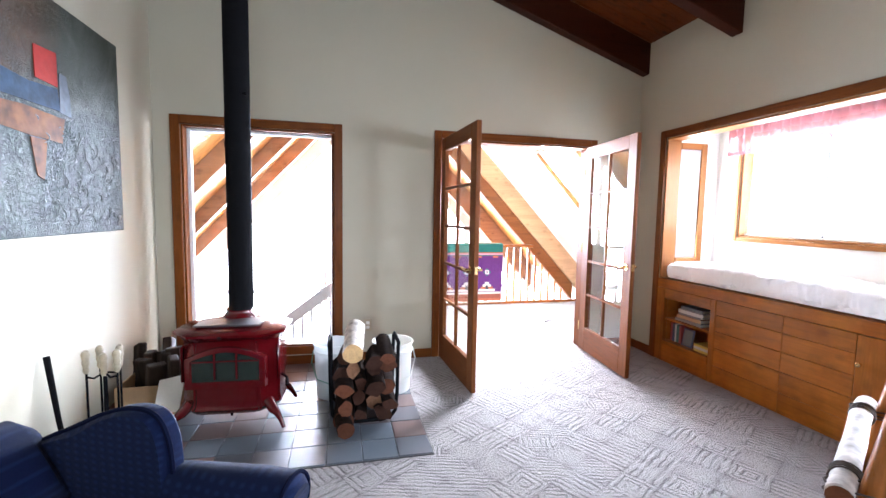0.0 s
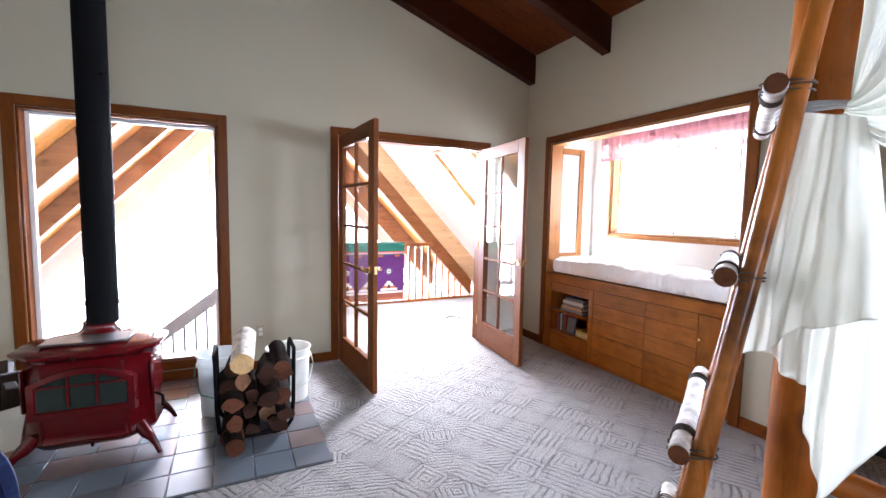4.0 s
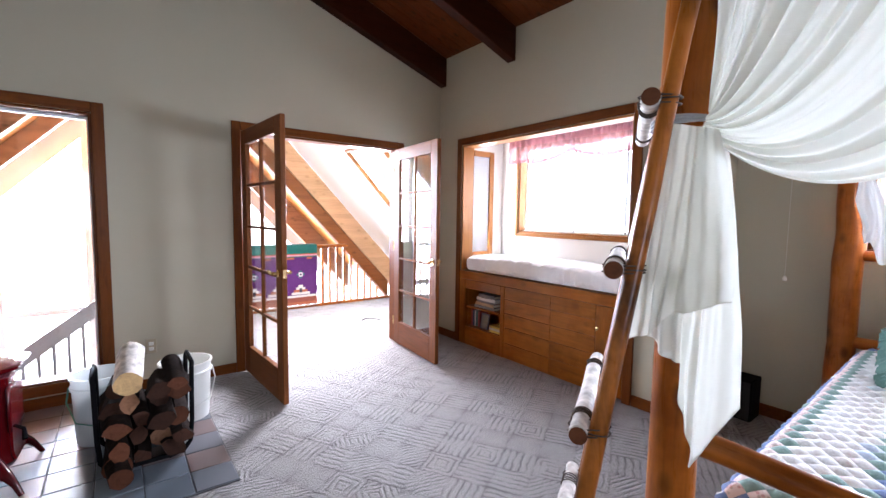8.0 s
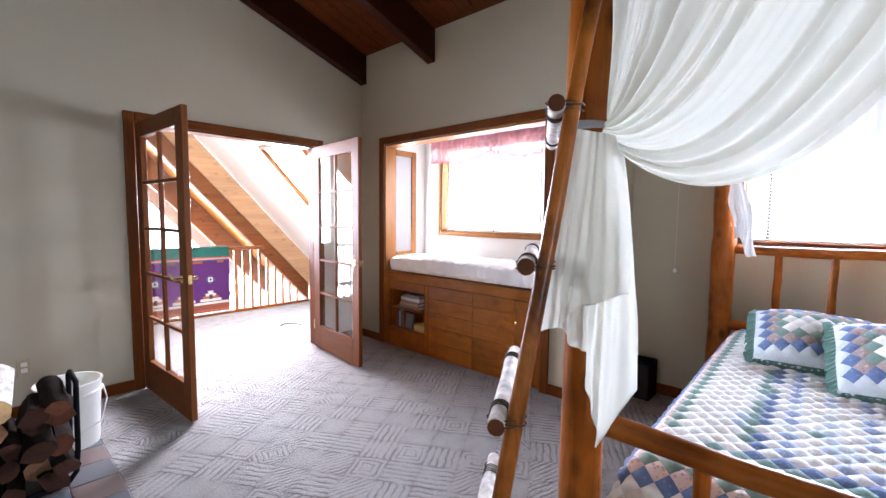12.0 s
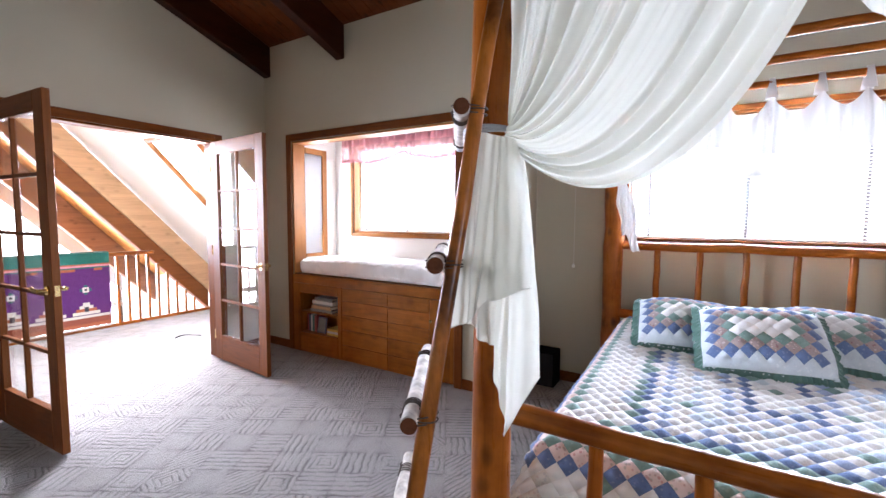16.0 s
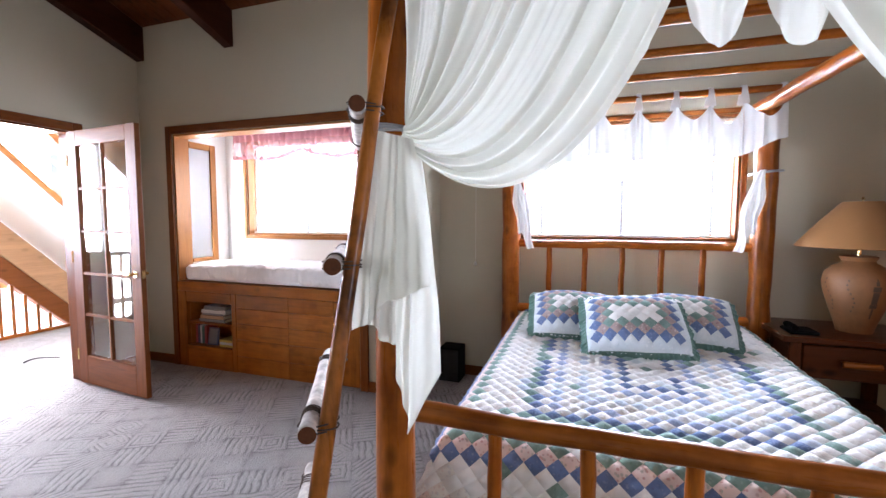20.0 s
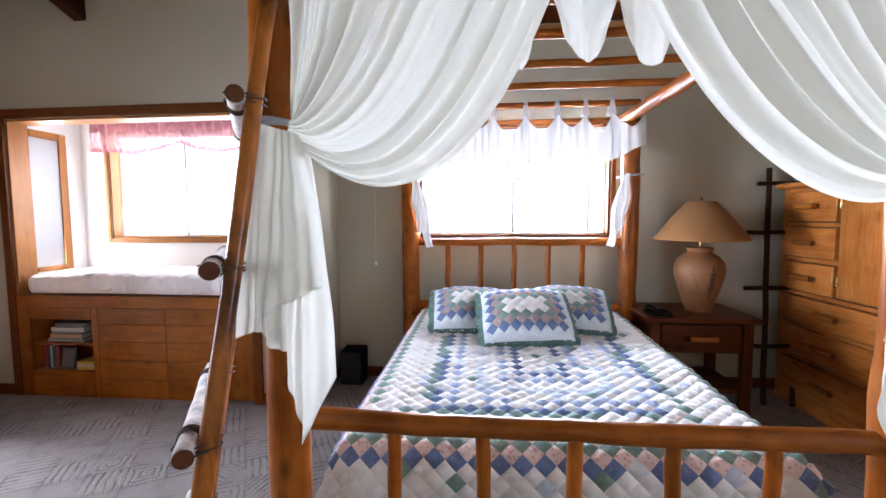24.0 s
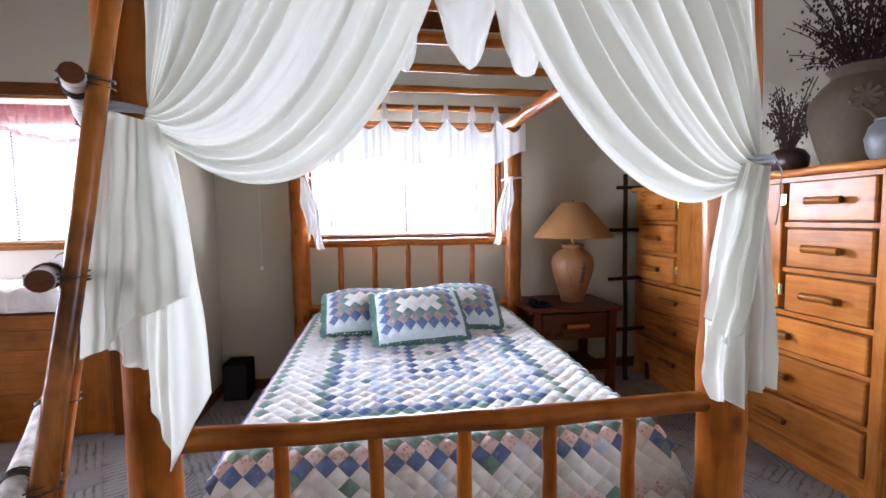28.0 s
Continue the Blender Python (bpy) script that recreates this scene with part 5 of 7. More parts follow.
def tail(root, name, x, tops, hem, seed, pleats=3.4, lift=0.0, depth=0.026):
    """The loose end of a drape below its tie, from (y, z) ends at the tie to a hem of (u, y, z) rows."""
    at = steps(*hem)

    def place(u, v):
        y1, z1 = at(u)
        top = Vector(tops[0]).lerp(Vector(tops[1]), u)
        bulge = 0.03 * math.sin(math.pi * v) * (0.5 - u)
        w = u + 0.06 * noise.noise(Vector((u * 3, v * 1.5, seed + 5)))
        ph = (w * pleats + seed) * 2 * math.pi
        fold = 0.42 * math.sin(ph + 0.6 * math.sin(ph)) + 0.16 * math.sin(2.3 * ph + 2 * v)
        crumple = noise.noise(Vector((u * 4, v * 4, seed))) * 0.5 + noise.noise(Vector((u * 9, v * 9, seed + 1))) * 0.25
        hx = 0.004 * math.sin(u * 14 + seed) * v ** 4
        return Vector((x - lift - fold * depth * (0.35 + v) - crumple * 0.020 * (0.3 + v), top[0] + (y1 - top[0]) * v + bulge, top[1] + (z1 - top[1]) * v + hx))
    b_ = nb()
    sheet(b_, 120, 60, place)
    part(name, b_, M_SHEER, root)
    b_ = nb()
    tube(b_, [place(k / 80, 1.0) for k in range(81)], 0.0016, 6)
    part("hem", b_, M_SHEER, root, "stitched hem")


M_ROPE = plain("grey_tie_ribbon", (0.35, 0.36, 0.38), 0.6, 200, 0.2, 0.3)
DX = FOOTX - 0.085
n_drape = swag("canopy_drape", "white sheer canopy drape tied back to a bed post", (-3.475, -4.27), (-3.505, 1.82), (-3.975, 1.09), (-3.478, 1.605), DX, 0.4, 11)
tail(n_drape, "tail", DX, ((-3.405, 1.595), (-3.525, 1.56)), ((0, -3.36, 1.05), (0.42, -3.455, 1.00), (0.5, -3.46, 0.90), (0.72, -3.49, 0.75), (0.86, -3.545, 0.86), (1, -3.585, 0.93)), 0.5)
tail(n_drape, "tail", DX, ((-3.41, 1.605), (-3.535, 1.57)), ((0, -3.355, 1.055), (0.3, -3.41, 1.085), (0.55, -3.45, 1.14), (0.8, -3.53, 1.17), (1, -3.582, 1.19)), 1.3, 2.8, 0.062)
s_drape = swag("canopy_drape", "white sheer canopy drape tied to the post beside the dresser", (-4.985, -4.185), (-5.03, 1.95), (-4.53, 1.12), (-5.075, 1.50), DX, 2.2, 11)
tail(s_drape, "tail", DX, ((-4.99, 1.50), (-5.10, 1.48)), ((0, -4.93, 0.99), (0.15, -4.955, 0.83), (0.55, -5.07, 0.785), (0.6, -5.08, 0.83), (1, -5.16, 0.845)), 2.6)
tail(s_drape, "tail", DX, ((-4.98, 1.50), (-5.06, 1.49)), ((0, -4.885, 1.08), (0.35, -4.90, 1.045), (0.75, -4.96, 1.0), (1, -5.0, 1.07)), 0.9, 2.4, 0.062, 0.03)
for r_, y, z in ((n_drape, PN, 1.63), (s_drape, PS, 1.53)):
    bm = nb()
    for k in range(3):
        tube(bm, [(FOOTX - 0.02 + 0.085 * math.cos(a), y - 0.01 + 0.083 * math.sin(a), z - 0.022 + 0.007 * k + 0.004 * math.sin(a * 2 + k)) for a in (2 * math.pi * i / 20 for i in range(21))], 0.005, 6, False)
    if y == PS:
        tube(bm, [(FOOTX - 0.11, y - 0.035, z), (FOOTX - 0.115, y - 0.06, z - 0.05), (FOOTX - 0.11, y - 0.065, z - 0.14), (FOOTX - 0.108, y - 0.055, z - 0.2)], 0.0018, 6)
    part("tie", bm, M_ROPE, r_, "grey ribbon tie")

# looped cloth on a canopy slat
loops = thing("canopy_swag", "white cloth looped over a canopy slat", "curtain", (-1.30, -4.3, CAN), "bed canopy drapes")
for i, (y0, y1, zb, yb) in enumerate(((-3.62, -3.86, 1.905, -3.74), (-3.86, -4.17, 1.885, -4.10), (-4.20, -4.47, 1.895, -4.335), (-4.43, -4.70, 1.868, -4.55), (-4.70, -4.92, 1.905, -4.82))):
    def place(u, v, y0=y0, y1=y1, zb=zb, yb=yb, i=i):
        hang = 1 - abs(2 * u - 1) ** 2.2
        y = y0 + (y1 - y0) * u
        y += (yb - (y0 + y1) / 2) * hang * v
        y += ((y0 + y1) / 2 + (yb - (y0 + y1) / 2) - y) * 0.30 * v * v
        top = CAN + 0.055
        z = top - (top - zb) * v * (0.42 + 0.58 * hang)
        fold = math.sin(u * 15 + 3 * v + i * 1.7) * 0.010 + math.sin(u * 31 + i + 2 * v) * 0.004 + 0.03 * noise.noise(Vector((u * 3, v * 3, i + 2.0)))
        return Vector((-1.33 - 0.04 * hang * v + fold * (0.35 + v), y, z))
    bm = nb()
    sheet(bm, 40, 28, place)
    part("loop", bm, M_SHEER, loops)

# tab curtain at the head of the bed
tabc = thing("tab_curtain", "short white tab-top curtain across the window over the headboard", "curtain", (HEADX, -4.2, CAN), "bed canopy drapes")
TABS = (-3.33, -3.57, -3.81, -4.05, -4.287, -4.526, -4.729, -4.926, -5.14)


def tab_place(u, v):
    k = min(int(u * (len(TABS) - 1)), len(TABS) - 2)
    f = u * (len(TABS) - 1) - k
    a, b = TABS[k], TABS[k + 1]
    y = a + (b - a) * f
    dip = (0.145 - 0.02 * (k % 3)) * (1 - abs(2 * f - 1) ** 1.7)
    top = CAN - 0.045 - dip
    low = 1.80 + 0.03 * math.sin(u * 21) + (0.05 * (u - 0.9) / 0.1 if u > 0.9 else 0)
    z = top + (low - top) * v
    near_tab = abs(2 * f - 1) ** 2
    pleat = math.sin(y * 88 + 2 * math.sin(y * 19)) * (0.006 + 0.010 * near_tab)
    front = 0.075 * min(1.0, max(0.0, (-4.92 - y) / 0.08))
    return Vector((HEADX - 0.05 - front + 0.030 * near_tab * (1 - v) - 0.012 * (1 - near_tab) + pleat * (0.5 + 0.7 * v), y, z))


bm = nb()
sheet(bm, 320, 20, tab_place)
part("panel", bm, M_LACE, tabc)
for k, y in enumerate(TABS):
    bm = nb()
    sheet(bm, 16, 3, lambda a, b, y=y, k=k: Vector((HEADX - 0.030 + 0.06 * (0.5 - 0.5 * math.cos(math.pi * a)), y + (b - 0.5) * (0.030 + 0.03 * (1 - math.sin(math.pi * a)) ** 3) + 0.004 * math.sin(k * 3), CAN - 0.06 + 0.125 * math.sin(math.pi * a) ** 0.55)), 0.002)
    part("tab", bm, M_LACE, tabc)
for y, s, zt in ((PN - 0.03, 1, 1.66), (PS + 0.03, -1, 1.67)):
    hd = thing("post_drape", "small white drape knotted round a headboard post", "curtain", (HEADX, y, zt), "bed canopy drapes")
    bm = nb()
    def fall(a, b, y=y, s=s, zt=zt):
        wide = 0.030 + 0.10 * math.sin(math.pi * min(b * 0.9, 0.55))
        low = zt + 0.01 - b * (0.36 + 0.20 * a + 0.025 * math.sin(a * 11))
        crease = math.sin(a * 12 + 2.2 * b) * 0.014 + math.sin(a * 27 + b * 5) * 0.006 + 0.02 * noise.noise(Vector((a * 3, b * 4, s + 5.0)))
        return Vector((HEADX - 0.10 + crease * (0.3 + b), y - s * (0.015 + 0.075 * b ** 0.7 + (a - 0.5) * wide + 0.012 * math.sin(b * 9 + a * 4) * b), low))
    sheet(bm, 40, 40, fall)
    part("fall", bm, M_LACE, hd)
    bm = nb()
    tube(bm, [(HEADX + 0.09 * math.cos(a), y + s * 0.03 + 0.09 * math.sin(a), zt - 0.01 * math.sin(a)) for a in (2 * math.pi * i / 16 for i in range(17))], 0.008, 6, False)
    part("knot", bm, M_ROPE, hd, "grey ribbon")

# ---- hearth ----
hearth = thing("hearth", "slate tile hearth in mottled grey-blue and rust", "hearth", (-3.48, -0.82, 0.0), kind="structure")
bm = nb()
box(bm, WEST + 0.015, -2.492, -1.642, -0.015, 0.0, 0.006)
part("grout", bm, M_GROUT, hearth)

# ---- wood stove ----
STX, STY, STURN = -3.68, -0.925, -3.5
stove = thing("wood_stove", "red enamelled cast-iron wood stove with an arched glass door", "stove", (STX, STY, 0.012), turn=STURN)
HW, HD, BZ, TZ = 0.29, 0.20, 0.075, 0.62


def stove_ring(z, w, d, r=0.07, n=5):
    pts = []
    for cx, cy, a0 in ((w - r, d - r, 0), (-w + r, d - r, 90), (-w + r, -d + r, 180), (w - r, -d + r, 270)):
        for k in range(n):
            a = radians(a0 + 90 * k / (n - 1))
            pts.append((cx + r * math.cos(a), cy + r * math.sin(a), z))
    return pts


def loft(bm, rings, caps=True):
    vs = [[bm.verts.new(p) for p in ring] for ring in rings]
    for a, b in zip(vs, vs[1:]):
        for k in range(len(a)):
            bm.faces.new((a[k], a[(k + 1) % len(a)], b[(k + 1) % len(a)], b[k]))
    if caps:
        bm.faces.new(vs[0][::-1])
        bm.faces.new(vs[-1])
    return bm


bm = nb()
loft(bm, [stove_ring(z, HW + e, HD + e, 0.105, 2) for z, e in ((BZ, -0.05), (BZ + 0.015, -0.012), (BZ + 0.035, 0.004), (BZ + 0.055, 0.012), (BZ + 0.072, 0.004), (BZ + 0.10, 0.0), (0.30, 0.0), (0.46, -0.004), (0.535, -0.006), (0.555, 0.004), (0.575, 0.018))])
bmesh.ops.bevel(bm, geom=[e for e in bm.edges if abs(e.verts[0].co.z - e.verts[1].co.z) > 0.01], offset=0.012, segments=2, affect="EDGES")
part("body", bm, M_RED, stove, local=True)
bm = nb()
loft(bm, [stove_ring(z, HW + e, HD + e, 0.125, 2) for z, e in ((0.577, 0.022), (0.585, 0.040), (0.600, 0.044), (0.608, 0.034), (0.622, -0.01), (0.632, -0.05))])
part("top", bm, M_RED, stove, "red enamelled lid with canted corners", local=True)
bm = nb()
box(bm, -0.20, 0.19, -0.165, 0.03, 0.633, 0.645, 0.005)
part("griddle", bm, plain("grey_griddle", (0.06, 0.055, 0.055), 0.35, 60, 0.2, 0.1), stove, "grey griddle plate", local=True)
bm = nb()
tube(bm, [(-0.02, -HD - 0.05, 0.585), (-0.02, -HD - 0.062, 0.592)], 0.01, 8)
tube(bm, [(0.02, -HD + 0.02, 0.11), (0.02, -HD + 0.02, 0.075)], 0.008, 8)
part("knob", bm, M_BLACK, stove, "black knob", local=True)
FY = -HD + 0.008
ZD = 0.026
ar = [(-0.17, 0.335), (0.17, 0.335), (0.17, 0.465)] + [(0.17 - 0.34 * k / 12, 0.465 + 0.05 * math.sin(math.pi * k / 12)) for k in range(1, 12)] + [(-0.17, 0.465)]
ar = [(x * 1.12, z - ZD) for x, z in ar]
big = [((x * 1.2), 0.41 + (z - 0.41) * 1.42) for x, z in ar]
bm = nb()
lo = [bm.verts.new((x, FY - 0.022, z)) for x, z in ar]
hi = [bm.verts.new((x * 1.04, FY - 0.034, 0.41 + (z - 0.41) * 1.06)) for x, z in ar]
ou = [bm.verts.new((x, FY - 0.030, z)) for x, z in big]
bk = [bm.verts.new((x * 1.03, FY + 0.01, 0.41 + (z - 0.41) * 1.02)) for x, z in big]
for a, b in ((lo, hi), (hi, ou), (ou, bk)):
    for k in range(len(ar)):
        j = (k + 1) % len(ar)
        bm.faces.new((a[k], a[j], b[j], b[k]))
bmesh.ops.recalc_face_normals(bm, faces=bm.faces)
sdoor = part("door", bm, M_RED, stove, "arched red door", local=True)
WORLD_AT[sdoor.name] = Vector((0, 0, 0))
bm = nb()
bm.faces.new([bm.verts.new((x * 1.01, FY - 0.024, z)) for x, z in ar])
# dark glass; the green in its base colour stands for a reflection
gm = Nodes("green_reflection_glass")
gm.colour((0.012, 0.02, 0.016)).set(rough=0.06, spec=0.6)
part("glass", bm, gm.m, sdoor, "dark glossy stove glass", local=True)
bm = nb()
for x in (-0.06, 0.065):
    box(bm, x - 0.005, x + 0.005, FY - 0.034, FY - 0.025, 0.323, 0.495)
box(bm, -0.19, 0.19, FY - 0.034, FY - 0.025, 0.432, 0.44)
part("grille_bar", bm, M_RED, sdoor, local=True)
for sx in (-1, 1):
    bm = nb()
    box(bm, sx * (HW - 0.012), sx * (HW + 0.006), -0.12, 0.12, 0.27, 0.5, 0.008)
    part("side_panel", bm, M_RED, stove, local=True)
    for sy in (-1, 1):
        bm = nb()
        pts = [(sx * (HW - 0.06), sy * (HD - 0.05), BZ + 0.07), (sx * (HW - 0.02), sy * (HD - 0.01), BZ + 0.03), (sx * (HW + 0.004), sy * (HD + 0.004), 0.085), (sx * (HW + 0.026), sy * (HD + 0.016), 0.05), (sx * (HW + 0.048), sy * (HD + 0.03), 0.0)]
        tube(bm, pts, [0.036, 0.031, 0.021, 0.015, 0.012], 12)
        part("leg", bm, M_RED, stove, "curved red leg", local=True)
bm = nb()
tube(bm, [(HW + 0.012, -0.1, 0.30), (HW + 0.05, -0.13, 0.29), (HW + 0.06, -0.17, 0.25)], [0.008, 0.008, 0.012], 8)
part("side_handle", bm, M_BLACK, stove, "black side handle", local=True)
bm = nb()
lathe(bm, [(0.0, 0.63), (0.105, 0.63), (0.10, 0.648), (0.082, 0.665), (0.078, 0.69), (0.082, 0.70), (0.0, 0.70)], (-0.005, 0.10, 0), 28)
part("flue_collar", bm, M_RED, stove, "red flue collar", local=True)
pipe = thing("stove_pipe", "black steel stove pipe rising to the ceiling", "stove pipe", (-3.655, -0.86, 0.71))
bm = nb()
lathe(bm, [(0.0, 0.0), (0.077, 0.0), (0.077, 1.05), (0.08, 1.06), (0.08, 1.09), (0.077, 1.1), (0.077, 2.4), (0.08, 2.41), (0.08, 2.44), (0.077, 2.45), (0.077, ceil_z(-3.655) - 0.715), (0.0, ceil_z(-3.655) - 0.715)], (-3.655, -0.86, 0.712), 30)
part("pipe", bm, M_BLACK, pipe)
bm = nb()
tube(bm, [(-3.60, -0.93, 2.1), (-3.575, -0.955, 2.1)], 0.012, 8)
part("damper_knob", bm, M_BLACK, pipe)

# ---- firewood rack ----
M_LBARK = plain("firewood_bark", (0.017, 0.011, 0.009), 0.95, 40, 0.5, 0.9, 14, spec=0.05)
M_LCUT = wood("firewood_cut", (0.105, 0.038, 0.02), "y", 0.75, 1.2, 0.6, 0.3, 0, 0.3)
RX, RYC = -2.86, -1.07
rack = thing("firewood_rack", "black steel tube firewood rack on the hearth", "log rack", (RX, RYC, 0.01))
for dy in (-0.14, 0.12):
    bm = nb()
    x0, x1, z0, z1 = RX - 0.2, RX + 0.2, 0.03, 0.505
    pts = [(x0 - 0.015, RYC + dy, z1), (x0 - 0.01, RYC + dy, 0.2), (x0, RYC + dy, 0.08), (x0 + 0.03, RYC + dy, z0 + 0.01), (x0 + 0.08, RYC + dy, z0 - 0.005), (x1 - 0.08, RYC + dy, z0 - 0.005), (x1 - 0.03, RYC + dy, z0 + 0.01), (x1, RYC + dy, 0.08), (x1 + 0.01, RYC + dy, 0.2), (x1 + 0.015, RYC + dy, z1)]
    tube(bm, pts, 0.012, 10)
    part("hoop", bm, M_BLACK, rack)
for dx in (-0.215, 0.215):
    bm = nb()
    tube(bm, [(RX + dx, RYC - 0.14, 0.50), (RX + dx * 1.02, RYC - 0.12, 0.525), (RX + dx * 1.02, RYC + 0.10, 0.525), (RX + dx, RYC + 0.12, 0.50)], 0.012, 10)
    part("handle_bar", bm, M_BLACK, rack)
bm = nb()
for dx in (-0.1, 0.1):
    tube(bm, [(RX + dx, RYC - 0.15, 0.02), (RX + dx, RYC + 0.13, 0.02)], 0.009, 8)
part("foot_bar", bm, M_BLACK, rack)
rnd = random.Random(11)
spots = [(-0.12, 0.085, 0.062), (0.0, 0.10, 0.05), (0.11, 0.09, 0.055), (-0.14, 0.20, 0.052), (-0.04, 0.21, 0.055), (0.07, 0.19, 0.05), (0.155, 0.2, 0.045), (-0.13, 0.305, 0.05), (-0.03, 0.315, 0.052), (0.075, 0.30, 0.055), (0.165, 0.31, 0.05), (-0.14, 0.41, 0.055), (-0.03, 0.42, 0.05), (0.065, 0.405, 0.052), (0.155, 0.42, 0.055), (-0.12, 0.505, 0.045), (0.04, 0.51, 0.052), (0.14, 0.525, 0.05)]


def firewood(x, y0, y1, z, r, split, seed, bark=None, tilt=0.0, cut=None):
    """A billet of firewood: bark on the round side, sawn ends; split ones have flat sides."""
    rn = random.Random(seed)
    root = thing("firewood_log", "split billet of firewood with bark" if split else "round billet of firewood with bark", "firewood", (x, (y0 + y1) / 2, z - r), "stacked firewood")
    n_ = 14
    a0 = rn.uniform(0, 6.28)
    prof = []
    for k in range(n_):
        a = a0 + 2 * math.pi * k / n_
        rr = r * rn.uniform(0.92, 1.06)
        if split:
            turned = math.cos(a - a0)
            k_ = min(1.0, max(0.0, (turned + 0.45) / 0.75))
            rr *= 0.40 + 0.72 * k_ * k_ * (3 - 2 * k_)
        prof.append((rr * math.cos(a), rr * math.sin(a)))
    lean, b_ = rn.uniform(-0.035, 0.035), nb()
    rows = []
    for j in range(7):
        f = j / 6
        y = y0 + (y1 - y0) * f
        rows.append([b_.verts.new((x + lean * (f - 0.5) + px * (1 + 0.05 * noise.noise(Vector((k, j, seed)))), y + tilt * 0.0, z + tilt * (f - 0.5) + pz * (1 + 0.06 * noise.noise(Vector((k + 9, j, seed)))))) for k, (px, pz) in enumerate(prof)])
    for a, b in zip(rows, rows[1:]):
        for k in range(n_):
            b_.faces.new((a[k], b[k], b[(k + 1) % n_], a[(k + 1) % n_]))
    part("bark", b_, bark or M_LBARK, root)
    for row, yy in ((0, y0), (6, y1)):
        e = nb()
        f = row / 6
        e.faces.new([e.verts.new((x + lean * (f - 0.5) + px * 0.99, yy - 0.002 * (1 if row == 0 else -1), z + tilt * (f - 0.5) + pz * 0.99)) for px, pz in (prof if row == 0 else prof[::-1])])
        part("cut_end", e, cut or M_LCUT, root, "pale sawn end")
    return root


CUTS = [M_LCUT, wood("firewood_pale", (0.20, 0.10, 0.055), "y", 0.75, 1.2, 0.6, 0.3, 0, 0.3), wood("firewood_dark", (0.045, 0.02, 0.013), "y", 0.8, 1.2, 0.6, 0.3, 0, 0.3)]
for i, (dx, z, r) in enumerate(spots):
    firewood(RX + dx + rnd.uniform(-0.02, 0.02), RYC - 0.12 - rnd.uniform(0, 0.12), (RYC + 0.16 if z < 0.38 else RYC + 0.03) + rnd.uniform(0, 0.05), z * 0.90 - 0.012, r * rnd.uniform(0.95, 1.2), i % 5 != 0, 100 + i, tilt=rnd.uniform(-0.02, 0.05), cut=CUTS[(0, 2, 2, 0, 2, 1, 2)[i % 7]])
M_BIRCHCUT = wood("birch_cut", (0.55, 0.36, 0.17), "y", 0.75, 1.2, 0.75, 0.2, 0, 0.1)
firewood(RX - 0.06, RYC - 0.19, RYC + 0.04, 0.535, 0.064, False, 140, M_BARK, 0.10, M_BIRCHCUT)
firewood(RX - 0.13, RYC - 0.33, RYC - 0.15, 0.063, 0.052, False, 141)


def bucket(label, x, y, r, h, mat, handle):
    root = thing("bucket", label, "bucket", (x, y, 0.012), "buckets behind the firewood")
    b_ = nb()
    lathe(b_, [(0.0, 0.0), (r * 0.86, 0.0), (r * 0.88, 0.02), (r * 0.97, h - 0.08), (r * 1.03, h - 0.075), (r * 1.03, h - 0.06), (r * 0.98, h - 0.055), (r * 1.0, h - 0.012), (r * 1.05, h - 0.01), (r * 1.05, h), (r * 0.97, h), (r * 0.83, 0.02), (0.0, 0.015)], (x, y, 0.012), 32)
    part("body", b_, mat, root)
    b_ = nb()
    tube(b_, [(x - r * 1.04, y, h - 0.05), (x - r * 1.1, y - 0.05, h - 0.12), (x - r * 0.8, y - r * 0.95, h - 0.22), (x, y - r * 1.15, h - 0.26), (x + r * 0.8, y - r * 0.95, h - 0.22), (x + r * 1.1, y - 0.05, h - 0.12), (x + r * 1.04, y, h - 0.05)], 0.004, 8)
    part("handle", b_, handle, root, "wire handle")


M_CLEAR = cloth("cloudy_plastic", (0.62, 0.66, 0.66), 0.25, 0.35)
bucket("white plastic bucket standing behind the firewood rack", -2.62, -0.70, 0.15, 0.38, M_PLASTIC, M_PLASTIC)
bucket("cloudy plastic bucket with a green handle beside the stove", -3.06, -0.72, 0.14, 0.40, M_CLEAR, plain("green_handle", (0.05, 0.2, 0.14), 0.5))

# ---- fireplace tools and kindling by the west wall ----
M_BONE = plain("ivory_handle", (0.42, 0.36, 0.25), 0.45, 60, 0.25, 0.4)
TX, TY = -4.31, -1.18
tools = thing("fireplace_tools", "black fireplace tool set with ivory carved handles", "fire irons", (TX, TY, 0.012))
bm = nb()
lathe(bm, [(0, 0), (0.12, 0), (0.12, 0.012), (0.03, 0.03), (0.012, 0.05), (0.010, 0.50), (0, 0.50)], (TX, TY, 0.012), 20)
part("stand", bm, M_BLACK, tools)
bm = nb()
for s in (-1, 1):
    tube(bm, [(TX, TY, 0.44), (TX + 0.04 * s, TY - 0.03, 0.415), (TX + 0.075 * s, TY - 0.03, 0.425)], 0.006, 6)
    tube(bm, [(TX, TY, 0.44), (TX + 0.03 * s, TY + 0.05, 0.415), (TX + 0.05 * s, TY + 0.06, 0.425)], 0.006, 6)
part("hook_bar", bm, M_BLACK, tools)
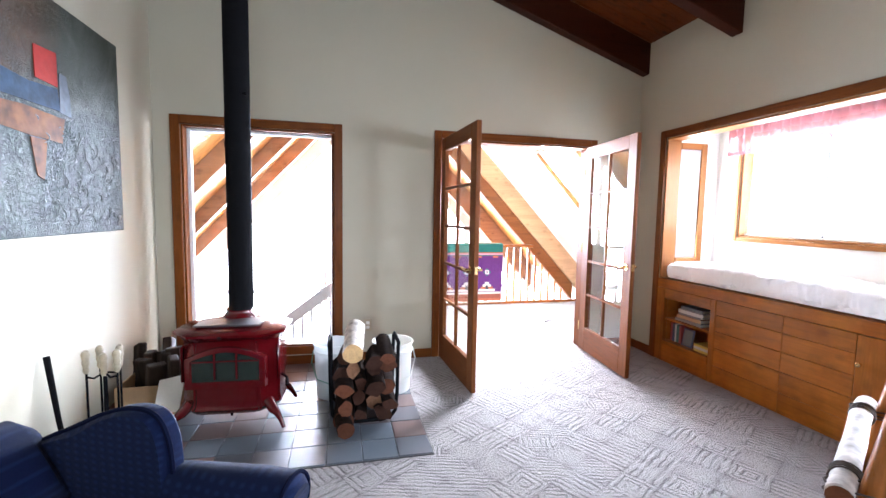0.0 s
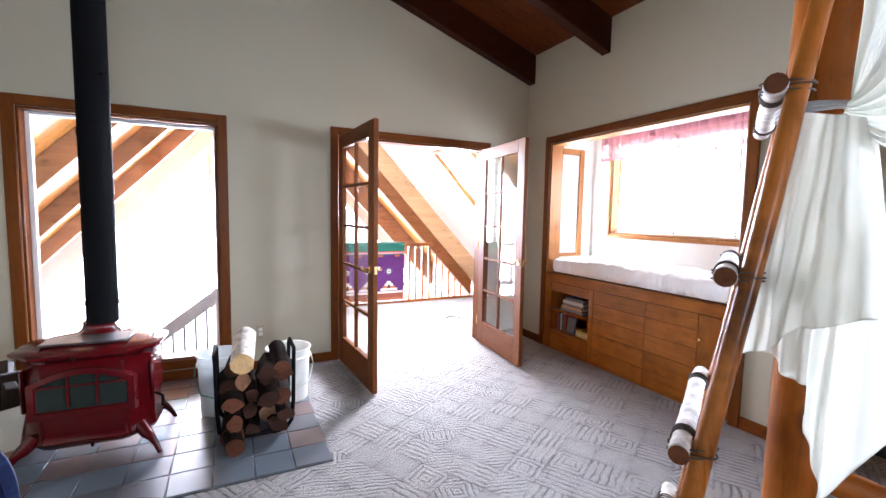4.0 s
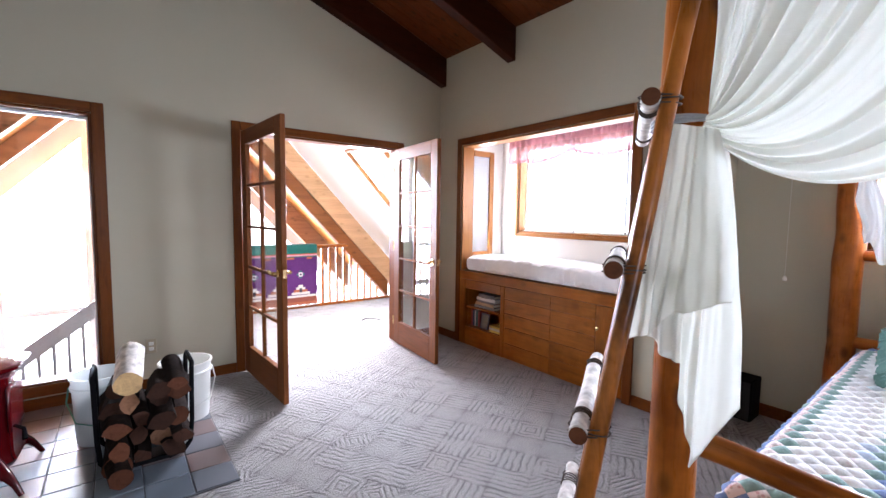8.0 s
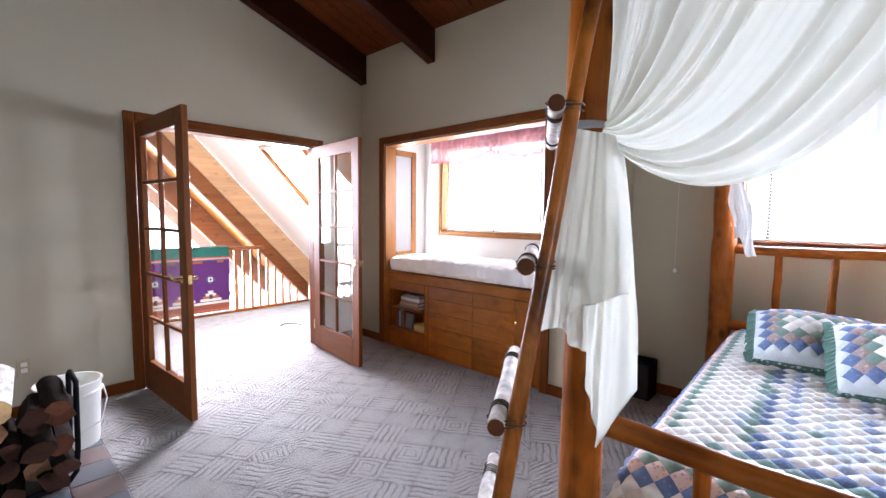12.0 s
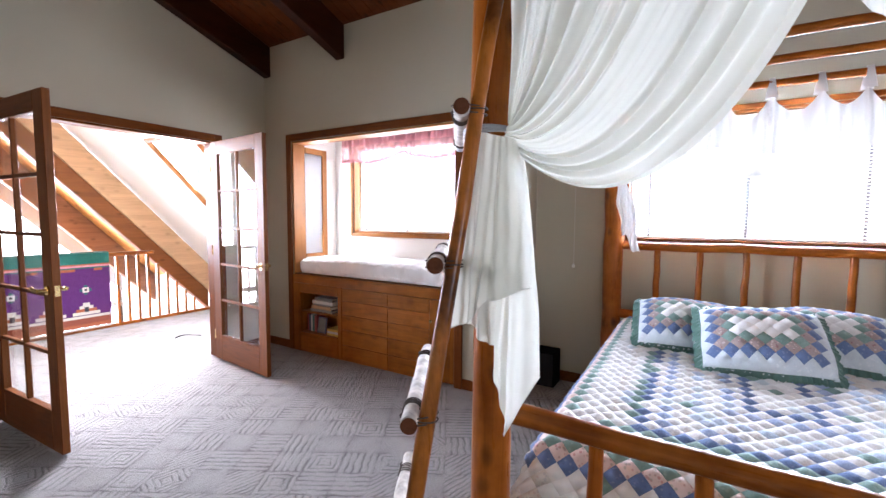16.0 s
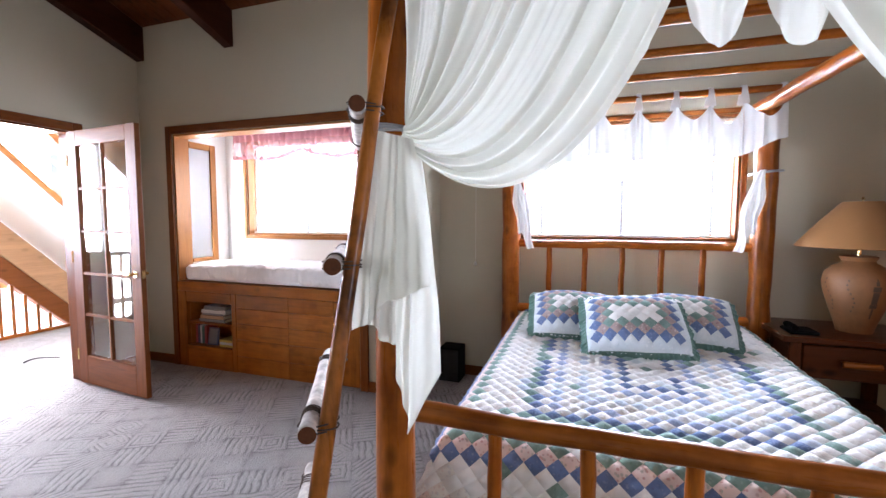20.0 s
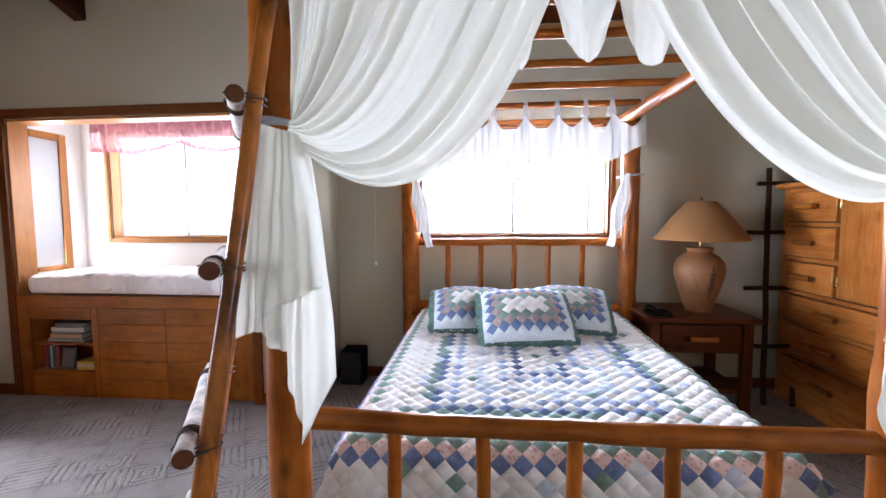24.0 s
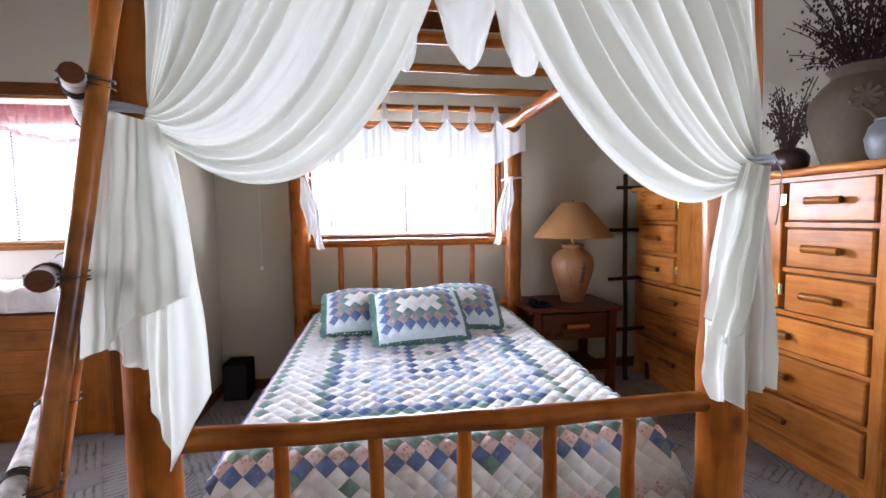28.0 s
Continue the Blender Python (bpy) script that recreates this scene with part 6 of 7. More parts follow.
for dx, dy in ((-0.075, -0.03), (0.075, -0.03), (-0.05, 0.06), (0.05, 0.06), (0.0, -0.01)):
    bm = nb()
    tube(bm, [(TX + dx, TY + dy, 0.05), (TX + dx, TY + dy, 0.48)], 0.006, 8)
    part("shaft", bm, M_BLACK, tools)
    bm = nb()
    lathe(bm, [(0, 0), (0.010, 0.0), (0.017, 0.018), (0.014, 0.036), (0.020, 0.06), (0.017, 0.08), (0.022, 0.105), (0.016, 0.125), (0, 0.135)], (TX + dx, TY + dy, 0.445 if dx else 0.42), 14)
    part("handle", bm, M_BONE, tools, "ivory carved handle")
poker = thing("poker", "black iron poker leaning against the wall", "poker", (-4.33, -1.52, 0.0))
bm = nb()
tube(bm, [(-4.30, -1.52, 0.0), (-4.38, -1.47, 0.30), (-4.44, -1.43, 0.62)], [0.012, 0.012, 0.015], 8)
part("shaft", bm, M_BLACK, poker)
M_CARD = plain("cardboard", (0.42, 0.27, 0.14), 0.85, 50, 0.12, 0.2)
cb = thing("cardboard_box", "open cardboard box full of split kindling", "box", (-4.12, -0.73, 0.012))
for x0, x1, y0, y1, z0, z1 in ((-4.40, -4.02, -0.90, -0.892, 0.012, 0.23), (-4.40, -4.02, -0.56, -0.552, 0.012, 0.23), (-4.40, -4.392, -0.892, -0.56, 0.012, 0.23), (-4.028, -4.02, -0.892, -0.56, 0.012, 0.23), (-4.392, -4.028, -0.892, -0.56, 0.012, 0.02)):
    bm = nb()
    box(bm, x0, x1, y0, y1, z0, z1)
    part("side", bm, M_CARD, cb)
bm = nb()
sheet(bm, 6, 6, lambda a, b: Vector((-4.16 + 0.15 * a + 0.02 * b, -0.985 + 0.075 * b, 0.06 + 0.21 * b + 0.03 * a)), 0.004)
part("flap", bm, M_PLASTIC, cb, "pale open flap")
M_KIND = wood("kindling", (0.035, 0.024, 0.018), "z", 0.85, 1.0, 0.5, 0.3, 0, 0.3)
rnd = random.Random(5)
for i in range(13):
    x, y = -4.35 + 0.026 * i, -0.72 + rnd.uniform(-0.1, 0.12)
    k = thing("kindling_stick", "dark split stick of kindling standing in the box", "kindling", (x, y, 0.03), "kindling in the box")
    bm = nb()
    h = rnd.uniform(0.36, 0.47)
    box(bm, x - 0.055, x + 0.055, y - 0.03, y + 0.03, 0.03, h, 0.008, Matrix.Translation((x, y, 0.03)) @ Euler((rnd.uniform(-0.25, 0.25), rnd.uniform(-0.1, 0.45), rnd.uniform(0, 3))).to_matrix().to_4x4() @ Matrix.Translation((-x, -y, -0.03)))
    part("stick", bm, M_KIND, k)

# ---- armchair ----
def blue_cloth():
    n = Nodes("blue_upholstery")
    v = n.coords()
    wv = n.add("TexWave", bands_direction="X")
    wv.inputs["Scale"].default_value, wv.inputs["Distortion"].default_value = 9, 2.5
    n.link(v, wv.inputs["Vector"])
    wz = n.add("TexWave", bands_direction="Z")
    wz.inputs["Scale"].default_value, wz.inputs["Distortion"].default_value = 14, 1.5
    n.link(v, wz.inputs["Vector"])
    pat = n.math("MULTIPLY", wv.outputs["Fac"], wz.outputs["Fac"])
    n.colour(n.mix(0.25, n.ramp(pat, ((0.2, (0.003, 0.007, 0.028)), (0.8, (0.007, 0.015, 0.052)))), n.ramp(n.noise(v, 350, 2), ((0.3, (0.002, 0.005, 0.022)), (0.7, (0.008, 0.018, 0.06))))))
    n.bump(n.math("ADD", n.noise(v, 350, 2), pat), 0.3, 0.003)
    return n.set(rough=0.9, sheen=0.05, spec=0.1).m


M_BLUE = blue_cloth()
M_PIPE = plain("dark_piping", (0.004, 0.006, 0.02), 0.9, 200, 0.1, 0.1, spec=0.05)
CHX, CHY, CHT = -3.66, -2.815, -26.0
chair = thing("wing_chair", "blue patterned low wing chair with dark piping", "armchair", (CHX, CHY, 0.0), turn=CHT)


def slab(bm, poly, y0, y1, r):
    """A padded board: an outline in x and z, with rounded rims, between two y's."""
    c = Vector((sum(p[0] for p in poly) / len(poly), sum(p[1] for p in poly) / len(poly)))
    rings = []
    for f, y in ((0.0, y0), (0.5, y0), (1.0, y0 + r), (1.0, y1 - r), (0.5, y1), (0.0, y1)):
        k = {0.0: 0.0, 0.5: 1, 1.0: 2}[f]
        ring = []
        for x, z in poly:
            d = Vector((x, z)) - c
            s = (d.length - (r if k < 2 else 0)) / d.length if k else 0.02
            ring.append(bm.verts.new((c.x + d.x * s, y, c.y + d.y * s)))
        rings.append(ring)
    for a, b in zip(rings, rings[1:]):
        for k in range(len(poly)):
            j = (k + 1) % len(poly)
            bm.faces.new((a[k], a[j], b[j], b[k]))
    bm.faces.new(rings[0])
    bm.faces.new(rings[-1])
    bmesh.ops.recalc_face_normals(bm, faces=bm.faces)
    return bm


def curve(pts, n=8):
    """A smooth run through points (Catmull-Rom)."""
    out = []
    P = [Vector(p) for p in pts]
    for i in range(len(P) - 1):
        a, b, c, d = P[max(i - 1, 0)], P[i], P[i + 1], P[min(i + 2, len(P) - 1)]
        for k in range(n):
            t = k / n
            out.append(0.5 * ((2 * b) + (c - a) * t + (2 * a - 5 * b + 4 * c - d) * t * t + (3 * b - a - 3 * c + d) * t ** 3))
    out.append(P[-1])
    return out


wing_poly = curve([(-0.60, 0.12), (-0.63, 0.40), (-0.62, 0.53), (-0.50, 0.60), (-0.38, 0.655), (-0.23, 0.725), (-0.12, 0.752), (-0.04, 0.735), (0.0, 0.66), (0.012, 0.55)], 5) + [Vector((0.012, 0.12))]
for s in (-1, 1):
    b_ = nb()
    slab(b_, [(p.x, p.y) for p in wing_poly], s * 0.36 - 0.045, s * 0.36 + 0.045, 0.025)
    wing = part("wing", b_, M_BLUE, chair, local=True)
    WORLD_AT[wing.name] = Vector((0, 0, 0))
    for yy in (s * 0.36 - 0.022,):
        b_ = nb()
        tube(b_, [(p.x * 1.0, yy, p.y) for p in wing_poly], 0.008, 6)
        part("piping", b_, M_PIPE, wing, "dark piping", local=True)
    b_ = nb()
    arm = [(0.0, s * 0.37, 0.50), (0.15, s * 0.375, 0.505), (0.3, s * 0.38, 0.51), (0.38, s * 0.385, 0.505), (0.405, s * 0.385, 0.50)]
    tube(b_, arm, [0.075, 0.08, 0.085, 0.085, 0.06], 18)
    box(b_, -0.1, 0.37, s * 0.37 - 0.05, s * 0.37 + 0.05, 0.12, 0.49, 0.02)
    am = part("arm", b_, M_BLUE, chair, "rounded arm", local=True)
    WORLD_AT[am.name] = Vector((0, 0, 0))
    b_ = nb()
    tube(b_, [(0.39, s * 0.385 + 0.083 * math.cos(a), 0.505 + 0.083 * math.sin(a)) for a in (2 * math.pi * k / 20 for k in range(21))], 0.007, 6, False)
    part("piping", b_, M_PIPE, am, "dark piping", local=True)
b_ = nb()
slab(b_, [(p.x, p.y) for p in curve([(-0.48, 0.2), (-0.54, 0.42), (-0.62, 0.60), (-0.59, 0.675), (-0.50, 0.65), (-0.36, 0.48), (-0.28, 0.2)], 5)], -0.34, 0.34, 0.05)
part("backrest", b_, M_BLUE, chair, local=True)
b_ = nb()
cushion(b_, -0.2, 0.36, -0.3, 0.3, 0.33, 0.47, nx=28, ny=24, wrinkle=0.003)
part("seat", b_, M_BLUE, chair, "thick seat cushion", local=True)
b_ = nb()
box(b_, -0.36, 0.36, -0.36, 0.36, 0.10, 0.33, 0.02)
part("base", b_, M_BLUE, chair, local=True)
for sx in (-0.3, 0.3):
    for sy in (-0.3, 0.3):
        b_ = nb()
        lathe(b_, [(0, 0), (0.018, 0), (0.028, 0.1), (0, 0.1)], (sx, sy, 0), 10)
        part("leg", b_, M_CAB["z"], chair, "wooden leg", local=True)

# ---- abstract painting on the west wall ----
def painting_material():
    n = Nodes("painted_canvas")
    v = n.coords()
    sep = n.add("SeparateXYZ")
    n.link(v, sep.inputs[0])
    cl, fine, blot = n.noise(v, 3.2, 6, 0.65, 1.5), n.noise(v, 22, 6, 0.65, 3.0), n.noise(v, 1.7, 4, 0.6, 0.8)
    low = n.ramp(cl, ((0.3, (0.006, 0.009, 0.008)), (0.5, (0.018, 0.024, 0.020)), (0.72, (0.045, 0.052, 0.045))))
    high = n.ramp(cl, ((0.3, (0.018, 0.019, 0.014)), (0.55, (0.045, 0.05, 0.038)), (0.75, (0.08, 0.085, 0.07))))
    rust = n.ramp(blot, ((0.35, (0.02, 0.016, 0.01)), (0.5, (0.05, 0.026, 0.011)), (0.68, (0.11, 0.055, 0.024))))
    up = n.ramp(n.math("ADD", sep.outputs["Z"], n.math("MULTIPLY", fine, 0.06)), ((0.70, (0, 0, 0)), (0.74, (1, 1, 1))))
    left = n.ramp(n.math("ADD", n.math("MULTIPLY", sep.outputs["Y"], -1.0), n.math("MULTIPLY", cl, 0.4)), ((0.15, (0, 0, 0)), (0.40, (1, 1, 1))))
    base = n.mix(up, low, n.mix(left, high, rust))
    scratch = n.ramp(fine, ((0.52, (0, 0, 0)), (0.64, (1, 1, 1))))
    glint = n.math("MULTIPLY", scratch, n.math("SUBTRACT", 0.75, n.math("MULTIPLY", up, 0.55)))
    n.colour(n.mix(glint, base, (0.08, 0.09, 0.078)))
    n.bump(n.math("ADD", fine, n.math("MULTIPLY", cl, 0.6)), 0.8, 0.02)
    return n.set(rough=0.6, spec=0.12).m


PY0, PY1, PZ0, PZ1 = -1.80, -0.60, 1.22, 2.42
paint = thing("abstract_painting", "large abstract canvas in grey with a red square and orange block", "painting", (WEST, -1.2, PZ0))
bm = nb()
box(bm, WEST, WEST + 0.035, PY0, PY1, PZ0, PZ1, 0.003)
part("canvas", bm, painting_material(), paint)
M_OIL = {"red": plain("red_oil", (0.26, 0.012, 0.006), 0.7, 30, 0.2, 0.3, spec=0.1), "blue": plain("blue_oil", (0.012, 0.03, 0.06), 0.7, 18, 0.7, 0.6, 6, spec=0.1), "orange": plain("orange_oil", (0.13, 0.045, 0.011), 0.7, 12, 0.8, 0.6, 8, spec=0.1), "pale": plain("pale_oil", (0.09, 0.1, 0.085), 0.4, 25, 0.6, 0.8, 8, spec=0.5), "sky": plain("sky_oil", (0.055, 0.07, 0.09), 0.6, 25, 0.5, 0.6, 8, spec=0.2)}
for nm, col, poly in (("red_square", "red", [(-1.405, 1.99), (-1.235, 1.985), (-1.235, 2.155), (-1.405, 2.145)]), ("blue_band", "blue", [(-1.8, 1.86), (-1.22, 1.865), (-1.24, 1.975), (-1.45, 1.96), (-1.8, 1.99)]),
                      ("orange_block", "orange", [(-1.65, 1.72), (-1.46, 1.705), (-1.34, 1.705), (-1.22, 1.70), (-1.19, 1.83), (-1.5, 1.84), (-1.66, 1.83)]), ("pale_patch", "sky", [(-1.225, 1.86), (-1.13, 1.85), (-1.135, 1.95), (-1.16, 2.06), (-1.22, 2.06)]), ("orange_tail", "orange", [(-1.425, 1.52), (-1.375, 1.50), (-1.34, 1.70), (-1.46, 1.70)])):
    bm = nb()
    prism(bm, poly, "x", WEST + 0.035, WEST + 0.0385)
    part(nm, bm, M_OIL[col], paint)
prnd = random.Random(8)
bm = nb()
for i in range(90):
    y, z = prnd.uniform(-1.42, -0.66), prnd.uniform(1.25, 1.80)
    a = prnd.choice((0, 0.3, 1.2, 1.57, 2.2)) + prnd.uniform(-0.3, 0.3)
    l_ = prnd.uniform(0.02, 0.09)
    tube(bm, [(WEST + 0.036, y, z), (WEST + 0.041, y + l_ / 2 * math.cos(a), z + l_ / 2 * math.sin(a)), (WEST + 0.036, y + l_ * math.cos(a + 0.3), z + l_ * math.sin(a + 0.3))], [0.001, 0.0028, 0.001], 5)
part("impasto", bm, M_OIL["pale"], paint, "raised ridges of thick pale paint")["kind"] = "stuff"


def wall_plate(name, label, cat, axis, at, a, z, w, h, slots):
    root = thing(name, label, cat, (a if axis == "y" else at, at if axis == "y" else a, z))
    b_ = nb()
    if axis == "y":
        box(b_, a - w / 2, a + w / 2, at - 0.007, at, z - h / 2, z + h / 2, 0.003)
    else:
        box(b_, at - 0.007, at, a - w / 2, a + w / 2, z - h / 2, z + h / 2, 0.003)
    part("plate", b_, M_BONE if cat == "outlet" else M_BLACK, root)
    for dz, hh in slots:
        b_ = nb()
        if axis == "y":
            box(b_, a - 0.016, a + 0.016, at - 0.011, at - 0.006, z + dz - hh, z + dz + hh, 0.003)
        else:
            box(b_, at - 0.011, at - 0.006, a - 0.012, a + 0.012, z + dz - hh, z + dz + hh, 0.003)
        part("socket" if cat == "outlet" else "toggle", b_, M_PLASTIC, root)


wall_plate("wall_outlet", "ivory wall outlet with two sockets above the baseboard", "outlet", "y", 0.0, -2.77, 0.335, 0.07, 0.115, ((0.02, 0.014), (-0.02, 0.014)))

# ---- things by the headboard wall ----
def peeled_pull(parent, x, y, z, along, s, l=0.17):
    """A short peeled-log handle on two pegs. along: the axis it lies on; s: which way it stands out."""
    b_ = nb()
    if along == "x":
        log(b_, (x - l / 2, y + s * 0.036, z), (x + l / 2, y + s * 0.036, z), 0.019, int(abs(x * 91 + z * 37)), 5, 12, 0.002)
        for d in (-0.04, 0.04):
            tube(b_, [(x + d, y, z), (x + d, y + s * 0.034, z)], 0.008, 8)
    else:
        log(b_, (x + s * 0.036, y - l / 2, z), (x + s * 0.036, y + l / 2, z), 0.019, int(abs(y * 91 + z * 37)), 5, 12, 0.002)
        for d in (-0.04, 0.04):
            tube(b_, [(x, y + d, z), (x + s * 0.034, y + d, z)], 0.008, 8)
    h_ = part("handle", b_, M_CAB[along], parent, "peeled log handle")
    # only the end away from the window: its shade is put into the colour
    b_ = nb()
    if along == "x":
        tube(b_, [(x - l / 2 - 0.0035, y + s * 0.036, z), (x - l / 2 - 0.0015, y + s * 0.036, z)], 0.0165, 12)
    else:
        tube(b_, [(x + s * 0.036, y + l / 2 + 0.0015, z), (x + s * 0.036, y + l / 2 + 0.0035, z)], 0.0165, 12)
    part("cut_end", b_, M_CUT, h_, "cut end coloured dark for its shade")


DRX0, DRX1, DRY, DRZ = 0.50, -1.37, -6.20, 1.60
M_DR = {a: wood("dresser_pine_" + a, (0.38, 0.138, 0.03), a, 0.28, 0.8, 0.75, 0.45, 0.4, 0.12, 0.08) for a in "xyz"}
dresser = thing("dresser", "tall varnished pine dresser with log handles and twelve drawers", "dresser", (-0.44, -6.47, 0))
for nm, x0, x1, y0, y1, z0, z1, g in (("side", DRX0 - 0.03, DRX0, SOUTH + 0.02, DRY - 0.02, 0, DRZ - 0.04, "z"), ("side", DRX1, DRX1 + 0.03, SOUTH + 0.02, DRY - 0.02, 0, DRZ - 0.04, "z"), ("back", DRX1 + 0.03, DRX0 - 0.03, SOUTH + 0.015, SOUTH + 0.03, 0.05, DRZ - 0.05, "x"),
                                      ("stile", DRX0 - 0.05, DRX0 + 0.004, DRY - 0.02, DRY + 0.004, 0, DRZ - 0.04, "z"), ("stile", DRX1 - 0.004, DRX1 + 0.05, DRY - 0.02, DRY + 0.004, 0, DRZ - 0.04, "z"),
                                      ("plinth", DRX1 + 0.05, DRX0 - 0.05, DRY - 0.03, DRY - 0.003, 0.0, 0.11, "x")):
    bm = nb()
    box(bm, x0, x1, y0, y1, z0, z1, 0.004)
    part(nm, bm, M_DR[g], dresser)
bm = nb()
box(bm, DRX1 - 0.03, DRX0 + 0.03, SOUTH + 0.012, DRY + 0.02, DRZ - 0.04, DRZ - 0.004, 0.006)
log(bm, (DRX1 - 0.03, DRY + 0.022, DRZ - 0.02), (DRX0 + 0.03, DRY + 0.022, DRZ - 0.02), 0.021, 90, 13, 14)
part("top", bm, M_DR["x"], dresser, "top board with a peeled log edge")
for z in (0.115, 0.365, 0.60, 0.82, 1.06, 1.305, 1.545):
    bm = nb()
    box(bm, DRX1 + 0.05, DRX0 - 0.05, DRY - 0.03, DRY - 0.002, z - 0.012, z + 0.012)
    part("front_rail", bm, M_DR["x"], dresser)
# added solid behind the fronts, dark in place of shade in the gaps
bm = nb()
box(bm, DRX1 + 0.04, DRX0 - 0.04, DRY - 0.10, DRY - 0.032, 0.1, DRZ - 0.05)
part("carcass", bm, plain("gap_shade", (0.03, 0.015, 0.008), 0.8), dresser, "block coloured dark for the shade inside the dresser")


def drawer(x0, x1, z0, z1, pull):
    b_ = nb()
    box(b_, x0, x1, DRY - 0.03, DRY + 0.02, z0, z1, 0.007)
    d = part("drawer", b_, M_DR["x"], dresser)
    peeled_pull(d, pull, DRY + 0.02, (z0 + z1) / 2, "x", 1)


for z0, z1 in ((1.325, 1.53), (1.08, 1.285), (0.84, 1.04)):
    drawer(0.44, 0.0, z0, z1, 0.22)
    drawer(-0.90, -1.315, z0, z1, -1.11)
for z0, z1 in ((0.62, 0.80), (0.385, 0.585), (0.135, 0.345)):
    drawer(0.44, -0.42, z0, z1, 0.0)
    drawer(-0.45, -1.315, z0, z1, -0.88)
for x0, x1, hx in ((-0.03, -0.44, -0.03), (-0.45, -0.865, -0.868)):
    b_ = nb()
    box(b_, x0, x1, DRY - 0.03, DRY + 0.018, 0.845, 1.53, 0.006)
    d = part("cupboard_door", b_, M_DR["z"], dresser, "plain board door")
    for z in (0.95, 1.44):
        b_ = nb()
        tube(b_, [(hx - 0.004, DRY + 0.02, z - 0.03), (hx - 0.004, DRY + 0.02, z + 0.03)], 0.007, 8)
        box(b_, hx - 0.02, hx + 0.014, DRY + 0.017, DRY + 0.022, z - 0.028, z + 0.028)
        part("hinge", b_, M_BRASS, d, "brass hinge")

M_NS = {a: wood("nightstand_pine_" + a, (0.075, 0.019, 0.004), a, 0.35, 0.8, 0.55, 0.9, 0.2) for a in "xyz"}
stand = thing("nightstand", "dark pine nightstand with one drawer and an open shelf", "nightstand", (0.31, -5.44, 0))
NX0, NX1, NSY0, NSY1, NZ = 0.05, 0.58, -5.08, -5.80, 0.685
for x in (NX0 + 0.04, NX1 - 0.04):
    for y in (NSY0 - 0.06, NSY1 + 0.06):
        bm = nb()
        box(bm, x - 0.032, x + 0.032, y - 0.032, y + 0.032, 0, NZ - 0.03, 0.008)
        part("leg", bm, M_NS["z"], stand)
for nm, x0, x1, y0, y1, z0, z1 in (("top", NX0 - 0.02, NX1, NSY1 - 0.01, NSY0 + 0.01, NZ - 0.035, NZ), ("shelf", NX0 + 0.03, NX1 - 0.03, NSY1 + 0.05, NSY0 - 0.05, 0.16, 0.185), ("side", NX0 + 0.05, NX1 - 0.05, NSY0 - 0.075, NSY0 - 0.055, 0.42, NZ - 0.035), ("side", NX0 + 0.05, NX1 - 0.05, NSY1 + 0.055, NSY1 + 0.075, 0.42, NZ - 0.035), ("back", NX1 - 0.06, NX1 - 0.045, NSY1 + 0.075, NSY0 - 0.075, 0.42, NZ - 0.035)):
    bm = nb()
    box(bm, x0, x1, y0, y1, z0, z1, 0.006)
    part(nm, bm, M_NS["y"], stand)
bm = nb()
box(bm, NX0 + 0.02, NX0 + 0.06, NSY1 + 0.1, NSY0 - 0.1, 0.44, NZ - 0.05, 0.006)
dr = part("drawer", bm, M_NS["y"], stand)
peeled_pull(dr, NX0 + 0.02, (NSY0 + NSY1) / 2, 0.545, "y", -1)
phone = thing("telephone", "black telephone lying on the nightstand", "telephone", (0.16, -5.19, NZ))
bm = nb()
box(bm, 0.09, 0.24, -5.27, -5.12, NZ, NZ + 0.022, 0.008)
part("base", bm, M_BLACK, phone)
bm = nb()
tube(bm, [(0.10, -5.15, NZ + 0.035), (0.12, -5.15, NZ + 0.044), (0.20, -5.15, NZ + 0.044), (0.225, -5.15, NZ + 0.035)], [0.018, 0.013, 0.013, 0.018], 10)
part("handset", bm, M_BLACK, phone)

LX, LY = 0.30, -5.52
lamp = thing("table_lamp", "pottery table lamp with painted bands and a tan cone shade", "lamp", (LX, LY, NZ))
M_POT = plain("tan_pottery", (0.25, 0.11, 0.04), 0.55, 30, 0.2, 0.2, 7)
bm = nb()
lathe(bm, [(0, 0), (0.085, 0), (0.088, 0.012), (0.10, 0.06), (0.13, 0.15), (0.158, 0.25), (0.165, 0.30), (0.155, 0.355), (0.12, 0.395), (0.085, 0.415), (0.075, 0.43), (0.085, 0.445), (0.09, 0.455), (0.06, 0.462), (0, 0.465)], (LX, LY, NZ + 0.001), 36)
part("body", bm, M_POT, lamp, "tan pottery vase body")
M_MARK = plain("dark_slip", (0.07, 0.045, 0.03), 0.7)


def on_pot(ang, h):
    prof = [(0.085, 0.0), (0.10, 0.06), (0.13, 0.15), (0.158, 0.25), (0.165, 0.30), (0.155, 0.355), (0.12, 0.395)]
    for (r0, z0), (r1, z1) in zip(prof, prof[1:]):
        if h <= z1:
            r = r0 + (r1 - r0) * (h - z0) / (z1 - z0)
            break
    else:
        r = 0.12
    return Vector((LX + (r + 0.0015) * math.cos(ang), LY + (r + 0.0015) * math.sin(ang), NZ + h))


